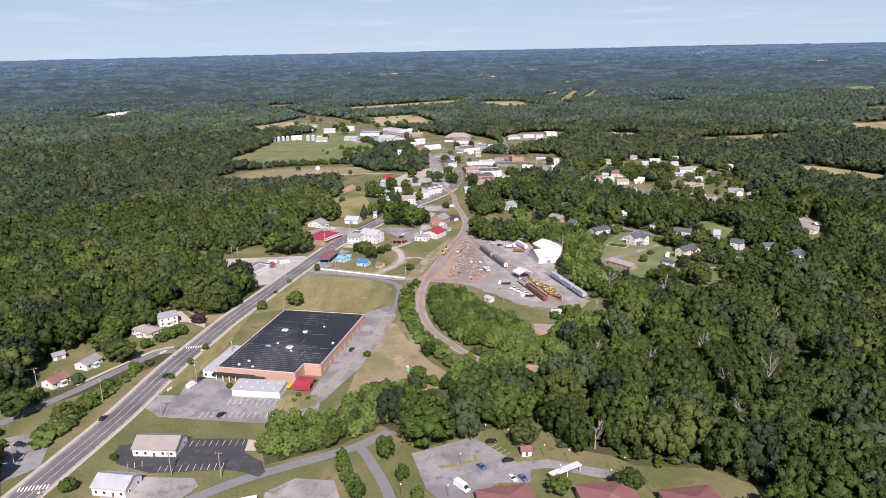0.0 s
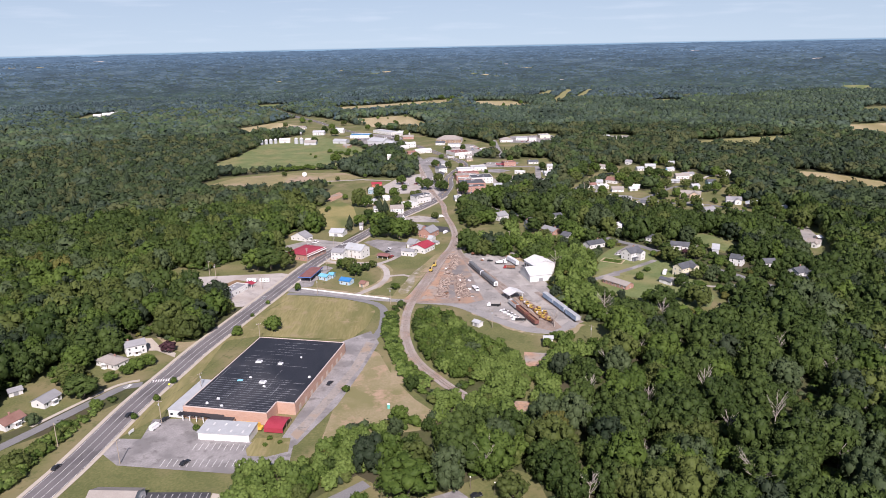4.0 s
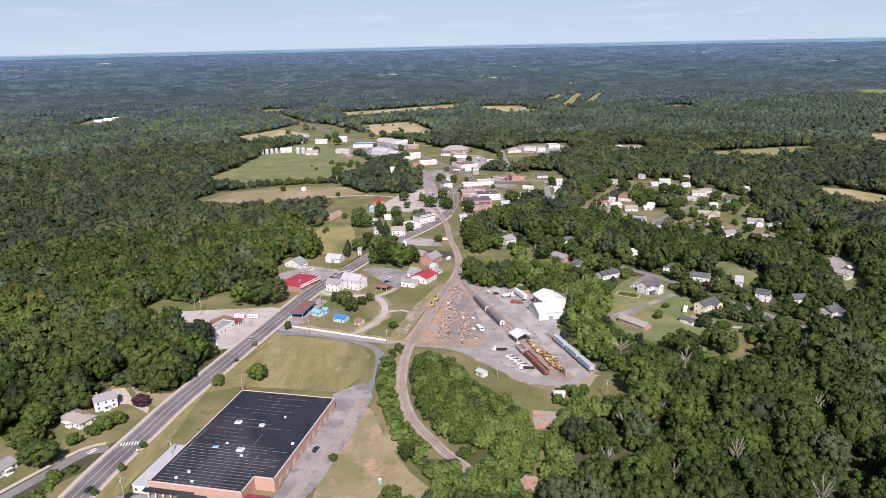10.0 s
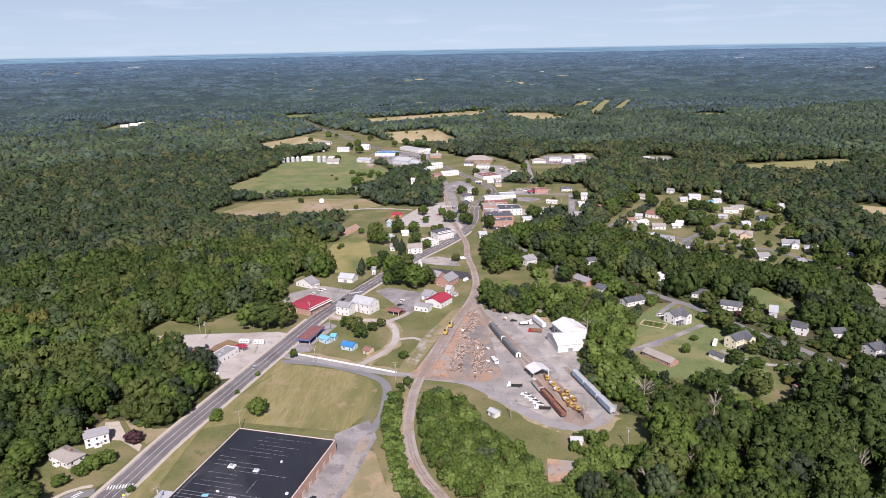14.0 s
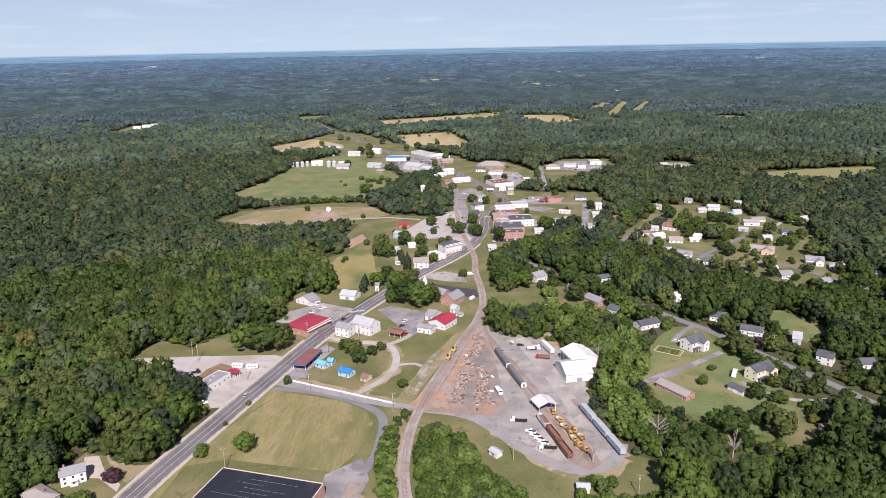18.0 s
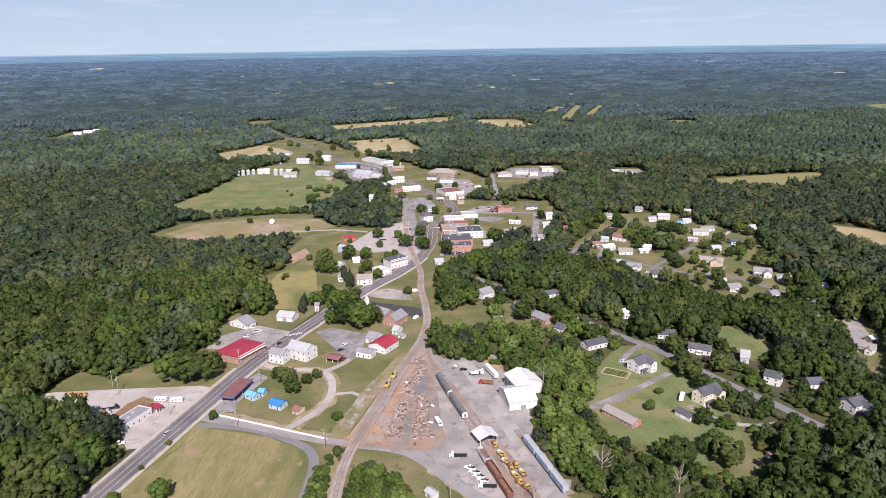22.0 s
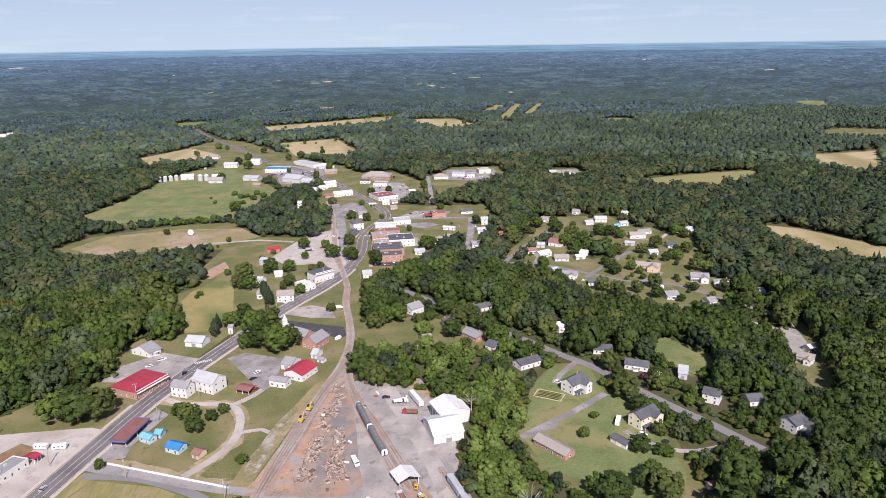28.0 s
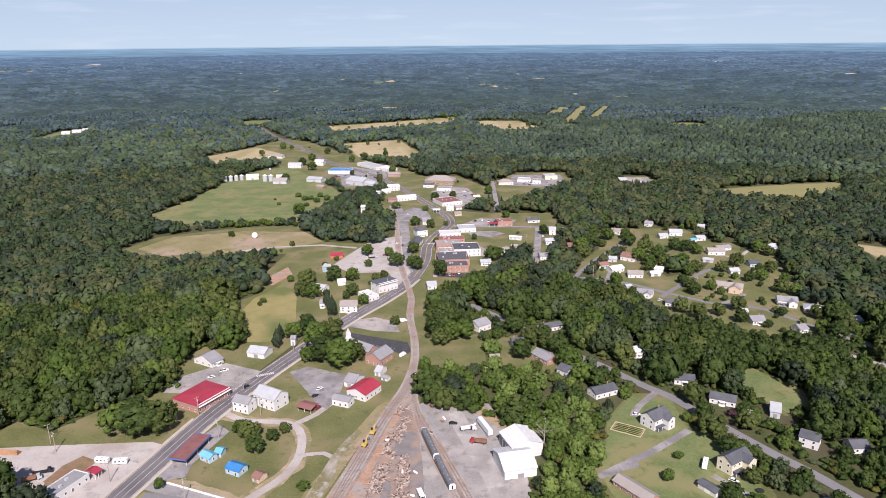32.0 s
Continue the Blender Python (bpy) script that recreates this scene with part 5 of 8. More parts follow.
building("house", -65.9, 773.2, -23, 14.6, 7.9, 3.2, "white", "silver", "gable")
building("garage", -49.3, 786.9, 12, 6.7, 8.0, 3.0, "white", "white", "gable")
building("house", -65.8, 822.3, -36, 8.6, 8.0, 5.0, "blue", "silver", "gable")
building("kiosk", -65.4, 866.1, 8, 11.9, 7.0, 3.2, "red", "red", "gable")
building("house", 12.6, 946.9, 22, 11.6, 14.0, 7.0, "white", "dark", "hip")
building("house", 16.7, 998.7, 14, 9.9, 12.0, 4.0, "white", "grey", "gable")
building("store", -13.7, 1124.4, 22, 25.8, 11.0, 4.0, "white", "white", "gable")
building("shed", -31.1, 1116.8, 15, 12.0, 8.0, 3.0, "brick", "brown", "gable")
building("house", -35.5, 1187.5, 20, 17.3, 9.0, 6.5, "white", "white", "gable")
building("house", -44.2, 1170.9, 32, 12.2, 7.0, 4.0, "white", "white", "gable")
building("shed", -54.7, 1164.4, -8, 6.4, 5.0, 3.0, "white", "white", "gable")
building("store", 41.1, 1102.7, 26, 28.0, 30.0, 4.5, "white", "redbrown", "flat")
building("store", 44.7, 1062.5, -2, 9.0, 9.0, 4.0, "white", "white", "flat")
building("house", 54.6, 1068.6, 20, 8.2, 7.0, 3.0, "white", "taupe", "gable")
building("house", 53.3, 1036.1, 18, 8.5, 7.0, 3.0, "tan", "taupe", "gable")
building("store", 105.6, 990.9, 7, 16.8, 16.0, 5.0, "brick", "brown", "flat")
building("house", 139.8, 1001.7, 9, 14.0, 8.0, 3.2, "white", "dark", "gable")
building("mobile_home", 113.5, 927.2, -21, 12.9, 5.0, 3.2, "white", "white", "gable")
building("shed", 109.3, 895.7, -1, 6.2, 5.0, 2.6, "tan", "taupe", "gable")
building("house", 97.5, 876.6, 13, 8.1, 8.0, 4.5, "white", "taupe", "gable")
building("house", 77.2, 840.6, 9, 9.6, 8.0, 3.4, "white", "silver", "gable")
building("house", 79.2, 1130.2, 21, 8.9, 7.0, 3.0, "white", "white", "gable")
building("store", 28.6, 776.6, 10, 7.7, 10.0, 3.4, "white", "silver", "gable")
building("store", 62.5, 965.4, 6, 19.2, 18.0, 4.0, "white", "silver", "flat")
building("supermarket", -129.4, 1330.5, -2, 36, 26.0, 5.0, "white", "blue", "flat")
building("supermarket", -86, 1380, -50, 58, 20.0, 4.5, "white", "silver", "flat")
building("store", -52.3, 1341.6, -41, 19.7, 15.0, 5.0, "white", "white", "gable")
building("warehouse", -88.7, 1238.5, -33, 31.9, 25.0, 6.0, "grey", "silver", "gable")
building("warehouse", -68.9, 1217.8, -24, 15.9, 14.0, 5.0, "grey", "silver", "gable")
building("house", -176.2, 1405.5, -9, 15.7, 12.0, 6.5, "white", "white", "gable")
building("shed", -139.2, 1204.2, -27, 12.8, 8.0, 3.4, "brown", "taupe", "gable")
building("warehouse", -156.1, 1257.9, -19, 24.5, 15.0, 4.6, "grey", "silver", "gable")
building("store", -42.1, 1295.7, 6, 19.2, 12.0, 4.0, "brick", "taupe", "gable")
building("store", 30.8, 1236.7, -9, 42.2, 24.0, 6.0, "brown", "taupe", "hip")
building("store", 36.8, 1186.7, -8, 19.4, 16.0, 4.0, "white", "grey", "flat")
building("house", 14.5, 1209.6, -8, 14.9, 9.0, 4.0, "white", "dark", "gable")
building("store", 125.2, 1228.6, 4, 21.2, 14.0, 4.0, "white", "taupe", "hip")
building("barn", -848, 1862, 12, 18, 11, 4.0, "white", "white", "gable")
building("barn", -838, 1893, 12, 20, 11, 4.0, "white", "white", "gable")
building("barn", -828, 1916, 12, 16, 11, 4.0, "white", "white", "gable")
building("barn", -257.7, 1280.2, 12, 18.4, 12.0, 5.0, "white", "white", "gable")
building("barn", -206.6, 1246.7, -2, 20.3, 15.0, 4.5, "grey", "taupe", "gable")
building("barn", -215.7, 1283.8, -2, 11.4, 8.0, 4.0, "white", "white", "gable")
building("house", -213.1, 1381.4, -2, 21.8, 12.0, 5.5, "white", "silver", "gable")
building("house", -269.1, 1486.4, -16, 28.4, 10.0, 4.0, "white", "taupe", "gable")
building("house", -60.9, 1052.1, -8, 4.9, 8.0, 8.0, "white", "white", "gable")
building("warehouse", 195.2, 1268.0, 6, 18.8, 18.0, 5.5, "cream", "silver", "flat")
building("store", 154.4, 1248.1, -9, 18.8, 18.0, 3.6, "white", "silver", "flat")
building("store", 171.5, 1233.7, -9, 11.8, 14.0, 4.6, "white", "grey", "flat")
building("house", 296.8, 1236.5, -9, 11.0, 12.0, 4.0, "white", "silver", "gable")
building("house", 320.2, 1235.6, -9, 7.6, 8.0, 3.5, "white", "taupe", "gable")
building("house", 321.1, 969.0, -10, 7.5, 7.0, 3.0, "white", "silver", "gable")
building("shed", 294.6, 914.6, 12, 6.0, 5.0, 2.6, "white", "ltblue", "gable")
building("house", 313.6, 884.5, 14, 15.5, 7.5, 3.0, "white", "grey", "gable")
building("house", 203.6, 755.4, -24, 13.0, 8.4, 3.4, "white", "grey", "cross")
building("shed", 193.6, 772.2, 24, 5.4, 4.4, 2.6, "grey", "silver", "gable")
building("house", 220.0, 731.9, -18, 12.4, 8.6, 3.2, "white", "dark", "gable")
building("shed", 286.4, 845.4, -24, 9.0, 6.0, 2.6, "grey", "silver", "gable")
building("house", 226.6, 950.0, -18, 14.5, 9.0, 3.2, "white", "taupe", "gable")
building("house", 284.6, 941.6, -8, 13.1, 10.0, 4.0, "white", "silver", "gable")
building("house", 267.7, 982.5, -28, 8.0, 9.0, 3.2, "white", "grey", "gable")
building("house", 268.3, 931.1, 8, 9.3, 8.0, 3.0, "white", "silver", "gable")
building("house", 303.9, 921.4, 8, 9.3, 8.0, 3.2, "white", "silver", "gable")
building("house", 302.0, 870.9, -1, 16, 9.0, 4.0, "white", "taupe", "gable")
building("house", 214.8, 853.4, -34, 13.6, 12.0, 4.0, "white", "brown", "gable")
building("house", 197.2, 849.2, -7, 8.3, 8.0, 3.0, "grey", "silver", "gable")
building("house", 184.0, 831.0, 14, 10.7, 8.0, 3.0, "white", "brown", "gable")
building("house", 193.5, 818.7, 26, 13.4, 9.0, 3.4, "white", "white", "gable")
building("house", 207.6, 803.8, -7, 12.9, 10.0, 3.2, "white", "taupe", "gable")
building("house", 232.7, 818.1, -20, 7.9, 7.0, 3.0, "white", "white", "gable")
building("shed", 225.5, 806.2, 5, 8.8, 7.0, 2.6, "white", "white", "gable")
building("house", 154.7, 947.9, -7, 6.9, 9.0, 6.0, "white", "silver", "gable")
building("house", 146.0, 911.1, 8, 8.7, 9.0, 3.6, "white", "silver", "gable")
building("house", 134.0, 858.4, 6, 8.6, 9.0, 3.6, "white", "grey", "gable")
building("shed", 167.7, 898.9, -7, 8.3, 6.0, 2.6, "brown", "redbrown", "gable")
building("house", 276.6, 767.5, -25, 21, 10.0, 4.2, "tan", "taupe", "cross")
building("house", 308.6, 733.4, -14, 14.5, 10.0, 4.2, "white", "grey", "cross")
building("house", 322.7, 716.7, -22, 15.5, 12.0, 3.2, "tan", "silver", "hip")
building("house", 339.7, 694.2, 12, 8.0, 10.0, 3.2, "white", "silver", "gable")
building("house", 269.1, 695.9, 8, 10.2, 10.0, 3.2, "white", "grey", "gable")
building("house", 294.0, 679.9, 15, 6.8, 9.0, 3.0, "white", "grey", "gable")
building("house", 323.1, 833.0, 4, 9.9, 9.0, 3.2, "blue", "dark", "gable")
building("house", 361.6, 883.9, 9, 7.9, 10.0, 4.0, "white", "silver", "gable")
building("house", 296.6, 810.8, 6, 8.5, 8.0, 3.2, "white", "silver", "gable")
building("shed", 267.0, 711.3, -7, 3.6, 6.0, 3.5, "white", "white", "gable")
building("farmhouse", 182.3, 510.7, 33, 14.7, 8.4, 6.6, "cream", "dark", "cross")
building("garage", 164.2, 491.7, -57, 10.0, 4.6, 3.0, "white", "dark", "gable")
building("house", 186.7, 601.7, -10, 11.9, 9.0, 3.2, "white", "dark", "gable")
building("house", 201.3, 576.3, -26, 13.9, 9.0, 3.4, "white", "dark", "gable")
building("house", 229.2, 531.4, -36, 9.1, 9.0, 5.4, "white", "dark", "gable")
building("house", 250.4, 526.9, 3, 8.6, 9.0, 3.2, "white", "dark", "gable")
building("shed", 225.2, 563.1, -23, 5.1, 12.0, 4.0, "grey", "silver", "gable")
building("house", 309.5, 574.7, -44, 9.4, 8.4, 3.6, "white", "taupe", "cross")
building("shed", 319.9, 588.9, 16, 4.7, 6.0, 3.2, "white", "white", "gable")
building("house", 258.2, 498.0, 25, 10.9, 10.0, 5.4, "white", "dark", "cross")
building("house", 65.8, 687.1, 38, 11.6, 12.0, 4.6, "white", "grey", "gable")
building("house", 90.2, 653.2, 8, 8.2, 11.0, 4.6, "white", "dark", "cross")
building("house", 106.3, 633.3, -56, 15.5, 9.9, 3.4, "brick", "grey", "gable")
building("house", 117.3, 614.2, -45, 7.8, 9.6, 3.4, "white", "dark", "gable")
building("house", 134.1, 586.5, 26, 15.5, 9.0, 3.6, "white", "dark", "gable")
building("shed", 73.4, 634.9, 8, 6.0, 5.0, 2.4, "brown", "taupe", "gable")
building("house", 116.5, 685.1, 22, 16.2, 8.0, 3.2, "white", "dark", "gable")
building("house", 167.6, 640.3, 25, 7.9, 9.0, 4.4, "white", "white", "gable")
building("farmhouse", 155.5, 551.7, 36, 12.8, 9.4, 6.2, "white", "dark", "cross")
building("house", 129.6, 490.2, -54, 20.6, 7.6, 3.0, "brick", "taupe", "gable")
building("shed", 193.6, 452.7, 16, 4.2, 3.0, 2.4, "white", "brown", "gable")
building("lodge", 21.0, 211.5, 11, 18.9, 20.0, 3.6, "tan", "redbrown", "hip")
building("lodge", 56.5, 212.5, 7, 19.4, 20.0, 3.6, "tan", "redbrown", "hip")
building("lodge", 85.0, 208.5, 8, 18.7, 20.0, 3.6, "tan", "redbrown", "hip")
building("gatehouse", 31.1, 248.4, 4, 3.8, 4.0, 2.6, "white", "redbrown", "gable")
building("depot", -71.6, 214.0, 17, 9.7, 10.0, 3.0, "white", "white", "flat")
building("engine_shed", 80.5, 527.3, -71, 16.4, 16.6, 7.0, "white", "white", "gable")
building("workshop", 75.8, 511.9, 13, 16.1, 20.0, 5.0, "white", "white", "gable")
building("shed", 66.6, 396.3, -3, 5.2, 4.0, 3.4, "white", "silver", "gable")
building("shed", 28.7, 423.7, -46, 5.0, 3.9, 2.8, "white", "silver", "gable")

# the brick row along the highway
for nm, x, y, L, D, h, wall, roof in (("store", 47, 824, 27, 15, 6, "brick", "dark"), ("store", 47, 847, 29, 26, 6.5, "brick", "dark"), ("store", 41, 869, 16, 14, 6, "white", "taupe"), ("store", 60, 878, 26, 24, 7, "white", "dark"),
                                      ("store", 43, 894, 26, 18, 6.5, "brick", "taupe"), ("store", 46, 912, 26, 13, 6, "brick", "redbrown"), ("store", 44, 930, 22, 16, 7.5, "white", "white")):
    building(nm, x, y, 6, L, D, h, wall, roof, "flat")
building("store", 9, 908, 78, 26, 10, 4, "white", "dark", "gable")

# ---- the factory with the black roof ----
MEMBRANE = mat("black_roof_membrane", (0.016, 0.018, 0.024), (0.03, 0.032, 0.04), rough=0.55, scale=0.12, fine=1.2, bump=0.1, c=(0.045, 0.046, 0.052), cscale=0.05, stretch=(1, 0.5, 1), spec=0.4)
ORANGEBRICK = mat("orange_brick", (0.44, 0.27, 0.20), (0.54, 0.36, 0.28), rough=0.85, scale=0.4, fine=6, bump=0.3, stretch=(1, 1, 3))
fac = thing("factory", -113.1, 322.1, 0, -12.4, "long low orange brick factory with a black flat roof", "factory")
FOOTPRINTS.append((-85, 360, 46))
OUT = [(0, 0), (41.6, 0), (41.6, 10.8), (50.4, 10.8), (50.4, 80.4), (0, 80.4)]
part("wall_body", Shape().prism(OUT, 0, 5.9), ORANGEBRICK, fac)
INN = [(0.5, 0.5), (41.1, 0.5), (41.1, 11.3), (49.9, 11.3), (49.9, 79.9), (0.5, 79.9)]
roof_deck = part("roof_deck", Shape().prism(INN, 5.904, 6.0), MEMBRANE, fac, "black membrane roof deck")
rim = Shape()
for (ax, ay), (bx, by) in zip(OUT, OUT[1:] + OUT[:1]):
    k = math.dist((ax, ay), (bx, by))
    cx, cy = (ax + bx) / 2, (ay + by) / 2
    nx, ny = -(by - ay) / k * 0.25, (bx - ax) / k * 0.25
    rim.box(cx + nx, cy + ny, 5.9, k, 0.5, 0.32, math.degrees(math.atan2(by - ay, bx - ax)))
part("parapet_cap", rim, mat("pink_coping", (0.5, 0.42, 0.38), (0.6, 0.5, 0.46), scale=0.4, fine=3), fac, "pale coping round the roof edge")
SEAM = mat("pale_roof_seam", (0.26, 0.27, 0.29), (0.4, 0.41, 0.43), scale=0.8, fine=4, bump=0)
rs = random.Random(5)
for i in range(14):
    v = 2 + i * 2.15
    w = 40 if v < 11 else rs.uniform(30, 47)
    part("roof_seam", Shape().box(1.2 + w / 2, v, 6.0, w, 0.13, 0.02), SEAM, roof_deck)
for i in range(15):
    v, u, w = 32 + i * 3.1, rs.uniform(2, 18), rs.uniform(8, 30)
    part("roof_seam", Shape().box(u + w / 2, v, 6.0, w, 0.08, 0.02), SEAM, roof_deck)
for u, v, k in ((16, 12, 4), (24, 16, 6), (31, 22, 5), (30, 34, 9), (2, 14, 28), (36, 14, 12), (20, 22, 4)):
    part("roof_seam", Shape().box(u, v + k / 2, 6.0, 0.13, k, 0.02), SEAM, roof_deck)
VENT = mat("white_roof_hood", (0.6, 0.62, 0.64), (0.74, 0.75, 0.76), rough=0.5, scale=0.6, fine=4)
for u, v, a, c in ((14, 50, 3.2, 2.6), (26.2, 49.4, 2.4, 2.0), (26.2, 28.4, 3.2, 2.8), (10, 4.2, 1.2, 1.0), (47, 37, 1.2, 1.2), (13, 9, 1.4, 0.7), (18, 3, 1.2, 0.7), (34, 58, 0.8, 0.8), (18, 32, 1.2, 0.6), (29, 24, 1.4, 0.5)):
    hood = part("roof_hood", Shape().box(u, v, 6.0, a, c, 0.7, top=0.85), VENT, roof_deck, "pale rooftop hood")
    if a > 2:
        part("hood_panel", Shape().box(u, v, 6.7, a * 0.5, c * 0.6, 0.2), SEAM, hood)
part("tarpaulin", Shape().box(14, 28.7, 6.0, 2.8, 1.8, 0.15, 12, 0.8), mat("blue_tarpaulin", (0.15, 0.45, 0.58), (0.25, 0.55, 0.66), scale=1, fine=4, bump=0.4), roof_deck, "pale blue tarpaulin")
west = part("west_wing", Shape().box(-3.8, 14.8, 0, 7.4, 30.4, 3.9), WALL["white"], fac, "low white side wing")
part("roof", Shape().box(-3.8, 14.8, 3.904, 7.9, 30.9, 0.22), ROOF["silver"], west, "pale grey metal roof")
for i in range(2):
    opening(west, -6 + i * 4, -0.4, 1.0, 1.4, 1.4, 0)
ent = part("entrance_canopy", Shape().box(9.5, -1.4, 3.1, 22, 2.8, 0.3), MEMBRANE, fac, "dark flat entrance canopy")
for i in range(6):
    part("column", shared("col", lambda: Shape().box(0, 0, 0, 0.35, 0.35, 3.1).mesh("column", TRIM)), None, ent).location = (1 + i * 3.4, -2.5, 0)
for i in range(5):
    opening(fac, 2.5 + i * 3.4, 0, 0.9, 1.6, 1.6, 0)
link = part("link_block", Shape().box(21, -5.2, 0, 11, 6.6, 3.4), WALL["tan"], fac, "small dark-roofed link block")
part("roof", Shape().box(21, -5.2, 3.404, 11.4, 7.0, 0.25), MEMBRANE, link)
for i in range(9):
    part("loading_door", Shape().box(50.44, 16 + i * 7.2, 0.1, 0.1, 2.6, 2.8), mat("door_paint", (0.5, 0.4, 0.33), (0.6, 0.5, 0.42)) if i == 0 else bpy.data.materials["door_paint"], fac, "shut loading door")
annex = thing("storage_annex", -88.1, 305.4, 0, -9, "low white metal storage building with skylights in its roof", "building")
FOOTPRINTS.append((-88, 305, 16))
part("wall_body", Shape().box(0, 0, 0, 23.4, 9.4, 3.6), WALL["white"], annex)
deck = part("roof", Shape().add([(-12, -5, 3.62), (12, -5, 3.62), (12, 5, 4.3), (-12, 5, 4.3), (-12, -5, 3.82), (12, -5, 3.82), (12, 5, 4.5), (-12, 5, 4.5)], [(3, 2, 1, 0), (4, 5, 6, 7), (0, 1, 5, 4), (1, 2, 6, 5), (2, 3, 7, 6), (3, 0, 4, 7)]), ROOF["silver"], annex)
for i in range(4):
    for j in range(2):
        part("skylight", Shape().box(-8 + i * 5.4 + j, -2.4 + j * 4.6, 3.99 + j * 0.32, 0.8, 2.2, 0.06), ROOF["white"], deck, "translucent white roof panel")
for i in range(7):
    part("roller_door", Shape().box(-9.6 + i * 3.2, -4.74, 0.05, 2.4, 0.08, 2.7), TRIM, annex)
cano = thing("barrel_canopy", -67.5, 311, 0, -11, "bright red arched metal canopy on posts", "canopy")
arc = [(-5.2 + 10.4 * i / 10, 2.6 + 2.2 * math.sin(math.pi * (0.18 + 0.64 * i / 10)) - 1.1) for i in range(11)]
part("arched_roof", Shape().section([(x, z) for x, z in arc] + [(x, z + 0.12) for x, z in arc[::-1]], -4.4, 4.4), ROOF["red"], cano).rotation_euler = (0, 0, radians(90))
part("side_skirt", Shape().box(0, -5.1, 0.6, 8.8, 0.1, 2.2).box(-4.35, 0, 0.9, 0.1, 10, 2.0), ROOF["red"], cano)
for i in range(2):
    for j in range(3):
        part("post", shared("cpost", lambda: Shape().box(0, 0, 0, 0.2, 0.2, 3.0).mesh("post", STEEL)), None, cano).location = (-4.1 + i * 8.2, -4.9 + j * 4.9, 0)

# ---- church steeple, canopies, silos, tower, dish ----
st = thing("church_steeple", -24.5, 652, 0, -38, "white wooden steeple on the brick church", "steeple")
part("tower", Shape().box(0, 0, 0, 3.4, 3.4, 8.5), WALL["white"], st)
part("belfry", Shape().box(0, 0, 8.5, 2.4, 2.4, 2.6), TRIM, st)
part("spire", Shape().box(0, 0, 11.1, 2.7, 2.7, 4.2, top=0.03), ROOF["white"], st)


def open_shelter(x, y, turn, L, D, h, roof, label, fascia=None, ridge=0.0):
    """A roof on posts."""
    s = thing("shelter", x, y, 0, turn, label, "shelter")
    FOOTPRINTS.append((x, y, max(L, D) * 0.5 + 2))
    if ridge:
        for side in (1, -1):
            part("roof_slope", gable_slope(L, D, h, ridge, side, 0.2), ROOF[roof], s)
    else:
        part("roof", Shape().box(0, 0, h, L, D, 0.3), ROOF[roof], s)
    if fascia:
        for px, py, sx, sy in ((0, -D / 2, L + 0.2, 0.16), (0, D / 2, L + 0.2, 0.16), (-L / 2, 0, 0.16, D - 0.2), (L / 2, 0, 0.16, D - 0.2)):
            part("fascia", Shape().box(px, py, h - 0.25, sx, sy, 0.7), fascia, s)
    for i in (-1, 0, 1):
        for j in (-1, 1):
            part("post", shared(("spost", h), lambda: Shape().box(0, 0, 0, 0.22, 0.22, h).mesh("post", TRIM)), None, s).location = (i * L * 0.44, j * D * 0.42, 0)
    return s


BLUEPAINT = mat("blue_fascia", (0.06, 0.12, 0.32), (0.1, 0.17, 0.4), rough=0.5, scale=1, fine=4)
open_shelter(-87.8, 524.5, 78, 24, 9.4, 3.7, "redbrown", "long flat maroon canopy with a blue and white fascia", BLUEPAINT)
open_shelter(-36.5, 569, -25, 10, 8, 2.6, "redbrown", "low rust-red open shelter on posts", None, 1.0)
open_shelter(55, 470, -68, 10, 11, 4.2, "white", "white gabled shelter over the siding", None, 2.0)
open_shelter(-127.8, 504.6, 69, 4.5, 7, 3.2, "red", "small red gabled awning at the station end", None, 0.9)
open_shelter(28, 1052, 5, 9, 6, 3.8, "white", "white flat filling station canopy", TRIM)
open_shelter(94, 985, 5, 12, 7, 3.0, "red", "bright red flat canopy", None)
open_shelter(44, 233, 30, 14, 3, 2.8, "white", "long white walkway canopy", None)
silo = thing("grain_silo", -272, 1272, 0, 0, "silver ribbed grain silo with a cone roof", "silo", "silos by the barn")
part("shell", Shape().rod((0, 0, 0), (0, 0, 7), 3, n=20), ROOF["silver"], silo)
part("cone_roof", Shape().rod((0, 0, 7), (0, 0, 9), 3.2, 0.2, n=20), ROOF["white"], silo)
for i in range(1, 5):
    copy_thing(silo, pose(-272 - 7.2 * i, 1272 - 4 * i, 0))
for dx, k in ((38, 1.2), (47, 1.2)):
    copy_thing(silo, pose(-272 + dx, 1262, 0) @ Matrix.Scale(k, 4))
leg = thing("grain_elevator", -226, 1266, 0, 0, "tall thin steel grain elevator tower", "tower")
for i in (-1, 1):
    for j in (-1, 1):
        part("leg", Shape().rod((i * 1.2, j * 1.2, 0), (i * 0.8, j * 0.8, 18), 0.15), STEEL, leg)
part("head", Shape().box(0, 0, 17, 3, 3, 2.2), ROOF["silver"], leg)
dish = thing("satellite_dish", -164, 937, 0, 200, "large white dish on a post", "dish")
part("mast", Shape().rod((0, 0, 0), (0, 0, 2.6), 0.25), STEEL, dish)
pts, fc = [], []
for i in range(5):
    for j in range(16):
        a, q = 2 * math.pi * j / 16, i / 4 * 3
        pts.append((math.cos(a) * q, q * q * 0.09, 4 + math.sin(a) * q))
for i in range(4):
    fc += [(i * 16 + j, i * 16 + (j + 1) % 16, (i + 1) * 16 + (j + 1) % 16, (i + 1) * 16 + j) for j in range(16)]
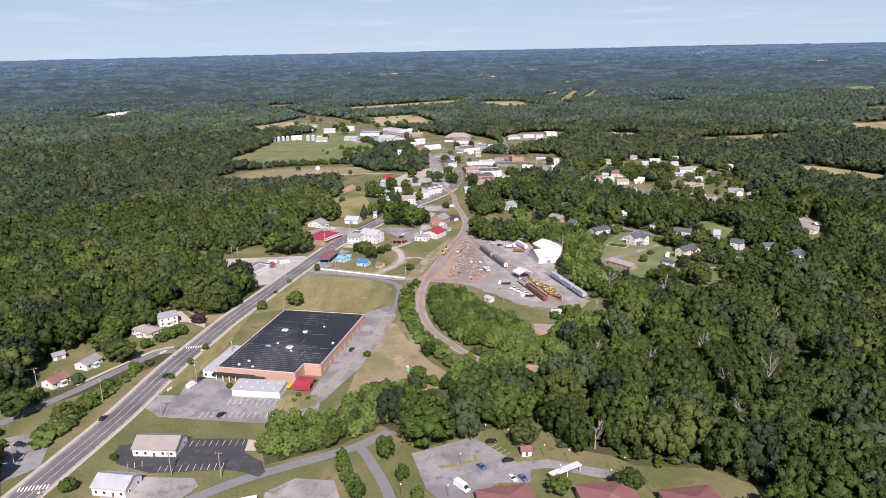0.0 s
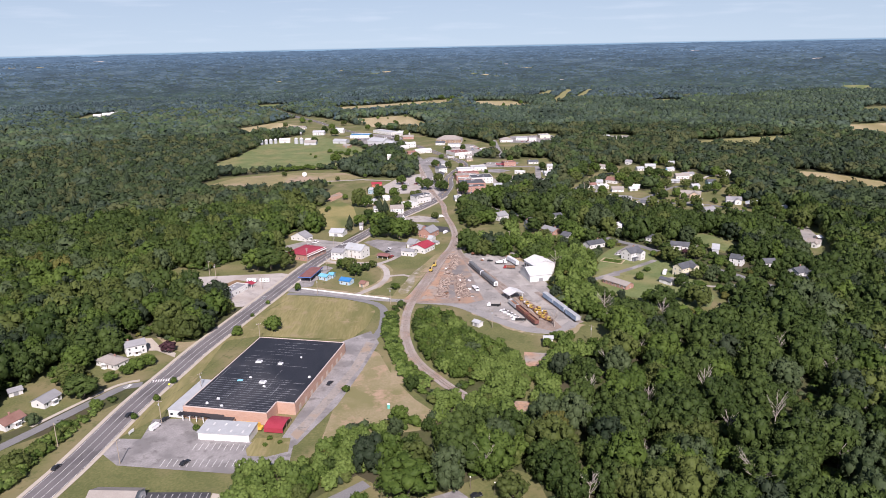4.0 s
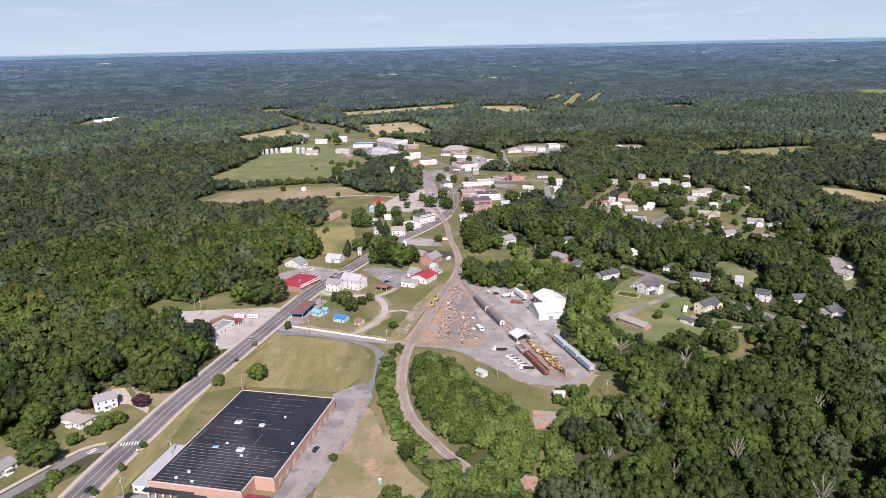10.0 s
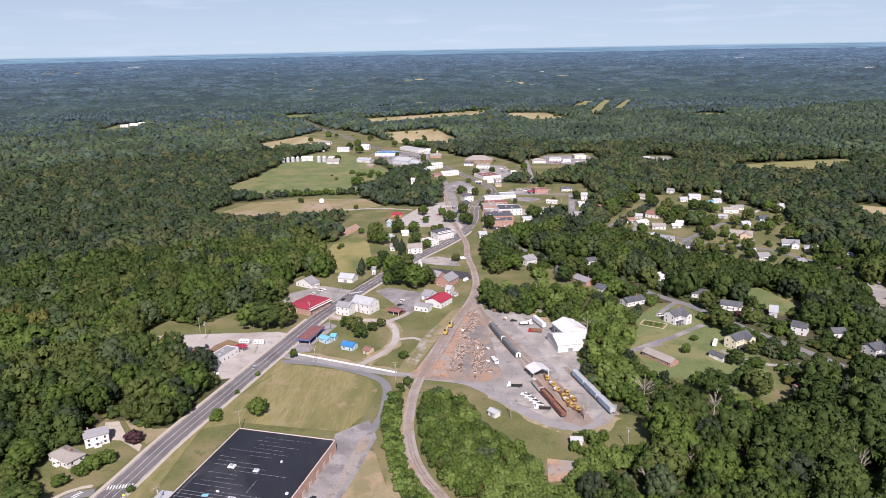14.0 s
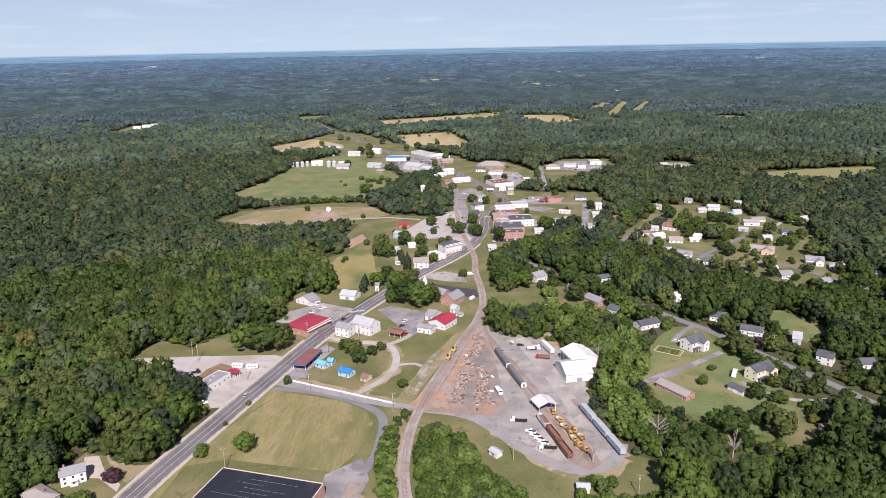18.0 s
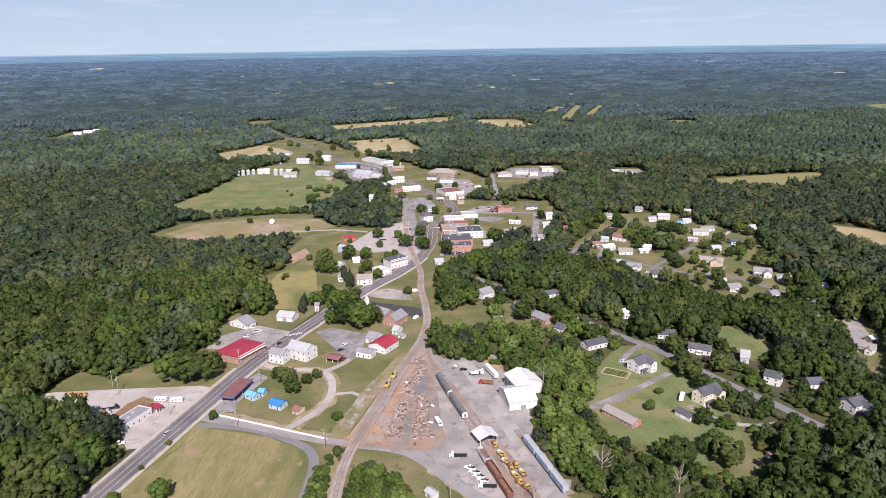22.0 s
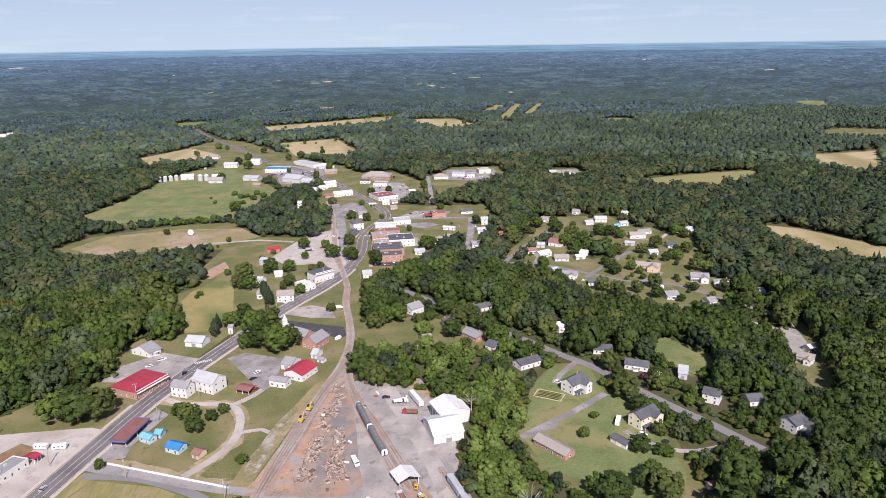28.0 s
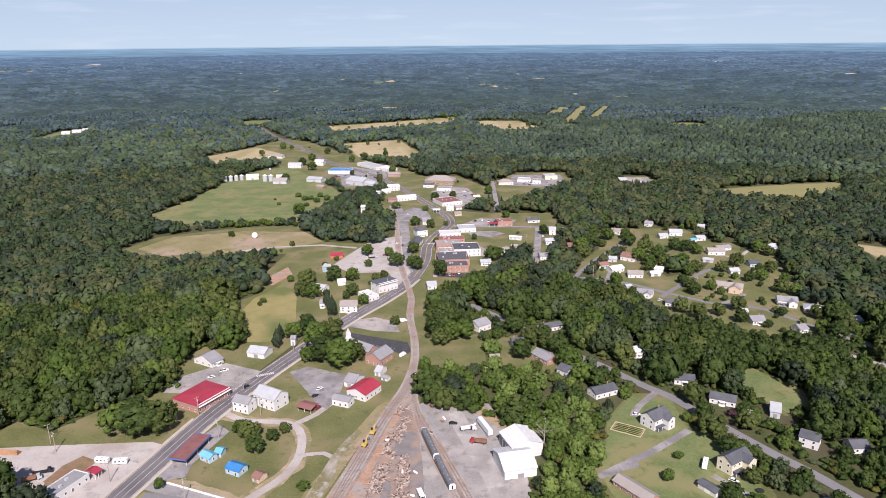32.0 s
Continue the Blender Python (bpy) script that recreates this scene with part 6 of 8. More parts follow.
bowl = part("bowl", Shape().add(pts, fc), TRIM, dish)
sol = bowl.modifiers.new("thickness", "SOLIDIFY")
sol.thickness = 0.12

# ---- vehicles ----
RUBBER = mat("tyre_rubber", (0.02, 0.02, 0.02), (0.035, 0.035, 0.035), rough=0.9, bump=0)
CARGLASS = mat("dark_car_glass", (0.02, 0.022, 0.026), (0.03, 0.034, 0.038), rough=0.08, bump=0, spec=0.6)


def gloss(name, a):
    return mat(name, a, tuple(min(1, v * 1.15 + 0.01) for v in a), rough=0.3, bump=0, spec=0.5, scale=1, fine=4)


PAINTS = {"black": gloss("black_car_paint", (0.015, 0.016, 0.02)), "white": gloss("white_car_paint", (0.72, 0.72, 0.72)), "blue": gloss("blue_car_paint", (0.06, 0.12, 0.25)), "red": gloss("red_car_paint", (0.3, 0.03, 0.03)),
          "silver": gloss("silver_car_paint", (0.4, 0.41, 0.42)), "yellow": gloss("yellow_machine_paint", (0.5, 0.35, 0.07)), "school": gloss("school_bus_yellow", (0.65, 0.38, 0.06))}
RUST = mat("rusty_steel", (0.16, 0.075, 0.045), (0.3, 0.16, 0.1), rough=0.85, scale=0.5, fine=4, bump=0.3)
LIGHT = gloss("lamp_glass", (0.7, 0.7, 0.65))
SIZES = {"car": (4.6, 1.8, 0.85, 1.45), "suv": (4.9, 1.95, 1.0, 1.8), "van": (5.8, 2.05, 1.1, 2.3), "pickup": (5.6, 2.0, 1.05, 1.85), "minibus": (7.0, 2.3, 1.2, 2.8)}


def wheel_mesh(r, w):
    return shared(("wheel", r, w), lambda: Shape().rod((0, -w / 2, 0), (0, w / 2, 0), r, n=12).mesh("wheel", RUBBER))


def hub_mesh(r, w):
    return shared(("hub", r, w), lambda: Shape().rod((0, -w / 2 - 0.02, 0), (0, w / 2 + 0.02, 0), r * 0.55, n=8).mesh("rim", PAINTS["silver"]))


def wheels(parent, places, r, w):
    for x, y in places:
        k = part("wheel", wheel_mesh(r, w), None, parent)
        k.location = (x, y, r)
        part("rim", hub_mesh(r, w), None, k)


def vehicle(x, y, turn, kind="car", paint="black", where="parked on the asphalt"):
    """A road vehicle whose nose points to +x before the turn."""
    L, W, belt, top = SIZES[kind]
    z = 0.28
    c = thing("car" if kind != "pickup" else "pickup_truck", x, y, z, turn, f"{paint} {kind.replace('suv', 'sport utility car')} {where}", "car" if kind != "pickup" else "truck")
    p = PAINTS[paint]
    a, w = L / 2, W / 2
    low = [(-a, 0.35), (a, 0.35), (a, belt * 0.78), (a - 0.25, belt * 0.92), (a * 0.4, belt), (-a + 0.1, belt), (-a, belt * 0.8)]
    part("body", Shape().section(low, -w, w), p, c)
    if kind == "pickup":
        f0, f1, f2, f3 = a * 0.38, a * 0.16, -a * 0.2, -a * 0.26
    elif kind in ("van", "minibus"):
        f0, f1, f2, f3 = a * 0.8, a * 0.55, -a + 0.1, -a + 0.05
    else:
        f0, f1, f2, f3 = a * 0.42, a * 0.12, -a * 0.62, -a * 0.9
    part("glasshouse", Shape().section([(f3, belt), (f0, belt), (f1, top - 0.08), (f2, top - 0.08)], -w * 0.9, w * 0.9), CARGLASS if kind not in ("van", "minibus") else p, c)
    part("roof", Shape().section([(f2 - 0.05, top - 0.08), (f1 + 0.05, top - 0.08), (f1 - 0.05, top), (f2 + 0.05, top)], -w * 0.88, w * 0.88), p, c)
    if kind in ("van", "minibus"):
        part("windscreen", Shape().add([(f0 + 0.01, -w * 0.8, belt + 0.1), (f0 + 0.01, w * 0.8, belt + 0.1), (f1 + 0.06, w * 0.75, top - 0.2), (f1 + 0.06, -w * 0.75, top - 0.2)], [(0, 1, 2, 3)]), CARGLASS, c)
    if kind == "pickup":
        part("cargo_bed", Shape().box(-a * 0.63, 0, belt - 0.1, a * 0.68, W * 0.82, 0.14), RUBBER, c, "dark cargo bed")
    wheels(c, [(a * 0.62, w - 0.1), (a * 0.62, -w + 0.1), (-a * 0.6, w - 0.1), (-a * 0.6, -w + 0.1)], 0.36, 0.24)
    for s in (-1, 1):
        part("headlight", Shape().box(a, s * w * 0.7, belt * 0.6, 0.06, 0.35, 0.16), LIGHT, c)
    return c


for x, y, turn, kind, paint in ((-177, 262, -10, "suv", "black"), (-100, 284, 60, "car", "black"), (-123, 313, 70, "van", "white"), (-121, 320, 65, "car", "black"), (18, 257, 20, "car", "black"), (23.5, 243, 15, "car", "black"),
                                (13, 239, -50, "car", "blue"), (24, 231, -60, "car", "white"), (28, 231, -60, "car", "blue"), (5, 226, -50, "minibus", "white"), (-50, 352, 72, "car", "black"), (-133, 470, 20, "pickup", "white"),
                                (13, 640, 60, "van", "white"), (-34, 593, 50, "car", "white"), (-31, 570, 70, "car", "red"), (-35, 584, 45, "car", "black"), (148, 561, -20, "car", "white"), (178, 499, -40, "car", "white"),
                                (46.5, 445, 160, "pickup", "white"), (48.5, 441.6, 160, "pickup", "white"), (50.5, 438.3, 160, "pickup", "white"), (52.3, 435, 160, "pickup", "white"), (46, 552, 5, "car", "black"), (9.5, 700, 10, "van", "white"),
                                (143, 936, 80, "car", "white"), (143.5, 930, 80, "car", "silver"), (-14, 862, 10, "car", "silver"), (-35, 846, 30, "pickup", "white"), (-4, 905, 85, "car", "black"), (34, 760, 40, "car", "silver"), (29, 585, 20, "pickup", "black"), (82, 1008, 80, "car", "white"), (88, 1006, 80, "suv", "silver"), (-6, 1040, 20, "car", "white"), (4, 1028, 30, "pickup", "white"), (30, 1150, 70, "car", "white"), (36, 1165, 75, "car", "black"), (-92, 1290, 60, "car", "white"), (-104, 1310, 60, "car", "silver"), (-76, 1270, 60, "suv", "black"), (162, 1222, 10, "car", "white"), (186, 1228, 10, "pickup", "white"), (212, 742, 40, "car", "white"), (262, 704, -10, "car", "silver"), (284, 786, 45, "suv", "black"), (196, 830, 60, "car", "white"), (70, 870, 10, "car", "white"), (109, 655, -50, "car", "white"), (187, 596, -20, "car", "black"), (212, 568, -40, "car", "silver")):
    vehicle(x, y, turn, kind, paint, "parked on the lot")
for x, y, turn, paint in ((-152, 283, 80, "black"), (-139.5, 325, 78, "black"), (-105, 592, 245, "black"), (-112, 480, 78, "silver"), (-82, 596, 65, "black")):
    vehicle(x + (3 if x > -110 else 0), y, turn, "car", paint, "on the highway lane")

bus = thing("school_bus", -79.3, 310.2, 0.15, -12, "yellow school bus parked between the factory and annex", "bus")
part("body", Shape().section([(-5.2, 0.6), (4.2, 0.6), (5.4, 0.7), (5.4, 1.5), (4.3, 1.7), (4.0, 3.0), (-5.2, 3.0)], -1.2, 1.2), PAINTS["school"], bus)
part("roof", Shape().box(-0.6, 0, 3.0, 9.0, 2.2, 0.12), PAINTS["school"], bus)
for s in (-1, 1):
    for i in range(8):
        part("side_window", Shape().box(-4.4 + i * 1.0, s * 1.21, 1.9, 0.8, 0.04, 0.7), CARGLASS, bus)
wheels(bus, [(3.4, 1.05), (3.4, -1.05), (-3.2, 1.05), (-3.2, -1.05)], 0.5, 0.3)


rc = random.Random(17)
for zone, n, turn in (((-135, -105, 1262, 1300), 9, -33), ((-84, -60, 1262, 1330), 7, -41), ((-40, -10, 850, 915), 6, 12), ((55, 75, 1095, 1190), 7, 4), ((140, 205, 1212, 1232), 6, 0), ((72, 100, 985, 1005), 5, 8), ((-115, -85, 598, 618), 2, 30), ((36, 62, 806, 814), 4, 96)):
    for i in range(n):
        vehicle(rc.uniform(zone[0], zone[1]), rc.uniform(zone[2], zone[3]), turn + rc.choice((0, 180)), rc.choice(("car", "car", "pickup")), rc.choice(("white", "silver", "black", "red", "blue")), "parked in the town")


def camper(x, y, turn, L=7.0):
    c = thing("camper_trailer", x, y, 0.2, turn, "white travel trailer parked on the ground", "trailer")
    part("body", Shape().section([(-L / 2, 0.6), (L / 2 - 0.3, 0.6), (L / 2, 1.2), (L / 2 - 0.2, 2.7), (-L / 2, 2.8)], -1.2, 1.2), PAINTS["white"], c)
    for i in range(3):
        part("side_window", Shape().box(-L * 0.3 + i * L * 0.28, -1.21, 1.5, 0.9, 0.04, 0.7), CARGLASS, c)
    part("roof_vent", Shape().box(0, 0, 2.78, 0.6, 0.6, 0.18), PAINTS["silver"], c)
    wheels(c, [(-0.4, 1.05), (-0.4, -1.05)], 0.38, 0.25)


camper(-129, 516, -5)
camper(-119.5, 515, 5)
camper(169, 512, 65, 8)


def semi_trailer(x, y, turn):
    c = thing("semi_trailer", x, y, 0.15, turn, "long pale box semi-trailer parked on gravel", "trailer")
    part("box", Shape().box(0, 0, 1.1, 15.5, 2.6, 2.9), mat("pale_trailer_skin", (0.6, 0.62, 0.64), (0.7, 0.72, 0.73), rough=0.5, scale=0.6, fine=4), c)
    part("chassis", Shape().box(0, 0, 0.8, 14.5, 1.0, 0.3), RUBBER, c)
    wheels(c, [(-6, 1.0), (-6, -1.0), (-4.8, 1.0), (-4.8, -1.0)], 0.5, 0.5)
    part("landing_leg", Shape().box(4.5, 0.8, 0, 0.2, 0.2, 0.8).box(4.5, -0.8, 0, 0.2, 0.2, 0.8), STEEL, c)


semi_trailer(63, 546, -70)


def lorry(x, y, turn, cab, load, label):
    c = thing("truck", x, y, 0.15, turn, label, "truck")
    part("cab", Shape().section([(2.2, 0.6), (4.4, 0.6), (4.4, 1.5), (3.8, 1.7), (3.5, 2.6), (2.2, 2.6)], -1.15, 1.15), PAINTS[cab], c)
    part("windscreen", Shape().box(3.75, 0, 1.75, 0.12, 1.9, 0.7), CARGLASS, c)
    part("bed", Shape().box(-1.2, 0, 0.9, 6.4, 2.4, 0.25), RUBBER, c)
    if load == "dump":
        part("load_box", Shape().box(-1.2, 0, 1.15, 6.0, 2.3, 1.2, top=1.06), RUST, c)
    elif load == "boom":
        part("tool_body", Shape().box(-1.4, 0, 1.15, 5.0, 2.3, 0.9), PAINTS[cab], c)
        part("boom", Shape().rod((-2.5, 0, 2.2), (3.5, 0, 3.2), 0.2), PAINTS[cab], c)
        part("bucket", Shape().box(3.6, 0, 2.9, 0.8, 0.8, 0.9), PAINTS[cab], c)
    else:
        part("stake_rack", Shape().box(-4.3, 0, 1.15, 0.15, 2.3, 1.1), RUST, c)
    wheels(c, [(3.2, 1.0), (3.2, -1.0), (-2.6, 1.0), (-2.6, -1.0)], 0.48, 0.35)


lorry(41, 455.5, 178, "white", "flat", "white flatbed truck parked on gravel")
lorry(54, 430, 176, "white", "flat", "white flatbed truck beside the siding")
lorry(54, 546, 8, "white", "boom", "white bucket truck on grey gravel")
lorry(59, 533, 170, "red", "dump", "rusty brown dump truck on gravel")
lorry(31, 488, -72, "white", "boom", "white boom truck by the scrap")
lorry(-156, 501, 30, "silver", "dump", "old rusty truck among weeds")
lorry(-154, 507, 20, "black", "flat", "old dark truck beside the station")
lorry(-30, 862, 20, "silver", "flat", "flatbed truck on the pale lot")


# ---- railway stock ----
def bogies(c, at, w=0.75):
    for x in at:
        b = part("bogie", shared("bogie", lambda: Shape().box(0, 0, 0.35, 2.4, 1.7, 0.35).mesh("bogie", RUBBER)), None, c)
        b.location = (x, 0, 0)
        for dx in (-0.9, 0.9):
            for s in (-1, 1):
                k = part("wheel", shared("railwheel", lambda: Shape().rod((0, -0.07, 0), (0, 0.07, 0), 0.42, n=12).mesh("wheel", STEEL)), None, b)
                k.location = (dx, s * w, 0.42)


def coach(x, y, turn):
    c = thing("railway_coach", x, y, 0.57, turn, "long grey passenger coach with a white rounded end", "railway car", "coaches on the siding")
    side = [(-1.5, 1.0), (1.5, 1.0), (1.5, 3.1), (1.2, 3.7), (0.6, 3.98), (-0.6, 3.98), (-1.2, 3.7), (-1.5, 3.1)]
    s = part("body", Shape().section(side, -12.6, 12.6), mat("grey_coach_paint", (0.11, 0.115, 0.125), (0.18, 0.19, 0.2), rough=0.5, scale=0.4, fine=3) if "grey_coach_paint" not in bpy.data.materials else bpy.data.materials["grey_coach_paint"], c)
    s.rotation_euler = (0, 0, radians(90))
    e = part("end_cap", Shape().section([(u * 1.02, 1.0 + (v - 1.0) * 1.01) for u, v in side], 12.6, 12.95).section([(u * 1.02, 1.0 + (v - 1.0) * 1.01) for u, v in side], -12.95, -12.6), PAINTS["white"], c, "white painted coach end")
    e.rotation_euler = (0, 0, radians(90))
    part("end_door", Shape().box(12.96, 0, 1.2, 0.08, 0.8, 2.0), CARGLASS, e).rotation_euler = (0, 0, radians(-90))
    for q in (-1, 1):
        for i in range(11):
            part("side_window", shared("cwin", lambda: Shape().box(0, 0, 2.2, 1.3, 0.05, 0.75).mesh("side_window", CARGLASS)), None, c).location = (-10.5 + i * 2.1, q * 1.51, 0)
    for i in range(6):
        part("roof_vent", shared("cvent", lambda: Shape().box(0, 0, 3.98, 0.9, 0.6, 0.18).mesh("roof_vent", ROOF["grey"])), None, c).location = (-9 + i * 3.6, 0, 0)
    bogies(c, (-9, 9))


coach(34.0, 529, -74)
coach(41.6, 503.5, -73)


def boxcar(x, y, turn, material, label, L=14.0, group="boxcars by the trees"):
    c = thing("boxcar", x, y, 0.57, turn, label, "railway car", group)
    part("body", Shape().box(0, 0, 1.0, L, 2.9, 2.9), material, c)
    part("roof", Shape().add([(-L / 2, -1.5, 3.9), (L / 2, -1.5, 3.9), (L / 2, 0, 4.2), (-L / 2, 0, 4.2), (L / 2, 1.5, 3.9), (-L / 2, 1.5, 3.9)], [(0, 1, 2, 3), (3, 2, 4, 5), (0, 3, 5), (1, 4, 2)]), ROOF["silver"], c)
    for s in (-1, 1):
        part("sliding_door", Shape().box(0, s * 1.47, 1.1, 3.0, 0.08, 2.6), material, c)
        for i in range(9):
            part("side_rib", shared(("brib", material.name), lambda: Shape().box(0, 0, 1.05, 0.12, 0.1, 2.8).mesh("side_rib", material)), None, c).location = (-L / 2 + 0.6 + i * (L - 1.2) / 8, s * 1.48, 0)
    for s in (-1, 1):
        part("end_panel", Shape().box(s * (L / 2 + 0.03), 0, 1.1, 0.06, 2.5, 2.6), ROOF["silver"], c)
    bogies(c, (-L / 2 + 2.4, L / 2 - 2.4))


SLATE = mat("slate_blue_paint", (0.22, 0.3, 0.4), (0.32, 0.4, 0.5), rough=0.6, scale=0.4, fine=3, bump=0.2)
for x, y in ((77.6, 461.5), (82.2, 446.3), (86.8, 431)):
    boxcar(x, y, -73, SLATE, "slate-blue boxcar standing by the trees")


def hopper(x, y, turn, material, label, L=13.0):
    c = thing("hopper_wagon", x, y, 0.57, turn, label, "railway car", "wagons in the yard")
    for s in (-1, 1):
        part("side", Shape().box(0, s * 1.4, 1.0, L, 0.12, 2.2), material, c)
        for i in range(7):
            part("side_rib", shared(("hrib", material.name), lambda: Shape().box(0, 0, 1.0, 0.15, 0.14, 2.2).mesh("side_rib", material)), None, c).location = (-L / 2 + 0.5 + i * (L - 1) / 6, s * 1.5, 0)
        part("end", Shape().box(s * L / 2, 0, 1.0, 0.12, 2.7, 2.2), material, c)
    part("floor", Shape().box(0, 0, 0.95, L, 2.7, 0.3), material, c)
    part("load", Shape().box(0, 0, 1.25, L - 0.4, 2.5, 1.3, top=0.8), RUST, c, "rusty scrap load")
    bogies(c, (-L / 2 + 2, L / 2 - 2))


MAROON = mat("maroon_wagon_paint", (0.13, 0.055, 0.045), (0.22, 0.1, 0.08), rough=0.7, scale=0.5, fine=3, bump=0.2)
hopper(61.8, 427, -72, MAROON, "rust-brown open wagon loaded with scrap")
hopper(57.6, 441, -72, MAROON, "rust-brown open wagon on the siding")
hopper(53.6, 453.5, -73, WALL["grey"], "pale grey open wagon on the siding", 11)


def machine(x, y, turn, k, label):
    """A yellow track machine: frame, cab, engine hood, boom."""
    c = thing("track_machine", x, y, 0.3, turn, label, "machine", "yellow track machines")
    part("frame", Shape().box(0, 0, 0.6, 5.2, 2.0, 0.4), RUST, c)
    part("cab", Shape().box(1.2 - k, 0, 1.0, 1.6, 1.7, 1.7, top=0.9), PAINTS["yellow"], c)
    part("cab_window", Shape().box(1.2 - k, 0, 1.7, 1.64, 1.5, 0.7), CARGLASS, c)
    part("engine_hood", Shape().box(-1.5 + k * 0.6, 0, 1.0, 2.0, 1.5, 1.0), PAINTS["white"] if 0.3 < k < 0.8 else RUST, c)
    part("boom", Shape().rod((0.2, 0, 1.5), (2.6, 0.3, 2.8), 0.16).rod((2.6, 0.3, 2.8), (3.2, 0.3, 1.2), 0.13), RUST if k > 0.5 else PAINTS["yellow"], c)
    for i in (-1, 1):
        for s in (-1, 1):
            part("wheel", wheel_mesh(0.42, 0.3), None, c).location = (i * 1.8, s * 0.85, 0.42 - 0.0)


for i, (x, y) in enumerate(((59.5, 464.5), (62, 456), (63.8, 449.5), (66, 443), (67.4, 437.5), (69, 432), (68.5, 446), (71, 439.5), (71.8, 428))):
    machine(x, y, -72 + (i % 3) * 14 - 8, (i * 0.37) % 1, "yellow railway maintenance machine on the siding")
machine(35, 572, 30, 0.2, "yellow loader parked in the gravel yard")
machine(43, 590, 10, 0.6, "yellow machine at the yard edge")


def excavator(x, y, turn):
    c = thing("excavator", x, y, 0.15, turn, "yellow and orange digger beside the track", "excavator")
    for s in (-1, 1):
        part("crawler", Shape().section([(-1.8, 0.2), (-1.5, 0), (1.5, 0), (1.8, 0.2), (1.8, 0.6), (1.5, 0.8), (-1.5, 0.8), (-1.8, 0.6)], s * 1.0 - 0.3, s * 1.0 + 0.3), RUBBER, c)
    part("upper_body", Shape().box(-0.4, 0, 0.9, 3.0, 2.3, 1.1), PAINTS["yellow"], c)
    part("cab", Shape().box(0.5, 0.6, 1.6, 1.4, 1.0, 1.4), CARGLASS, c)
    part("boom", Shape().rod((0.8, -0.3, 1.6), (3.4, -0.3, 4.0), 0.25).rod((3.4, -0.3, 4.0), (5.0, -0.3, 2.0), 0.2), PAINTS["yellow"], c)
    part("bucket", Shape().box(5.0, -0.3, 1.1, 0.9, 1.0, 0.9, top=0.7), STEEL, c)


excavator(3.2, 542.5, 76)
excavator(0.3, 530.5, 76)

# ---- scrap, barrier, poles, lamps ----
def scrap_heap():
    r, s = random.Random(3), Shape()
    zones = [[(15, 572), (22, 570), (20.5, 545), (17.4, 525), (13.6, 505), (12.2, 488), (11.8, 473), (3, 473), (5, 488), (7.5, 509), (11, 534), (14.4, 557)], [(20, 523), (24, 521), (25, 502), (26.7, 484), (28.3, 473), (18.6, 473), (17, 488), (17, 502)]]
    while len(s.f) < 8200:
        x, y = r.uniform(0, 34), r.uniform(464, 584)
        if not any(inside(np.array([x]), np.array([y]), zone)[0] for zone in zones) or noise.noise(Vector((x * 0.16, y * 0.09, 0))) < -0.12:
            continue
        a = r.random()
        if a < 0.6:
            s.box(x, y, 0.17, r.uniform(0.3, 1.9), r.uniform(0.2, 0.8), r.uniform(0.15, 0.9), r.uniform(0, 180), r.uniform(0.6, 1))
        else:
            w, L = r.uniform(0, 6.3), r.uniform(1, 4)
            s.rod((x, y, 0.3), (x + math.cos(w) * L, y + math.sin(w) * L, r.uniform(0.3, 1.0)), r.uniform(0.08, 0.25), n=5)
    m = mat("mixed_scrap", (0.085, 0.05, 0.04), (0.5, 0.41, 0.35), rough=0.8, scale=0.4, fine=3, island=1.0, spread=1.0)
    return tagged(new("scrap_heap", s.mesh("scrap_heap", m)), "scattered rusty scrap and timber between tracks", "scrap", kind="stuff")


scrap_heap()
r = random.Random(8)
for i in range(20):
    x, y = r.choice(((15, 540), (10, 490), (24, 505), (20, 475), (28, 482), (12, 515), (40, 560), (36, 545), (45, 575), (50, 583)))
    x, y = x + r.uniform(-4, 4), y + r.uniform(-9, 9)
    if i % 2:
        d = thing("storage_tank", x, y, 0.17, r.uniform(0, 180), "pale cylindrical tank lying among scrap", "tank", "tanks among scrap")
        part("shell", Shape().rod((-1.1, 0, 0.55), (1.1, 0, 0.55), 0.55, n=12), PAINTS["white"] if i % 3 else RUST, d)
        part("cradle", Shape().box(0, 0, 0, 1.2, 1.0, 0.15), RUST, d)
    else:
        d = thing("crate", x, y, 0.17, r.uniform(0, 180), "weathered crate on the yard ground", "crate", "crates in the yard")
        part("box", Shape().box(0, 0, 0, 1.8, 1.2, 0.9), RUST if i % 4 else WALL["grey"], d)
        part("lid", Shape().box(0, 0, 0.9, 1.9, 1.3, 0.08), BARK, d)
pile = thing("log_pile", -181, 524, 0.15, -4, "stack of cut brown logs on pale gravel", "logs")
for i in range(5):
    for j in range(4 - i // 2):
        part("log", Shape().rod((-5.5 + (i + j) % 2 * 0.4, j * 0.62 - 1, 0.32 + i * 0.55), (5.5, j * 0.62 - 1, 0.32 + i * 0.55), 0.3, n=8), mat("cut_log", (0.32, 0.17, 0.09), (0.42, 0.26, 0.15), fine=5) if not (i or j) else bpy.data.materials["cut_log"], pile)

wallb = thing("white_barrier", -59, 484, 0, -22, "long low white-painted block barrier beside the lane", "barrier")
blk = Shape().box(0, 0, 0.15, 2.9, 0.5, 0.85, top=0.9).mesh("block", TRIM)
for i in range(23):
    part("block", blk, None, wallb).location = (-33 + i * 3.0, 0.02 * (i % 3) + 1.8, 0)

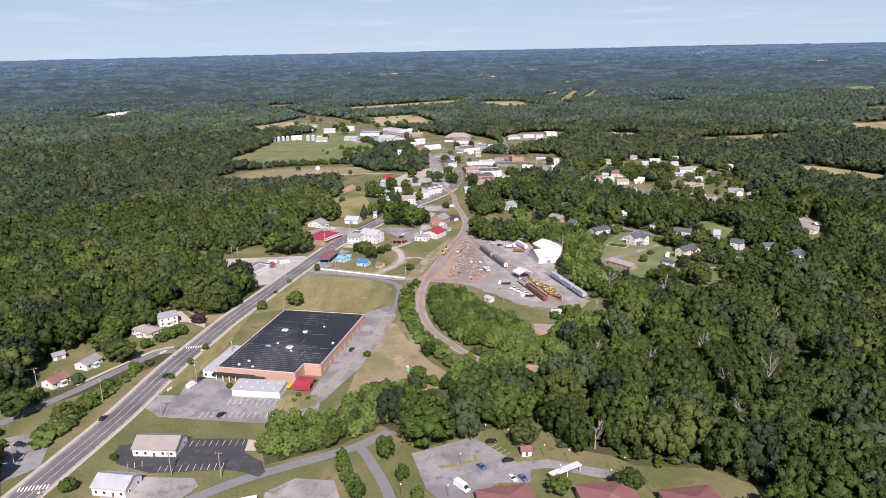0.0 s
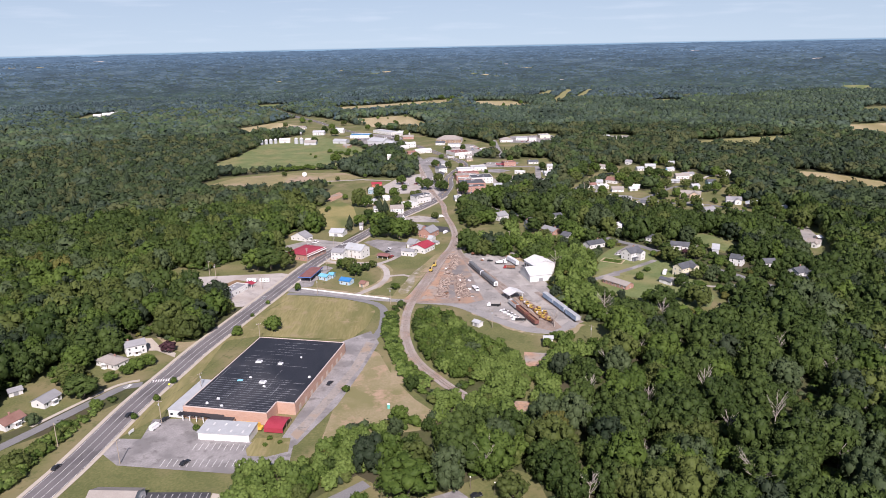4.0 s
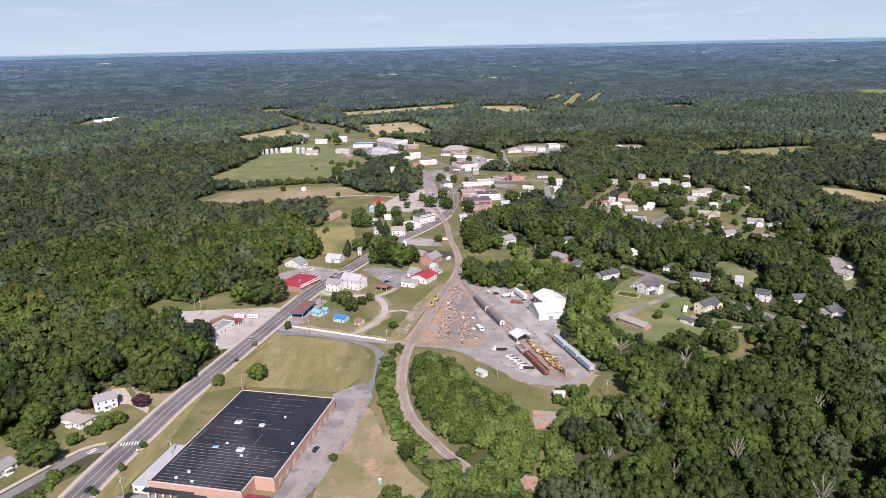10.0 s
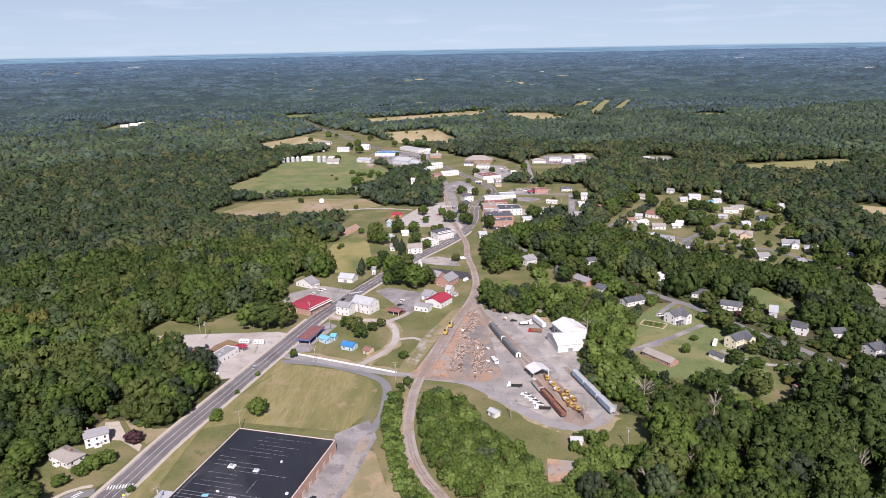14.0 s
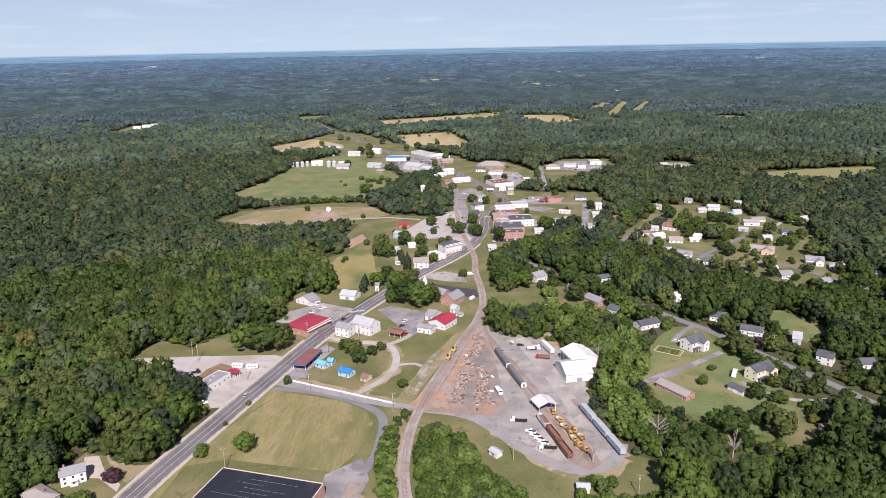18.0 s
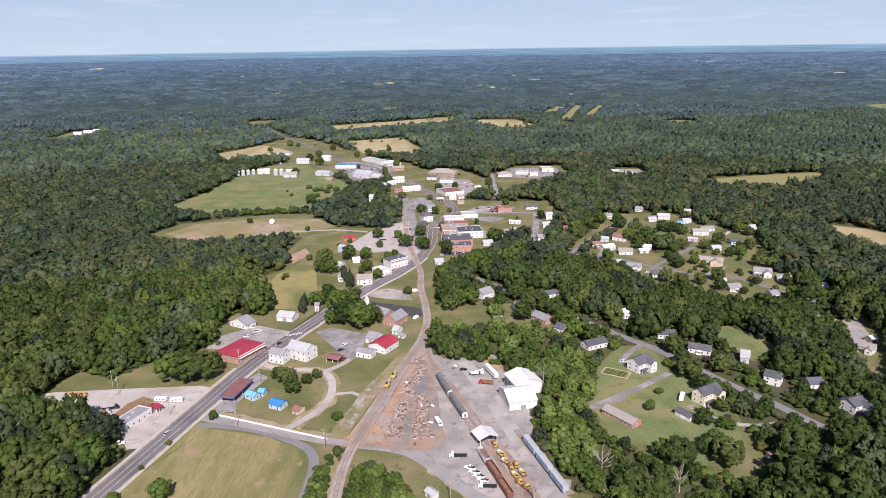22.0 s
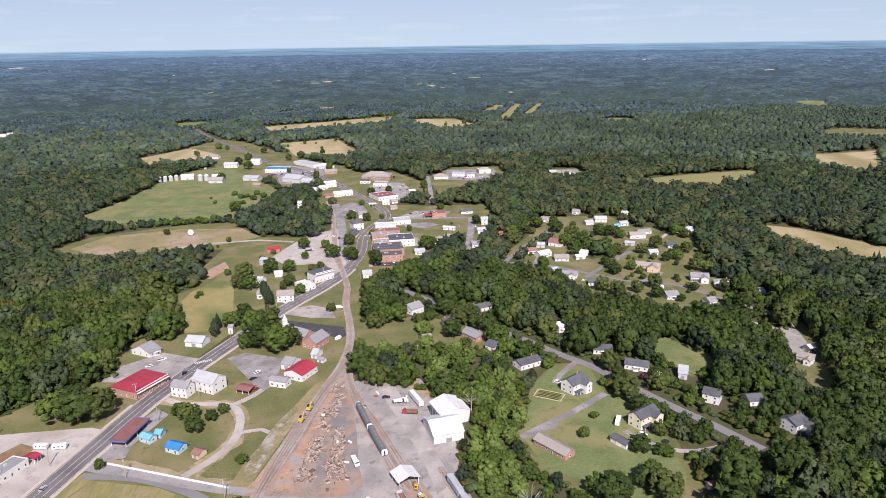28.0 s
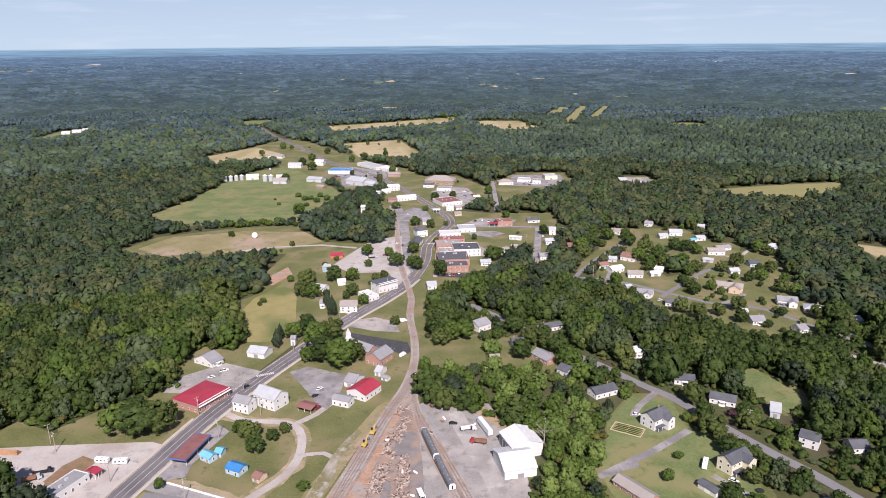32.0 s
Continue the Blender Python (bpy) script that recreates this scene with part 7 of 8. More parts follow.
WOODPOLE = mat("weathered_pole", (0.3, 0.25, 0.2), (0.4, 0.34, 0.28), scale=0.8, fine=5)


def utility_pole(x, y, turn=0, h=11.5, drum=True):
    p = thing("utility_pole", x, y, 0, turn, "weathered wooden utility pole with crossarm", "utility pole", "utility poles")
    part("pole", Shape().rod((0, 0, 0), (0, 0, h), 0.2, 0.13, 8), WOODPOLE, p)
    part("crossarm", Shape().box(0, 0.15, h - 0.8, 2.6, 0.14, 0.16), WOODPOLE, p)
    for i in (-1, 0, 1):
        part("insulator", shared("insul", lambda: Shape().rod((0, 0.15, 0), (0, 0.15, 0.25), 0.07).mesh("insulator", TRIM)), None, p).location = (i * 1.15, 0, h - 0.64)
    if drum:
        part("transformer", Shape().rod((0, -0.45, h - 2.6), (0, -0.45, h - 1.5), 0.32, n=10), ROOF["silver"], p)
    return p


POLES = [(-106, 239), (-86, 236), (-198, 314), (-78, 539), (-61, 646), (-158, 526), (37, 420), (-165, 534), (90, 393), (-62, 563), (-134, 449), (-26, 464), (-97, 563), (-80, 593), (-77, 486), (204, 547), (-127, 285), (-112, 345), (-122, 318), (-98, 408), (-37, 696), (-8, 770), (-160, 300), (-170, 246), (-118, 500), (66, 600), (122, 905), (60, 840), (170, 800), (250, 770)]
for k, (x, y) in enumerate(POLES):
    utility_pole(x, y, k * 37 % 90 - 45, drum=k % 3 != 1)
WIRE = mat("dark_cable", (0.03, 0.03, 0.03), (0.05, 0.05, 0.05), bump=0)


def cable(a, b, h=10.9):
    s, n = Shape(), 8
    pts = [(a[0] + (b[0] - a[0]) * i / n, a[1] + (b[1] - a[1]) * i / n, h - 1.2 * (1 - (2 * i / n - 1) ** 2)) for i in range(n + 1)]
    k = math.hypot(b[0] - a[0], b[1] - a[1])
    sx, sy = -(b[1] - a[1]) / k * 0.035, (b[0] - a[0]) / k * 0.035
    rings = [(x + u * sx, y + u * sy, z + w * 0.035) for x, y, z in pts for u, w in ((1, 0), (0, 1), (-1, 0), (0, -1))]
    s.add(rings, [(4 * i + j, 4 * i + (j + 1) % 4, 4 * i + 4 + (j + 1) % 4, 4 * i + 4 + j) for i in range(n) for j in range(4)])
    tagged(new("cable", s.mesh("cable", WIRE)), "dark overhead cable strung between poles", "cable", "overhead cables")


for a, b in (((-127, 285), (-122, 318)), ((-122, 318), (-112, 345)), ((-112, 345), (-98, 408)), ((-106, 239), (-86, 236)), ((-97, 563), (-80, 593)), ((-78, 539), (-62, 563)), ((-80, 593), (-61, 646)), ((-61, 646), (-37, 696)), ((-37, 696), (-8, 770))):
    cable(a, b)


def lamp_post(x, y, h=5.0):
    p = thing("lamp_post", x, y, 0.1, 0, "slim dark lamp post with a white globe", "lamp post", "lamp posts")
    part("mast", Shape().rod((0, 0, 0), (0, 0, h), 0.09, 0.06), STEEL, p)
    v, f = ball(2)
    part("globe", Shape().add([tuple(q * 0.32 + np.array((0, 0, h + 0.25))) for q in v], [tuple(q) for q in f]), TRIM, p)


for x, y in ((-17, 222), (0, 221), (5, 241), (25, 258), (47, 242), (60, 228), (42, 232), (38, 246), (16, 262), (67, 236)):
    lamp_post(x, y)
sign = thing("roadside_sign", -132, 309, 0, 70, "low white sign board on two posts", "sign")
part("board", Shape().box(0, 0, 0.6, 3.2, 0.15, 1.4), TRIM, sign)
for i in (-1, 1):
    part("post", Shape().box(i * 1.4, 0, 0, 0.14, 0.14, 0.6), TRIM, sign)
port = thing("portable_toilet", -19, 326, 0.12, 10, "green and white portable toilet on bare soil", "toilet")
part("cabin", Shape().box(0, 0, 0, 1.2, 1.2, 2.1), mat("teal_plastic", (0.1, 0.42, 0.36), (0.16, 0.5, 0.43), rough=0.5), port)
part("roof", Shape().box(0, 0, 2.1, 1.3, 1.3, 0.18, top=0.8), TRIM, port)
for x, y in ((-139, 352), (-158, 226)):
    s = thing("crossing_sign", x - 0.5 + 9, y, 0, 20, "bright yellow-green pedestrian crossing sign on a post", "sign")
    part("post", Shape().rod((0, 0, 0), (0, 0, 2.4), 0.06), STEEL, s)
    part("board", Shape().box(0, -0.08, 1.9, 0.9, 0.05, 0.9), mat("lime_sign", (0.6, 0.75, 0.05), (0.66, 0.8, 0.1)), s)
bed = thing("garden_plot", 139.5, 546, 0.1, -30, "fenced vegetable garden with timber edging", "garden")
part("soil", Shape().box(0, 0, 0, 16, 9, 0.1), TAN, bed)
for px, py, sx, sy in ((0, -4.6, 16.4, 0.3), (0, 4.6, 16.4, 0.3), (-8.1, 0, 0.3, 9), (8.1, 0, 0.3, 9), (0, 0, 0.2, 9)):
    part("edging_board", Shape().box(px, py, 0, sx, sy, 0.35), WALL["tan"], bed)
for i in range(5):
    part("vegetable_bed", Shape().box(0, -3.4 + i * 1.7, 0.1, 14.5, 0.6, 0.4, top=0.8), FOLIAGE2, bed)
pool = thing("swimming_pool", 331, 673, 0.14, 15, "round-edged bright blue garden pool", "pool")
part("water", Shape().box(0, 0, 0.0, 10, 5, 0.25), mat("pool_blue", (0.05, 0.2, 0.42), (0.08, 0.26, 0.5), rough=0.15, bump=0.1), pool)
part("rim", Shape().box(0, -2.6, 0, 10.4, 0.3, 0.4).box(0, 2.6, 0, 10.4, 0.3, 0.4).box(-5.1, 0, 0, 0.3, 5, 0.4).box(5.1, 0, 0, 0.3, 5, 0.4), CONCRETE, pool)
tram = thing("trampoline", 187, 491, 0.12, 0, "round black trampoline on the lawn", "trampoline")
part("mat", Shape().rod((0, 0, 0.8), (0, 0, 0.86), 1.9, n=20), RUBBER, tram)
for i in range(6):
    part("leg", Shape().rod((1.8 * math.cos(i * 1.05), 1.8 * math.sin(i * 1.05), 0), (1.85 * math.cos(i * 1.05), 1.85 * math.sin(i * 1.05), 0.8), 0.05), STEEL, tram)

# ---- single trees ----
def trunk_shape(rg, h, r, low=0.45):
    """A tapered trunk with a few limbs."""
    s = Shape()
    s.rod((0, 0, -0.2), (0.1, 0, h * low), r, r * 0.7, 7)
    for i in range(5):
        w = i * 1.26 + rg.uniform(0, 0.8)
        s.rod((0.1, 0, h * low * rg.uniform(0.75, 1)), (math.cos(w) * h * 0.2, math.sin(w) * h * 0.2, h * rg.uniform(0.6, 0.8)), r * 0.45, r * 0.12, 5)
    return s


def tree_kind(name, label, form, material, low, kind="broad", category="tree"):
    """One tree, 1 m high and 1 m across its crown, to be copied at other sizes."""
    t = thing(name, 0, 0, 0, 0, label, category)
    part("trunk", trunk_shape(random.Random(len(label)), 1.0, 0.03, 0.4), BARK, t)
    v, f = form
    part("crown", big_mesh("crown", v * np.array([1, 1, 1 - low]) + np.array([0, 0, low]), f, material), None, t)
    return t


def sow(first, places):
    for k, (x, y, h, w) in enumerate(places):
        m = pose(x, y, 0.05, 0, 0, (x * 37 + y * 11) % 360) @ Matrix.Diagonal((w * 1.08, w * (0.98 + 0.2 * ((x * 7 + y) % 1)), h, 1))
        c = copy_thing(first, Matrix.Identity(4))
        c.matrix_basis = m
        FOOTPRINTS.append((x, y, w * 0.35))


rt = np.random.default_rng(21)
OAKS = [tree_kind("tree", "leafy broad-crowned shade tree in full summer leaf", crown(rt, 26, low=0.7, sprays=24), m, 0.08) for m in (FOLIAGE, FOLIAGE2, OLIVE)]
PINES = [tree_kind("pine_tree", "tall dark pointed evergreen tree", crown(rt, 24, "cone", 0.9, 20), PINE, 0.06, "cone")]
CYPRESS = [tree_kind("cypress_tree", "dense egg-shaped clipped evergreen tree", crown(rt, 26, low=0.7, sprays=24), FOLIAGE2, 0.03)]
BUSHES = [tree_kind("bush", "rounded leafy green bush", crown(rt, 18, low=0.7, sprays=20), FOLIAGE2, 0.0, category="bush")]
REDS = [tree_kind("plum_tree", "small round purple-leaved tree", crown(rt, 18, low=0.7, sprays=20), mat("purple_foliage", (0.03, 0.012, 0.018), (0.07, 0.03, 0.035), fine=1.2, bump=0.5, island=0.25, spread=0.5), 0.05)]
LISTS = [
    [(-122, 541, 16, 17), (-132, 543, 15, 15), (-112, 546, 15, 15), (-126, 552, 14, 14), (-27, 625, 16, 16), (-19, 632, 13, 12), (-38, 632, 15, 15), (-48, 659, 14, 14), (-38, 669, 13, 12), (-58, 679, 12, 11), (-49, 632, 9, 8), (-78, 784, 12, 12), (-57, 794, 12, 11), (-41, 796, 10, 9), (-19, 788, 8, 7), (-5, 836, 11, 11), (-67, 752, 11, 10), (-77, 756, 11, 10), (-40, 749, 6, 5), (-24, 736, 8, 7), (8, 879, 10, 10), (14, 825, 11, 9), (9, 835, 9, 8)],
    [(5, 987, 9, 9), (30, 916, 5, 5), (31, 838, 5, 5), (84, 852, 12, 12), (91, 859, 10, 9), (40, 986, 5, 5), (145, 947, 9, 8), (70, 926, 6, 4), (-61, 537, 9, 9), (-55, 525, 8, 8), (-67, 543, 7, 7), (-44, 544, 5, 5), (-49, 537, 5, 6), (-24, 493, 4, 5), (31, 256, 8, 9), (65, 223, 7, 8), (40, 222, 6, 7), (-168, 283, 7, 9), (-192, 286, 12, 12), (-185, 360, 10, 12)],
    [(-170, 344, 10, 12), (-187, 375, 12, 12), (170, 446, 12, 12), (146, 446, 12, 13), (141, 453, 8, 9), (182, 538, 11, 12), (184, 522, 8, 9), (188, 517, 8, 8), (203, 546, 9, 9), (183, 555, 9, 9), (158, 519, 3, 4), (187, 498, 7, 7), (171, 484, 8, 8), (182, 481, 4, 8), (183, 574, 12, 9), (133, 592, 11, 10), (124, 599, 12, 11), (100, 658, 12, 12), (90, 678, 11, 11), (77, 668, 6, 6), (70, 663, 6, 5), (109, 667, 9, 9)],
    [(116, 644, 11, 11), (120, 622, 12, 13), (156, 630, 12, 12), (172, 667, 13, 13), (46, 668, 11, 11), (38, 658, 10, 10), (34, 678, 11, 11), (54, 668, 12, 12), (4, 694, 6, 6), (-204, 1266, 9, 10), (-138, 1045, 12, 12), (-23, 1072, 8, 9), (25, 1120, 9, 10), (-180, 1355, 12, 12), (-59, 1238, 13, 8)],
]
for k, places in enumerate(LISTS):
    for j in range(3):
        sow(OAKS[j], [(x, y, h * 1.15, w * 1.2) for x, y, h, w in places[j::3]])
for j in range(3):
    sow(OAKS[j], [(-200, 384, 14, 14), (-186, 376, 13, 12), (-183, 358, 12, 12), (-190, 391, 15, 15), (-198, 422, 17, 16), (-207, 411, 16, 14), (-186, 432, 18, 17), (-178, 424, 16, 13), (-158, 432, 17, 16), (-150, 441, 16, 15), (-143, 430, 14, 12), (-148, 452, 17, 15), (-160, 450, 18, 16), (-172, 446, 18, 17), (-140, 446, 13, 11), (-133, 424, 11, 10)][j::3])
sow(BUSHES[0], [(-160, 1146, 6, 8), (-147, 1125, 6, 9), (-140, 1130, 5, 8), (-129, 1113, 6, 9), (-138, 1089, 5, 7), (-187, 1126, 3, 4), (-175, 1097, 4, 5), (-130, 1145, 6, 8), (-118, 1125, 7, 9), (-212, 984, 6, 9), (-204, 988, 7, 10), (-194, 983, 6, 9), (-186, 987, 7, 10), (-178, 992, 6, 9), (-170, 997, 7, 9), (-162, 992, 6, 9), (-154, 1003, 7, 10), (-146, 996, 5, 8)])
SUBURB = [(225, 901, 13), (222, 848, 13), (235, 875, 14), (238, 846, 14), (228, 832, 11), (239, 826, 11), (266, 884, 12), (258, 833, 12), (264, 814, 11), (243, 783, 8), (255, 803, 8), (288, 815, 10), (302, 788, 9), (313, 791, 10), (330, 812, 11), (194, 928, 14), (174, 883, 14), (172, 862, 13), (185, 898, 14), (214, 982, 13), (309, 963, 12),
          (282, 778, 4), (249, 740, 4), (256, 748, 4), (263, 741, 5), (248, 762, 4), (239, 762, 4), (290, 736, 5), (292, 715, 5), (167, 741, 13), (160, 758, 13), (186, 721, 10), (178, 749, 12), (294, 708, 7), (302, 692, 5), (322, 674, 14), (312, 665, 12), (324, 752, 10), (316, 760, 11)]
for j in range(3):
    sow(OAKS[j], [(x, y, h, h * 1.02) for x, y, h in SUBURB[j::3]])
sow(OAKS[1], [(-8.3, 259, 15, 19), (24, 268, 12, 11)])
sow(PINES[0], [(-74, 655, 14, 8), (-75, 669, 12, 7), (-45, 712, 17, 9), (-52, 730, 15, 8)])
sow(CYPRESS[0], [(-92, 494, 6, 4), (65, 391, 5, 5), (68, 388, 4, 4), (-24.5, 247, 10, 6.5), (-17, 231.7, 7, 4.5), (-39.5, 238, 7, 5.5), (-37.5, 231.5, 7, 5.5), (-35, 226, 7.5, 6), (-32.5, 221, 7, 5.5), (-41, 244, 6.5, 5), (96, 656, 8, 6), (-15, 869, 9, 8)])
sow(BUSHES[0], [(-94, 425, 8.5, 10.5), (-114, 418, 4, 6), (-115, 423, 4, 5.5), (-107, 469, 3, 3), (-112, 447, 2.5, 2.5), (-11, 220, 5, 5), (-141, 230, 5, 6), (-133, 250, 3, 3), (-164, 362, 5, 7), (-156, 375, 6, 9), (-152, 380, 6, 8), (-159, 370, 5, 7), (-159, 334, 4, 6)])
sow(BUSHES[0], [(-136, 322, 3, 3), (-132, 339, 3.5, 3), (-130, 357, 3.5, 3), (-69, 301, 2, 2.5), (-41, 344, 3, 4), (-104, 311, 2.5, 3), (-70, 296, 1.6, 2), (-64, 298, 1.4, 2)])
sow(REDS[0], [(-147, 397, 6, 8), (200, 560, 4, 5)])

# yard trees of the suburb
ry = random.Random(44)
YARDS = [(CLEAR[24], 34), (CLEAR[25], 20), (CLEAR[26], 5), (CLEAR[27], 5), (CLEAR[7], 16), (CLEAR[8], 16), (CLEAR[10], 12), (CLEAR[14], 16), (CLEAR[13], 6), (CLEAR[15], 6)]
for zone, n in YARDS:
    xs, ys, got = [p[0] for p in zone], [p[1] for p in zone], 0
    for _ in range(n * 30):
        if got >= n:
            break
        x, y = ry.uniform(min(xs), max(xs)), ry.uniform(min(ys), max(ys))
        ax, ay = np.array([x]), np.array([y])
        if not inside(ax, ay, zone)[0] or any(near_line(ax, ay, ln, d + 1)[0] for ln, d in NO_TREES) or any(math.hypot(x - fx, y - fy) < fr for fx, fy, fr in FOOTPRINTS):
            continue
        if zone is CLEAR[8] and y < 680:
            continue
        if zone is CLEAR[7] and (x < -205 and 860 < y < 985 or y < 600):
            continue
        h = ry.uniform(3, 7.5) if ry.random() < 0.6 else ry.uniform(8, 14)
        sow(ry.choice(OAKS + BUSHES), [(x, y, h, h * ry.uniform(0.8, 1.05))])
        got += 1
for first in OAKS + PINES + CYPRESS + BUSHES + REDS:
    for o in [*first.children_recursive, first]:
        bpy.data.objects.remove(o)


def dead_tree(x, y, h, w):
    """A bare grey tree: trunk, limbs and twigs."""
    r = random.Random(int(x * 3 + y))
    t = thing("dead_tree", x, y, 0, 0, "bare grey dead tree with branching limbs", "tree", "dead trees")
    part("trunk", Shape().rod((0, 0, 0), (0.2, 0.1, h * 0.62), 0.28, 0.13, 7), DEADWOOD, t)
    for i in range(11):
        a, z0 = i * 2.4 + r.uniform(0, 0.6), h * r.uniform(0.25, 0.6)
        reach = w * r.uniform(0.3, 0.5)
        tip = Vector((math.cos(a) * reach, math.sin(a) * reach, min(h, z0 + h * r.uniform(0.2, 0.45))))
        s = Shape().rod((0.1, 0, z0), tip, 0.11, 0.04, 5)
        for j in range(8):
            b = Vector((0.1, 0, z0)).lerp(tip, 0.3 + 0.09 * j)
            w2 = a + r.uniform(-1.2, 1.2)
            s.rod(b, b + Vector((math.cos(w2) * w * 0.14, math.sin(w2) * w * 0.14, h * r.uniform(0.05, 0.16))), 0.05, 0.02, 4)
        part("limb", s, DEADWOOD, t)


for x, y, h, w in ((22, 268, 17, 9), (59, 251, 15, 8), (120, 250, 19, 16), (68, 301, 14, 8), (90, 295, 14, 8), (-187, 470, 19, 14), (160, 357, 14, 8), (91, 360, 14, 8), (-192, 455, 18, 12), (108, 439, 14, 12), (93, 533, 13, 12), (74, 419, 12, 7), (106, 412, 14, 8), (195, 340, 15, 9), (150, 300, 17, 9), (130, 330, 16, 8), (76, 330, 13, 7), (112, 372, 15, 7), (140, 392, 14, 8), (172, 330, 15, 8), (185, 372, 14, 7), (205, 392, 15, 8), (100, 318, 14, 7), (126, 290, 14, 7), (160, 268, 15, 8), (190, 300, 14, 7), (228, 352, 15, 8), (84, 272, 13, 7), (140, 425, 14, 8)):
    dead_tree(x, y, h, w)
    FOOTPRINTS.append((x, y, 4))

# ---- woods ----
# the cutting of the railway curve, where only low scrub grows
for gap in ([(37, 313), (46, 315), (49, 328), (40, 330)], [(50, 366), (62, 368), (64, 382), (52, 384)]):
    CLEAR.append(gap)
    patch("ground_bare", gap, 0.15, DIRT, "small opening of bare orange clay in the thicket", 1.5)
CLEAR.append([(-30, 446), (-6, 446), (-7, 415), (-3, 385), (4, 368), (12, 352), (10, 345), (3, 342), (-9, 348), (-22, 372), (-29, 410)])
def wooded(x, y):
    free = np.zeros(x.shape, bool)
    for o in CLEAR:
        free |= inside(x, y, o)
    for line, d in NO_TREES + [(ROAD, 13)]:
        free |= near_line(x, y, line, d)
    for fx, fy, r in FOOTPRINTS:
        near = (np.abs(x - fx) < r) & (y < fy + r) & (y > fy - r - 9)
        free |= near & (np.hypot(x - fx, np.minimum(0, y - fy + 6) + np.maximum(0, y - fy)) < r)
    return ~free


def spots_in(rg, r0, r1, cell, half_angle, other=False):
    """Jittered tree places between two distances, ahead (or all but ahead)."""
    n = int(r1 / cell)
    gx, gy = np.meshgrid(np.arange(-n, n + 1) * cell, np.arange(-n, n + 1) * cell)
    gx = gx + (np.arange(gx.shape[0])[:, None] % 2) * cell / 2
    x = (gx + rg.uniform(-0.36, 0.36, gx.shape) * cell).ravel() + 30
    y = (gy + rg.uniform(-0.36, 0.36, gy.shape) * cell).ravel() + 160
    r = np.hypot(x - 30, y - 160)
    ang = np.abs(np.degrees(np.arctan2(x - 20, y - 20)))
    m = (r >= r0) & (r < r1) & ((ang > half_angle) if other else (ang <= half_angle))
    x, y = x[m], y[m]
    m = wooded(x, y)
    x, y = x[m], y[m]
    return np.stack([x, y, rise(x, y)], -1)


THICKET = [
    [(-174, 268), (-171, 289), (-166, 309), (-159, 335), (-155, 336), (-158, 312), (-162, 288), (-164, 266), (-168, 257)],
    [(-40, 270), (-60, 290), (-44, 300), (6, 312), (30, 350), (45, 380), (55, 400), (30, 440), (0, 455), (-30, 465), (-28, 400), (-12, 350), (4, 325), (-20, 300)],
    [(-78, 240), (-30, 262), (-20, 290), (-45, 306), (-80, 282)],
    [(60, 360), (95, 380), (110, 420), (70, 412), (45, 400)],
    [(6, 306), (30, 350), (45, 382), (62, 388), (64, 350), (60, 312), (40, 300)],
]


def behind_open(spots):
    """Which trees stand just this side of open ground, where the wood thins and stays low."""
    hit = np.zeros(len(spots), bool)
    for d in (9, 20, 32, 55, 80):
        k = np.hypot(spots[:, 0] - 30, spots[:, 1] - 100)
        open_there = ~wooded(spots[:, 0] + (spots[:, 0] - 30) / k * d, spots[:, 1] + (spots[:, 1] - 100) / k * d)
        hit |= open_there & ((d < 40) | (k > 1350))
    tall_stand = (spots[:, 0] > -225) & (spots[:, 0] < -132) & (spots[:, 1] > 392) & (spots[:, 1] < 500)
    return hit & ~tall_stand


def in_thicket(spots):
    hit = np.zeros(len(spots), bool)
    for o in THICKET:
        hit |= inside(spots[:, 0], spots[:, 1], o)
    return hit


def stand(rg, spots, weights):
    """A species for every tree: mixed, but in stands of a few dozen metres."""
    x, y = spots[:, 0], spots[:, 1]
    k = 0.22 if len(weights) < 6 else 1.0
    lean = np.stack([np.sin(x * k * 0.021 * (1 + 0.3 * i) + i * 2.1 + 1.7 * np.sin(y * k * 0.013 + i)) * np.cos(y * k * 0.019 * (1 + 0.2 * i) + i * 1.3) for i in range(len(weights))], -1)
    score = np.log(np.array(weights)) + 1.2 * lean + rg.gumbel(size=lean.shape)
    return score.argmax(1)


MIXED = (0.4, 0.2, 0.17, 0.15, 0.008, 0.05)


def woodland(name, label, spots, low, high, wide_of, forms, weights=MIXED, material=SPECIES):
    big = 0.5 + 0.5 * np.sin(spots[:, 0] * 0.031 + 2 * np.sin(spots[:, 1] * 0.017)) * np.cos(spots[:, 1] * 0.027)
    tall = rg.uniform(low, high, len(spots)) * (0.85 + 0.3 * big + (0.3 if forms is not ROUGH else 0.1) * rg.random(len(spots)) ** 4)
    tall = np.where(behind_open(spots), np.minimum(tall, rg.uniform(5, 9.5, len(spots))), tall)
    wide = np.maximum(tall, 6.5) * rg.uniform(*wide_of, len(spots))
    v, f, kinds, luck = scatter(rg, spots - np.array([0, 0, 0.12]) * tall[:, None], tall * 1.12, wide, forms, stand(rg, spots, weights))
    me = big_mesh(name, v, f, material, kinds, luck)
    return tagged(new(name, me), label, "woodland", kind="stuff")


spots = spots_in(rg, 0, 620, 10.2, 41)
spots = spots[spots[:, 1] > 188]
young = in_thicket(spots)
saplings = spots_in(rg, 100, 460, 4.8, 41)
saplings = saplings[in_thicket(saplings) & ~inside(saplings[:, 0], saplings[:, 1], THICKET[0])]
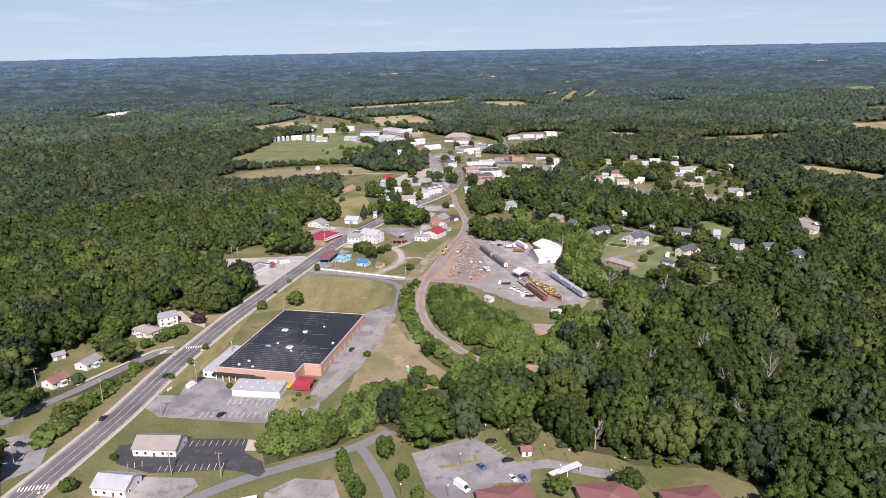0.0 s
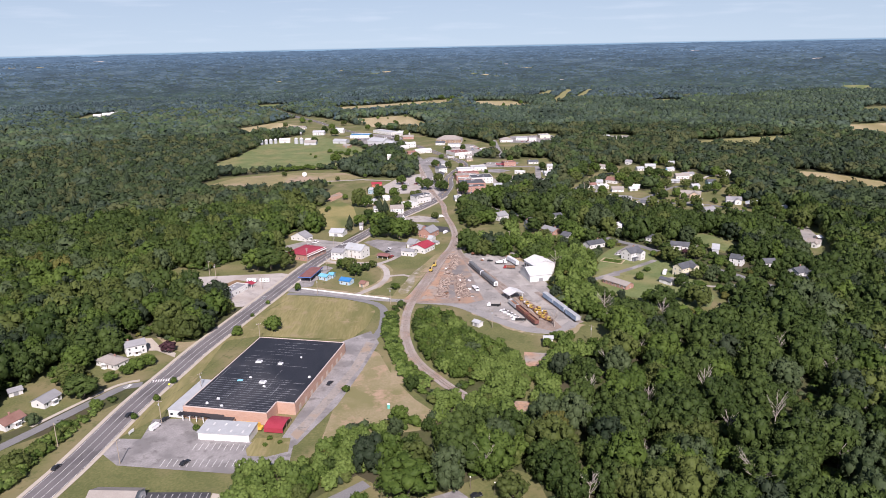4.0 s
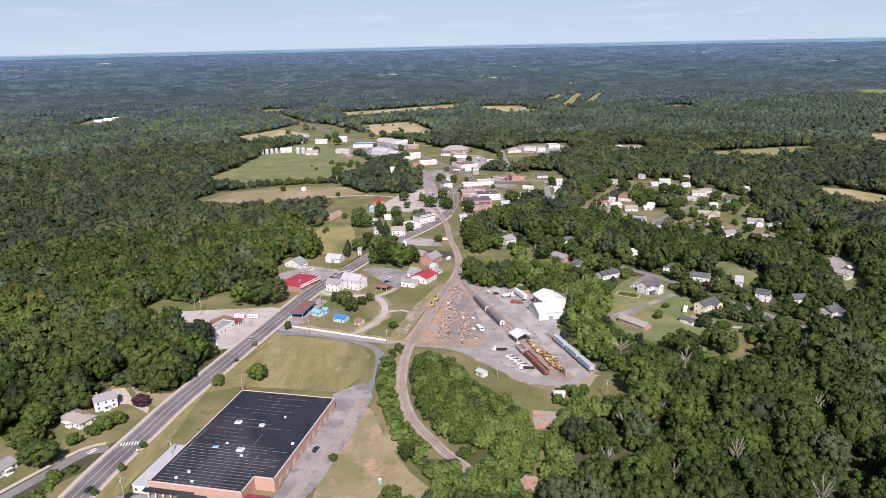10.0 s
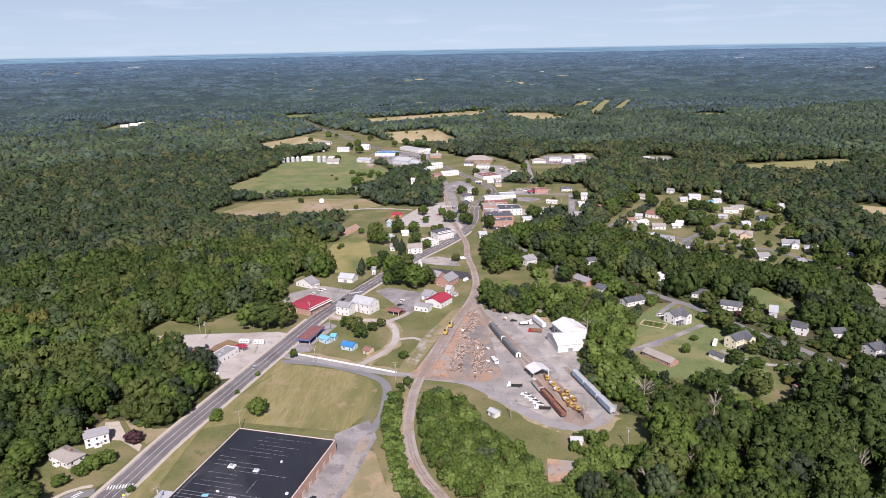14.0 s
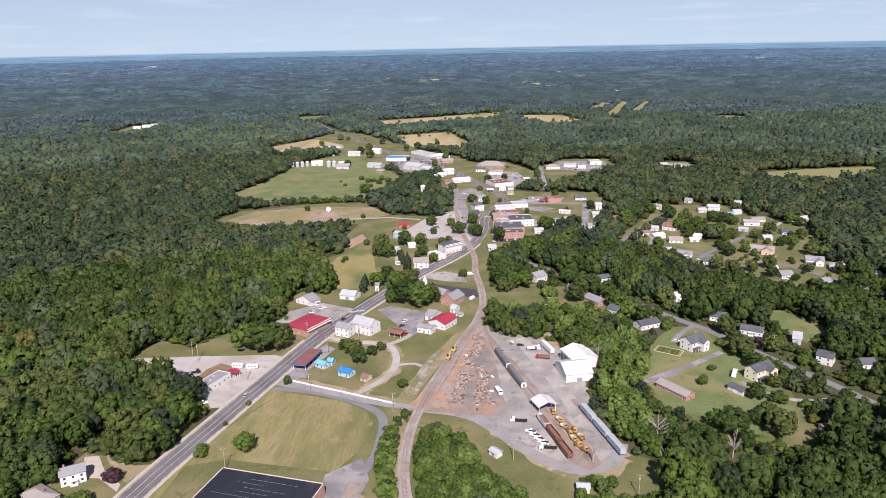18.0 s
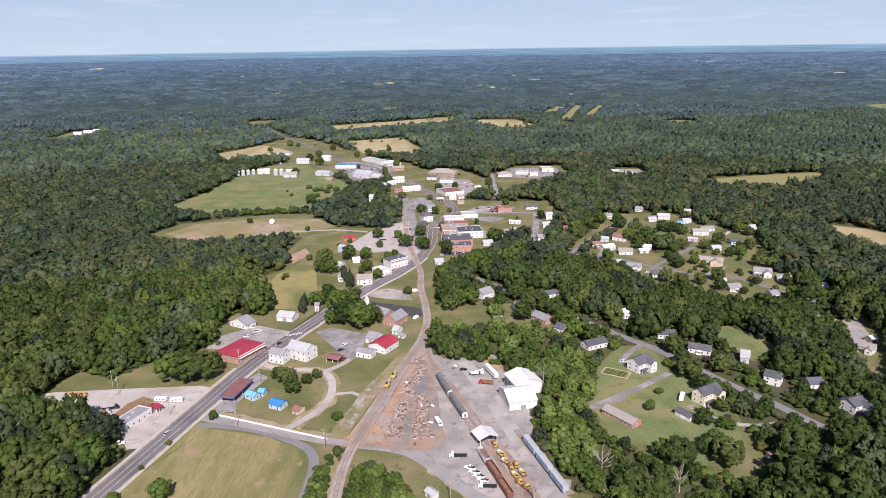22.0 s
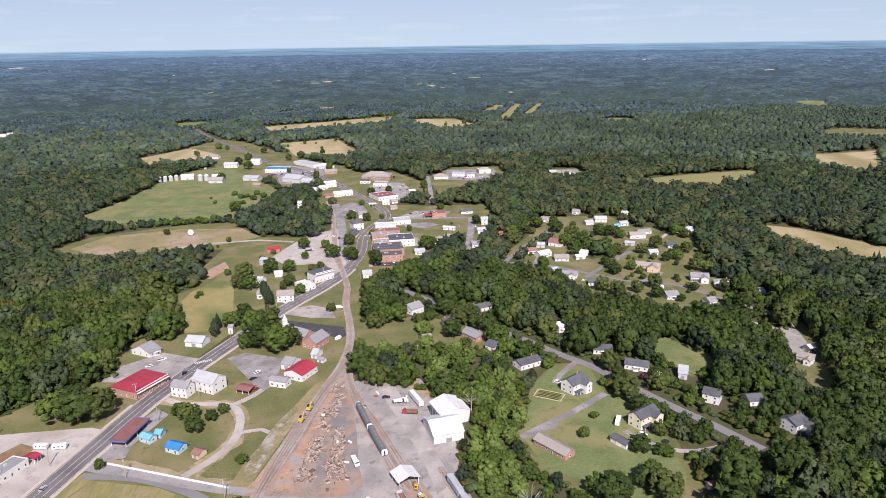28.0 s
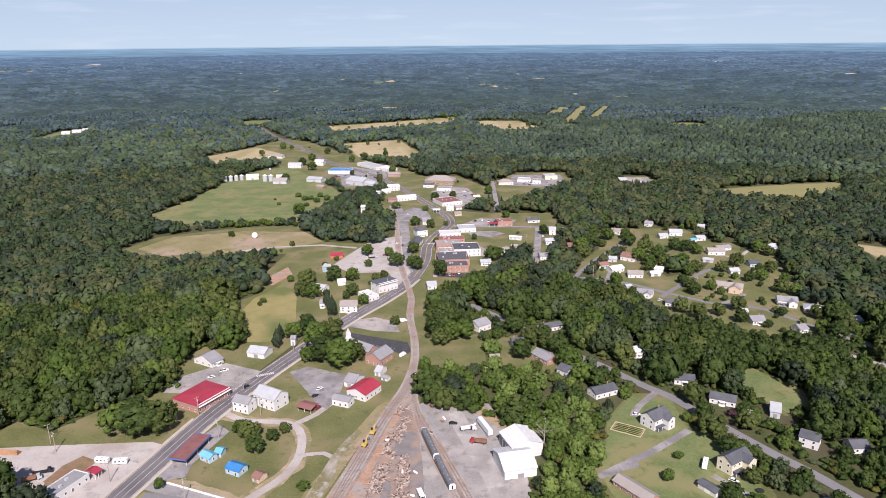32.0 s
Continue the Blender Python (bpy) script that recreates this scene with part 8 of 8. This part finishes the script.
# rows of young growth along both sides of the railway curve
TRACKSIDE = [(-7.6, 446), (3.7, 441), (15.4, 426), (25.9, 402), (23, 377), (20, 362), (14, 352), (9, 360), (2.5, 370), (-3.2, 386), (-8, 414)]
HEDGE = [(-28.5, 446), (-20.5, 446), (-20, 410), (-13.6, 380), (-6.3, 362), (0, 350), (-4, 340), (-12, 352), (-19.3, 375), (-27, 410)]
row = np.stack([rg.uniform(-32, 30, 3000), rg.uniform(325, 450, 3000), np.zeros(3000)], -1)
bushy, hedge = inside(row[:, 0], row[:, 1], TRACKSIDE), inside(row[:, 0], row[:, 1], HEDGE)
on_line = near_line(row[:, 0], row[:, 1], smooth(MAINLINE, 6.0), 4.0)
bushy, hedge = row[bushy & ~on_line][:170], row[hedge & ~on_line][:420]
beside = near_line(saplings[:, 0], saplings[:, 1], smooth(MAINLINE, 6.0), 15.0) & (saplings[:, 1] > 335)
saplings = saplings[~beside]
LUSH = [(55, 600), (95, 590), (128, 560), (120, 520), (108, 480), (112, 430), (104, 400), (92, 425), (84, 450), (88, 480), (90, 500), (92, 535), (72, 560), (52, 588)]
LUSH_NORTH = [(20, 596), (30, 640), (60, 662), (112, 642), (132, 590), (95, 590), (55, 600)]
lush = (inside(spots[:, 0], spots[:, 1], LUSH) | inside(spots[:, 0], spots[:, 1], LUSH_NORTH)) & ~young
woodland("young_woodland", "bushy bright green young trees beside the railway yard", spots[lush], 7, 11.5, (0.8, 1.15), BROAD, (0.06, 0.45, 0.05, 0.05, 1.4), [FOLIAGE, FOLIAGE2, OLIVE, ASH, VINE])
young |= lush
west = spots[:, 0] < -60
close = (np.hypot(spots[:, 0] - 20, spots[:, 1] - 90) < 330) & ~young & ~west
woodland("front_woodland", "dense green broadleaf woodland with finely leaved crowns", spots[close], 12, 19, (0.74, 1.02), FINE, (0.54, 0.22, 0.12, 0.09, 0.006, 0.05))
woodland("near_woodland", "dense dark broadleaf woodland with leafy summer crowns", spots[~young & ~west & ~close], 12, 18, (0.74, 1.05), BROAD, (0.62, 0.09, 0.11, 0.12, 0.004, 0.13))
woodland("west_woodland", "dense olive-green broadleaf woodland along the highway", spots[~young & west], 12, 18, (0.78, 1.08), BROAD, (0.46, 0.14, 0.25, 0.14, 0.01, 0.05))
woodland("thicket", "bright green thicket of young trees and scrub", saplings, 4, 7.5, (0.75, 1.1), BROAD, (0.02, 0.2, 0.03, 0.01, 1.2), [FOLIAGE, FOLIAGE2, OLIVE, ASH, VINE])
tall = rg.uniform(4.5, 9, len(bushy))
v, f, kinds, luck = scatter(rg, bushy - np.array([0, 0, 0.4]), tall, tall * rg.uniform(0.8, 1.1, len(bushy)), BROAD, stand(rg, bushy, (0.3, 0.6, 0.3, 0.2, 0.5)))
tagged(new("trackside_growth", big_mesh("trackside_growth", v, f, [FOLIAGE, FOLIAGE2, OLIVE, ASH, VINE], kinds, luck)), "young green trees beside the railway curve", "undergrowth", kind="stuff")
tall = rg.uniform(1.4, 4.0, len(hedge))
v, f, kinds, luck = scatter(rg, hedge - np.array([0, 0, 0.2]), tall, tall * rg.uniform(1.0, 1.5, len(hedge)), BROAD_MID, stand(rg, hedge, (0.1, 0.5, 0.9)))
tagged(new("trackside_hedge", big_mesh("trackside_hedge", v, f, [FOLIAGE, FOLIAGE2, VINE], kinds, luck)), "low bright green scrub hedge along the railway", "undergrowth", kind="stuff")
# rough growth on the bank between the side road and the highway
bank = np.stack([rg.uniform(-176, -152, 900), rg.uniform(256, 340, 900), np.zeros(900)], -1)
bank = bank[inside(bank[:, 0], bank[:, 1], THICKET[0])]
tall = rg.uniform(0.8, 3.4, len(bank)) * (0.7 + 0.6 * (bank[:, 0] < -163))
v, f, kinds, luck = scatter(rg, bank, tall, tall * rg.uniform(1.0, 1.7, len(bank)), SHRUB, stand(rg, bank, (0.2, 0.5, 0.3)))
tagged(new("bank_shrubs", big_mesh("bank_shrubs", v, f, [FOLIAGE2, VINE, OLIVE], kinds, luck)), "rough weeds and shrubs on the road bank", "undergrowth", kind="stuff")
# shrubs and saplings where the wood meets open ground
spots = spots_in(rg, 0, 640, 4.6, 41)
rim = np.zeros(len(spots), bool)
for w in range(8):
    rim |= ~wooded(spots[:, 0] + 6.5 * math.cos(w * 0.785), spots[:, 1] + 6.5 * math.sin(w * 0.785))
spots = spots[rim]
tall = rg.uniform(1.6, 5.0, len(spots))
v, f, kinds, luck = scatter(rg, spots - np.array([0, 0, 0.3]), tall, np.maximum(tall, 3.2) * rg.uniform(1.0, 1.5, len(spots)), SHRUB, stand(rg, spots, (0.25, 0.35, 0.2, 0.12, 0.07, 0.01)))
tagged(new("wood_edge", big_mesh("wood_edge", v, f, SPECIES, kinds, luck)), "shrubs and saplings along the edge of the wood", "undergrowth", kind="stuff")
spots = spots_in(rg, 620, 1250, 11.2, 41)
low = rg.random(len(spots)) < 0.1
woodland("middle_woodland", "unbroken broadleaf woodland canopy", spots[~low], 9.5, 14.5, (0.95, 1.3), BROAD_MID, (0.34, 0.14, 0.24, 0.26, 0.07), MIDDLE_HAZE)
woodland("evergreen_woodland", "dark pines among the broadleaf woodland", spots[low], 10, 17, (0.5, 0.7), CONE_MID, (1.0,), [PINE])
spots = spots_in(rg, 1250, 2320, 13.0, 41)
pines = (spots[:, 0] > 120) & (spots[:, 1] > 1340 + 120 * np.sin(spots[:, 0] * 0.01)) & (spots[:, 1] < 2050 + 100 * np.sin(spots[:, 0] * 0.007))
# trees coloured with blue haze grow likelier with distance
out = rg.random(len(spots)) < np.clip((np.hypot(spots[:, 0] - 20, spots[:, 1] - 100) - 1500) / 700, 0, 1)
woodland("outer_woodland", "unbroken woodland canopy farther out", spots[~pines & ~out], 8, 14, (0.95, 1.45), ROUGH, (0.4, 0.12, 0.2, 0.2, 0.08), OUTER_HAZE)
woodland("distant_woodland", "unbroken woodland canopy with blue haze in its colour", spots[~pines & out], 8, 13, (1.0, 1.5), ROUGH, (0.4, 0.35, 0.25), RIDGE_HAZE[:3])
woodland("pine_plantation", "even dark pine plantation", spots[pines], 10, 12.5, (0.8, 1.0), ROUGH, (0.2, 0.02, 0.04, 0.2, 0.6), OUTER_HAZE)


def domes(u, v, seed):
    """Rounded cells over a plane: how far each point lies from its cell's middle, and a chance value of the cell."""
    table = np.random.default_rng(seed).random((3, 257, 257))
    iu, iv = np.floor(u).astype(int), np.floor(v).astype(int)
    best, luck = np.full(u.shape, 9.0), np.zeros(u.shape)
    for du in (-1, 0, 1):
        for dv in (-1, 0, 1):
            a, b = (iu + du) % 257, (iv + dv) % 257
            d = np.hypot(iu + du + 0.15 + 0.7 * table[0, a, b] - u, iv + dv + 0.15 + 0.7 * table[1, a, b] - v)
            m = d < best
            best, luck = np.where(m, d, best), np.where(m, table[2, a, b], luck)
    return best, luck


def far_canopy():
    """The closed canopy far out: one sheet of rounded crowns, then of whole stands, open at the fields."""
    rr = np.concatenate([np.arange(2330, 2600, 4.6), np.arange(2600, 4725, 10.5)])
    aa = np.arange(-0.72, 0.72, 0.0024)
    r, a = np.meshgrid(rr, aa, indexing="ij")
    r = r + rg.uniform(-1.5, 1.5, r.shape)
    a = a + rg.uniform(-0.0008, 0.0008, a.shape)
    x, y = 20 + r * np.sin(a), 100 + r * np.cos(a)
    wood = wooded(x.ravel(), y.ravel()).reshape(x.shape)
    d1, luck1 = domes(x / 12.5, y / 12.5, 3)
    d2, luck2 = domes(a * 3300 / 34, r / 30, 4)
    d3, luck3 = domes(a * 3000 / 210 + 0.4 * np.sin(r * 0.011), r / 120 + 0.5 * np.sin(a * 21), 5)
    far = np.clip((r - 2450) / 350, 0, 1)
    crowns = 4.5 + 6 * luck1 - 7.5 * d1 ** 2
    stands = 5 + 4 * luck2 - 4.5 * d2 ** 2
    lift = crowns * (1 - far) + stands * far + np.where(luck3 > 0.6, 2.5, 0) + rg.uniform(-0.7, 0.7, x.shape)
    for d in (30, 70, 110):
        lift = np.where(wooded((x + np.sin(a) * d).ravel(), (y + np.cos(a) * d).ravel()).reshape(x.shape), lift, lift * 0.7)
    z = np.where(wood & (r > 2336), np.maximum(lift, 1.0), -2.5) + rise(x, y)
    luck = np.clip((luck1 * (1 - far) + luck2 * far) * 0.5 + 0.5 * luck3, 0, 0.999)
    ni, nj = x.shape
    i, j = np.meshgrid(np.arange(ni - 1), np.arange(nj - 1), indexing="ij")
    k = (i * nj + j).ravel()
    flip = rg.random(k.shape) < 0.5
    one = np.where(flip[:, None], np.stack([k, k + nj, k + 1], -1), np.stack([k, k + nj, k + nj + 1], -1))
    two = np.where(flip[:, None], np.stack([k + 1, k + nj, k + nj + 1], -1), np.stack([k, k + nj + 1, k + 1], -1))
    spots = np.stack([x[:-1, :-1], y[:-1, :-1]], -1).reshape(-1, 2)
    rim, own = r[:-1, :-1].ravel(), luck[:-1, :-1].ravel()
    pick = (own * 7.31) % 1
    first = np.searchsorted([0.34, 0.46, 0.66, 0.88], pick)
    first = np.where((spots[:, 0] > 120) & (spots[:, 1] < 2050 + 100 * np.sin(spots[:, 0] * 0.007)) & (pick < 0.6), 4, first)
    # haze-tinted canopy colours take over step by step with distance
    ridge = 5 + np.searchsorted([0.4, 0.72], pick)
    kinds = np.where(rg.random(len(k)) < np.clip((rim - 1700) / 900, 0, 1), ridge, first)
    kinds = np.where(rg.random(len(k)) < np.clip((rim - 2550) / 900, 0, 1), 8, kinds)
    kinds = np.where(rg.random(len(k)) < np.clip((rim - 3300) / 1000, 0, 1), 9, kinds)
    me = big_mesh("far_woodland", np.stack([x, y, z], -1).reshape(-1, 3), np.vstack([one, two]), OUTER_HAZE + RIDGE_HAZE, np.concatenate([kinds, kinds]), np.concatenate([own, own]))
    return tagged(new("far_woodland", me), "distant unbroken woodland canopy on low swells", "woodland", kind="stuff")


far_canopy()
under = spots_in(rg, 0, 300, 11.5, 41)
woodland("near_side_woodland", "dense broadleaf woodland south of the cottages", under[under[:, 1] <= 188], 11, 17, (0.9, 1.2), BROAD_MID)
woodland("side_woodland", "woodland canopy beside and behind the town", spots_in(rg, 0, 520, 15, 41, True), 10, 16, (1.2, 1.6), ROUGH)
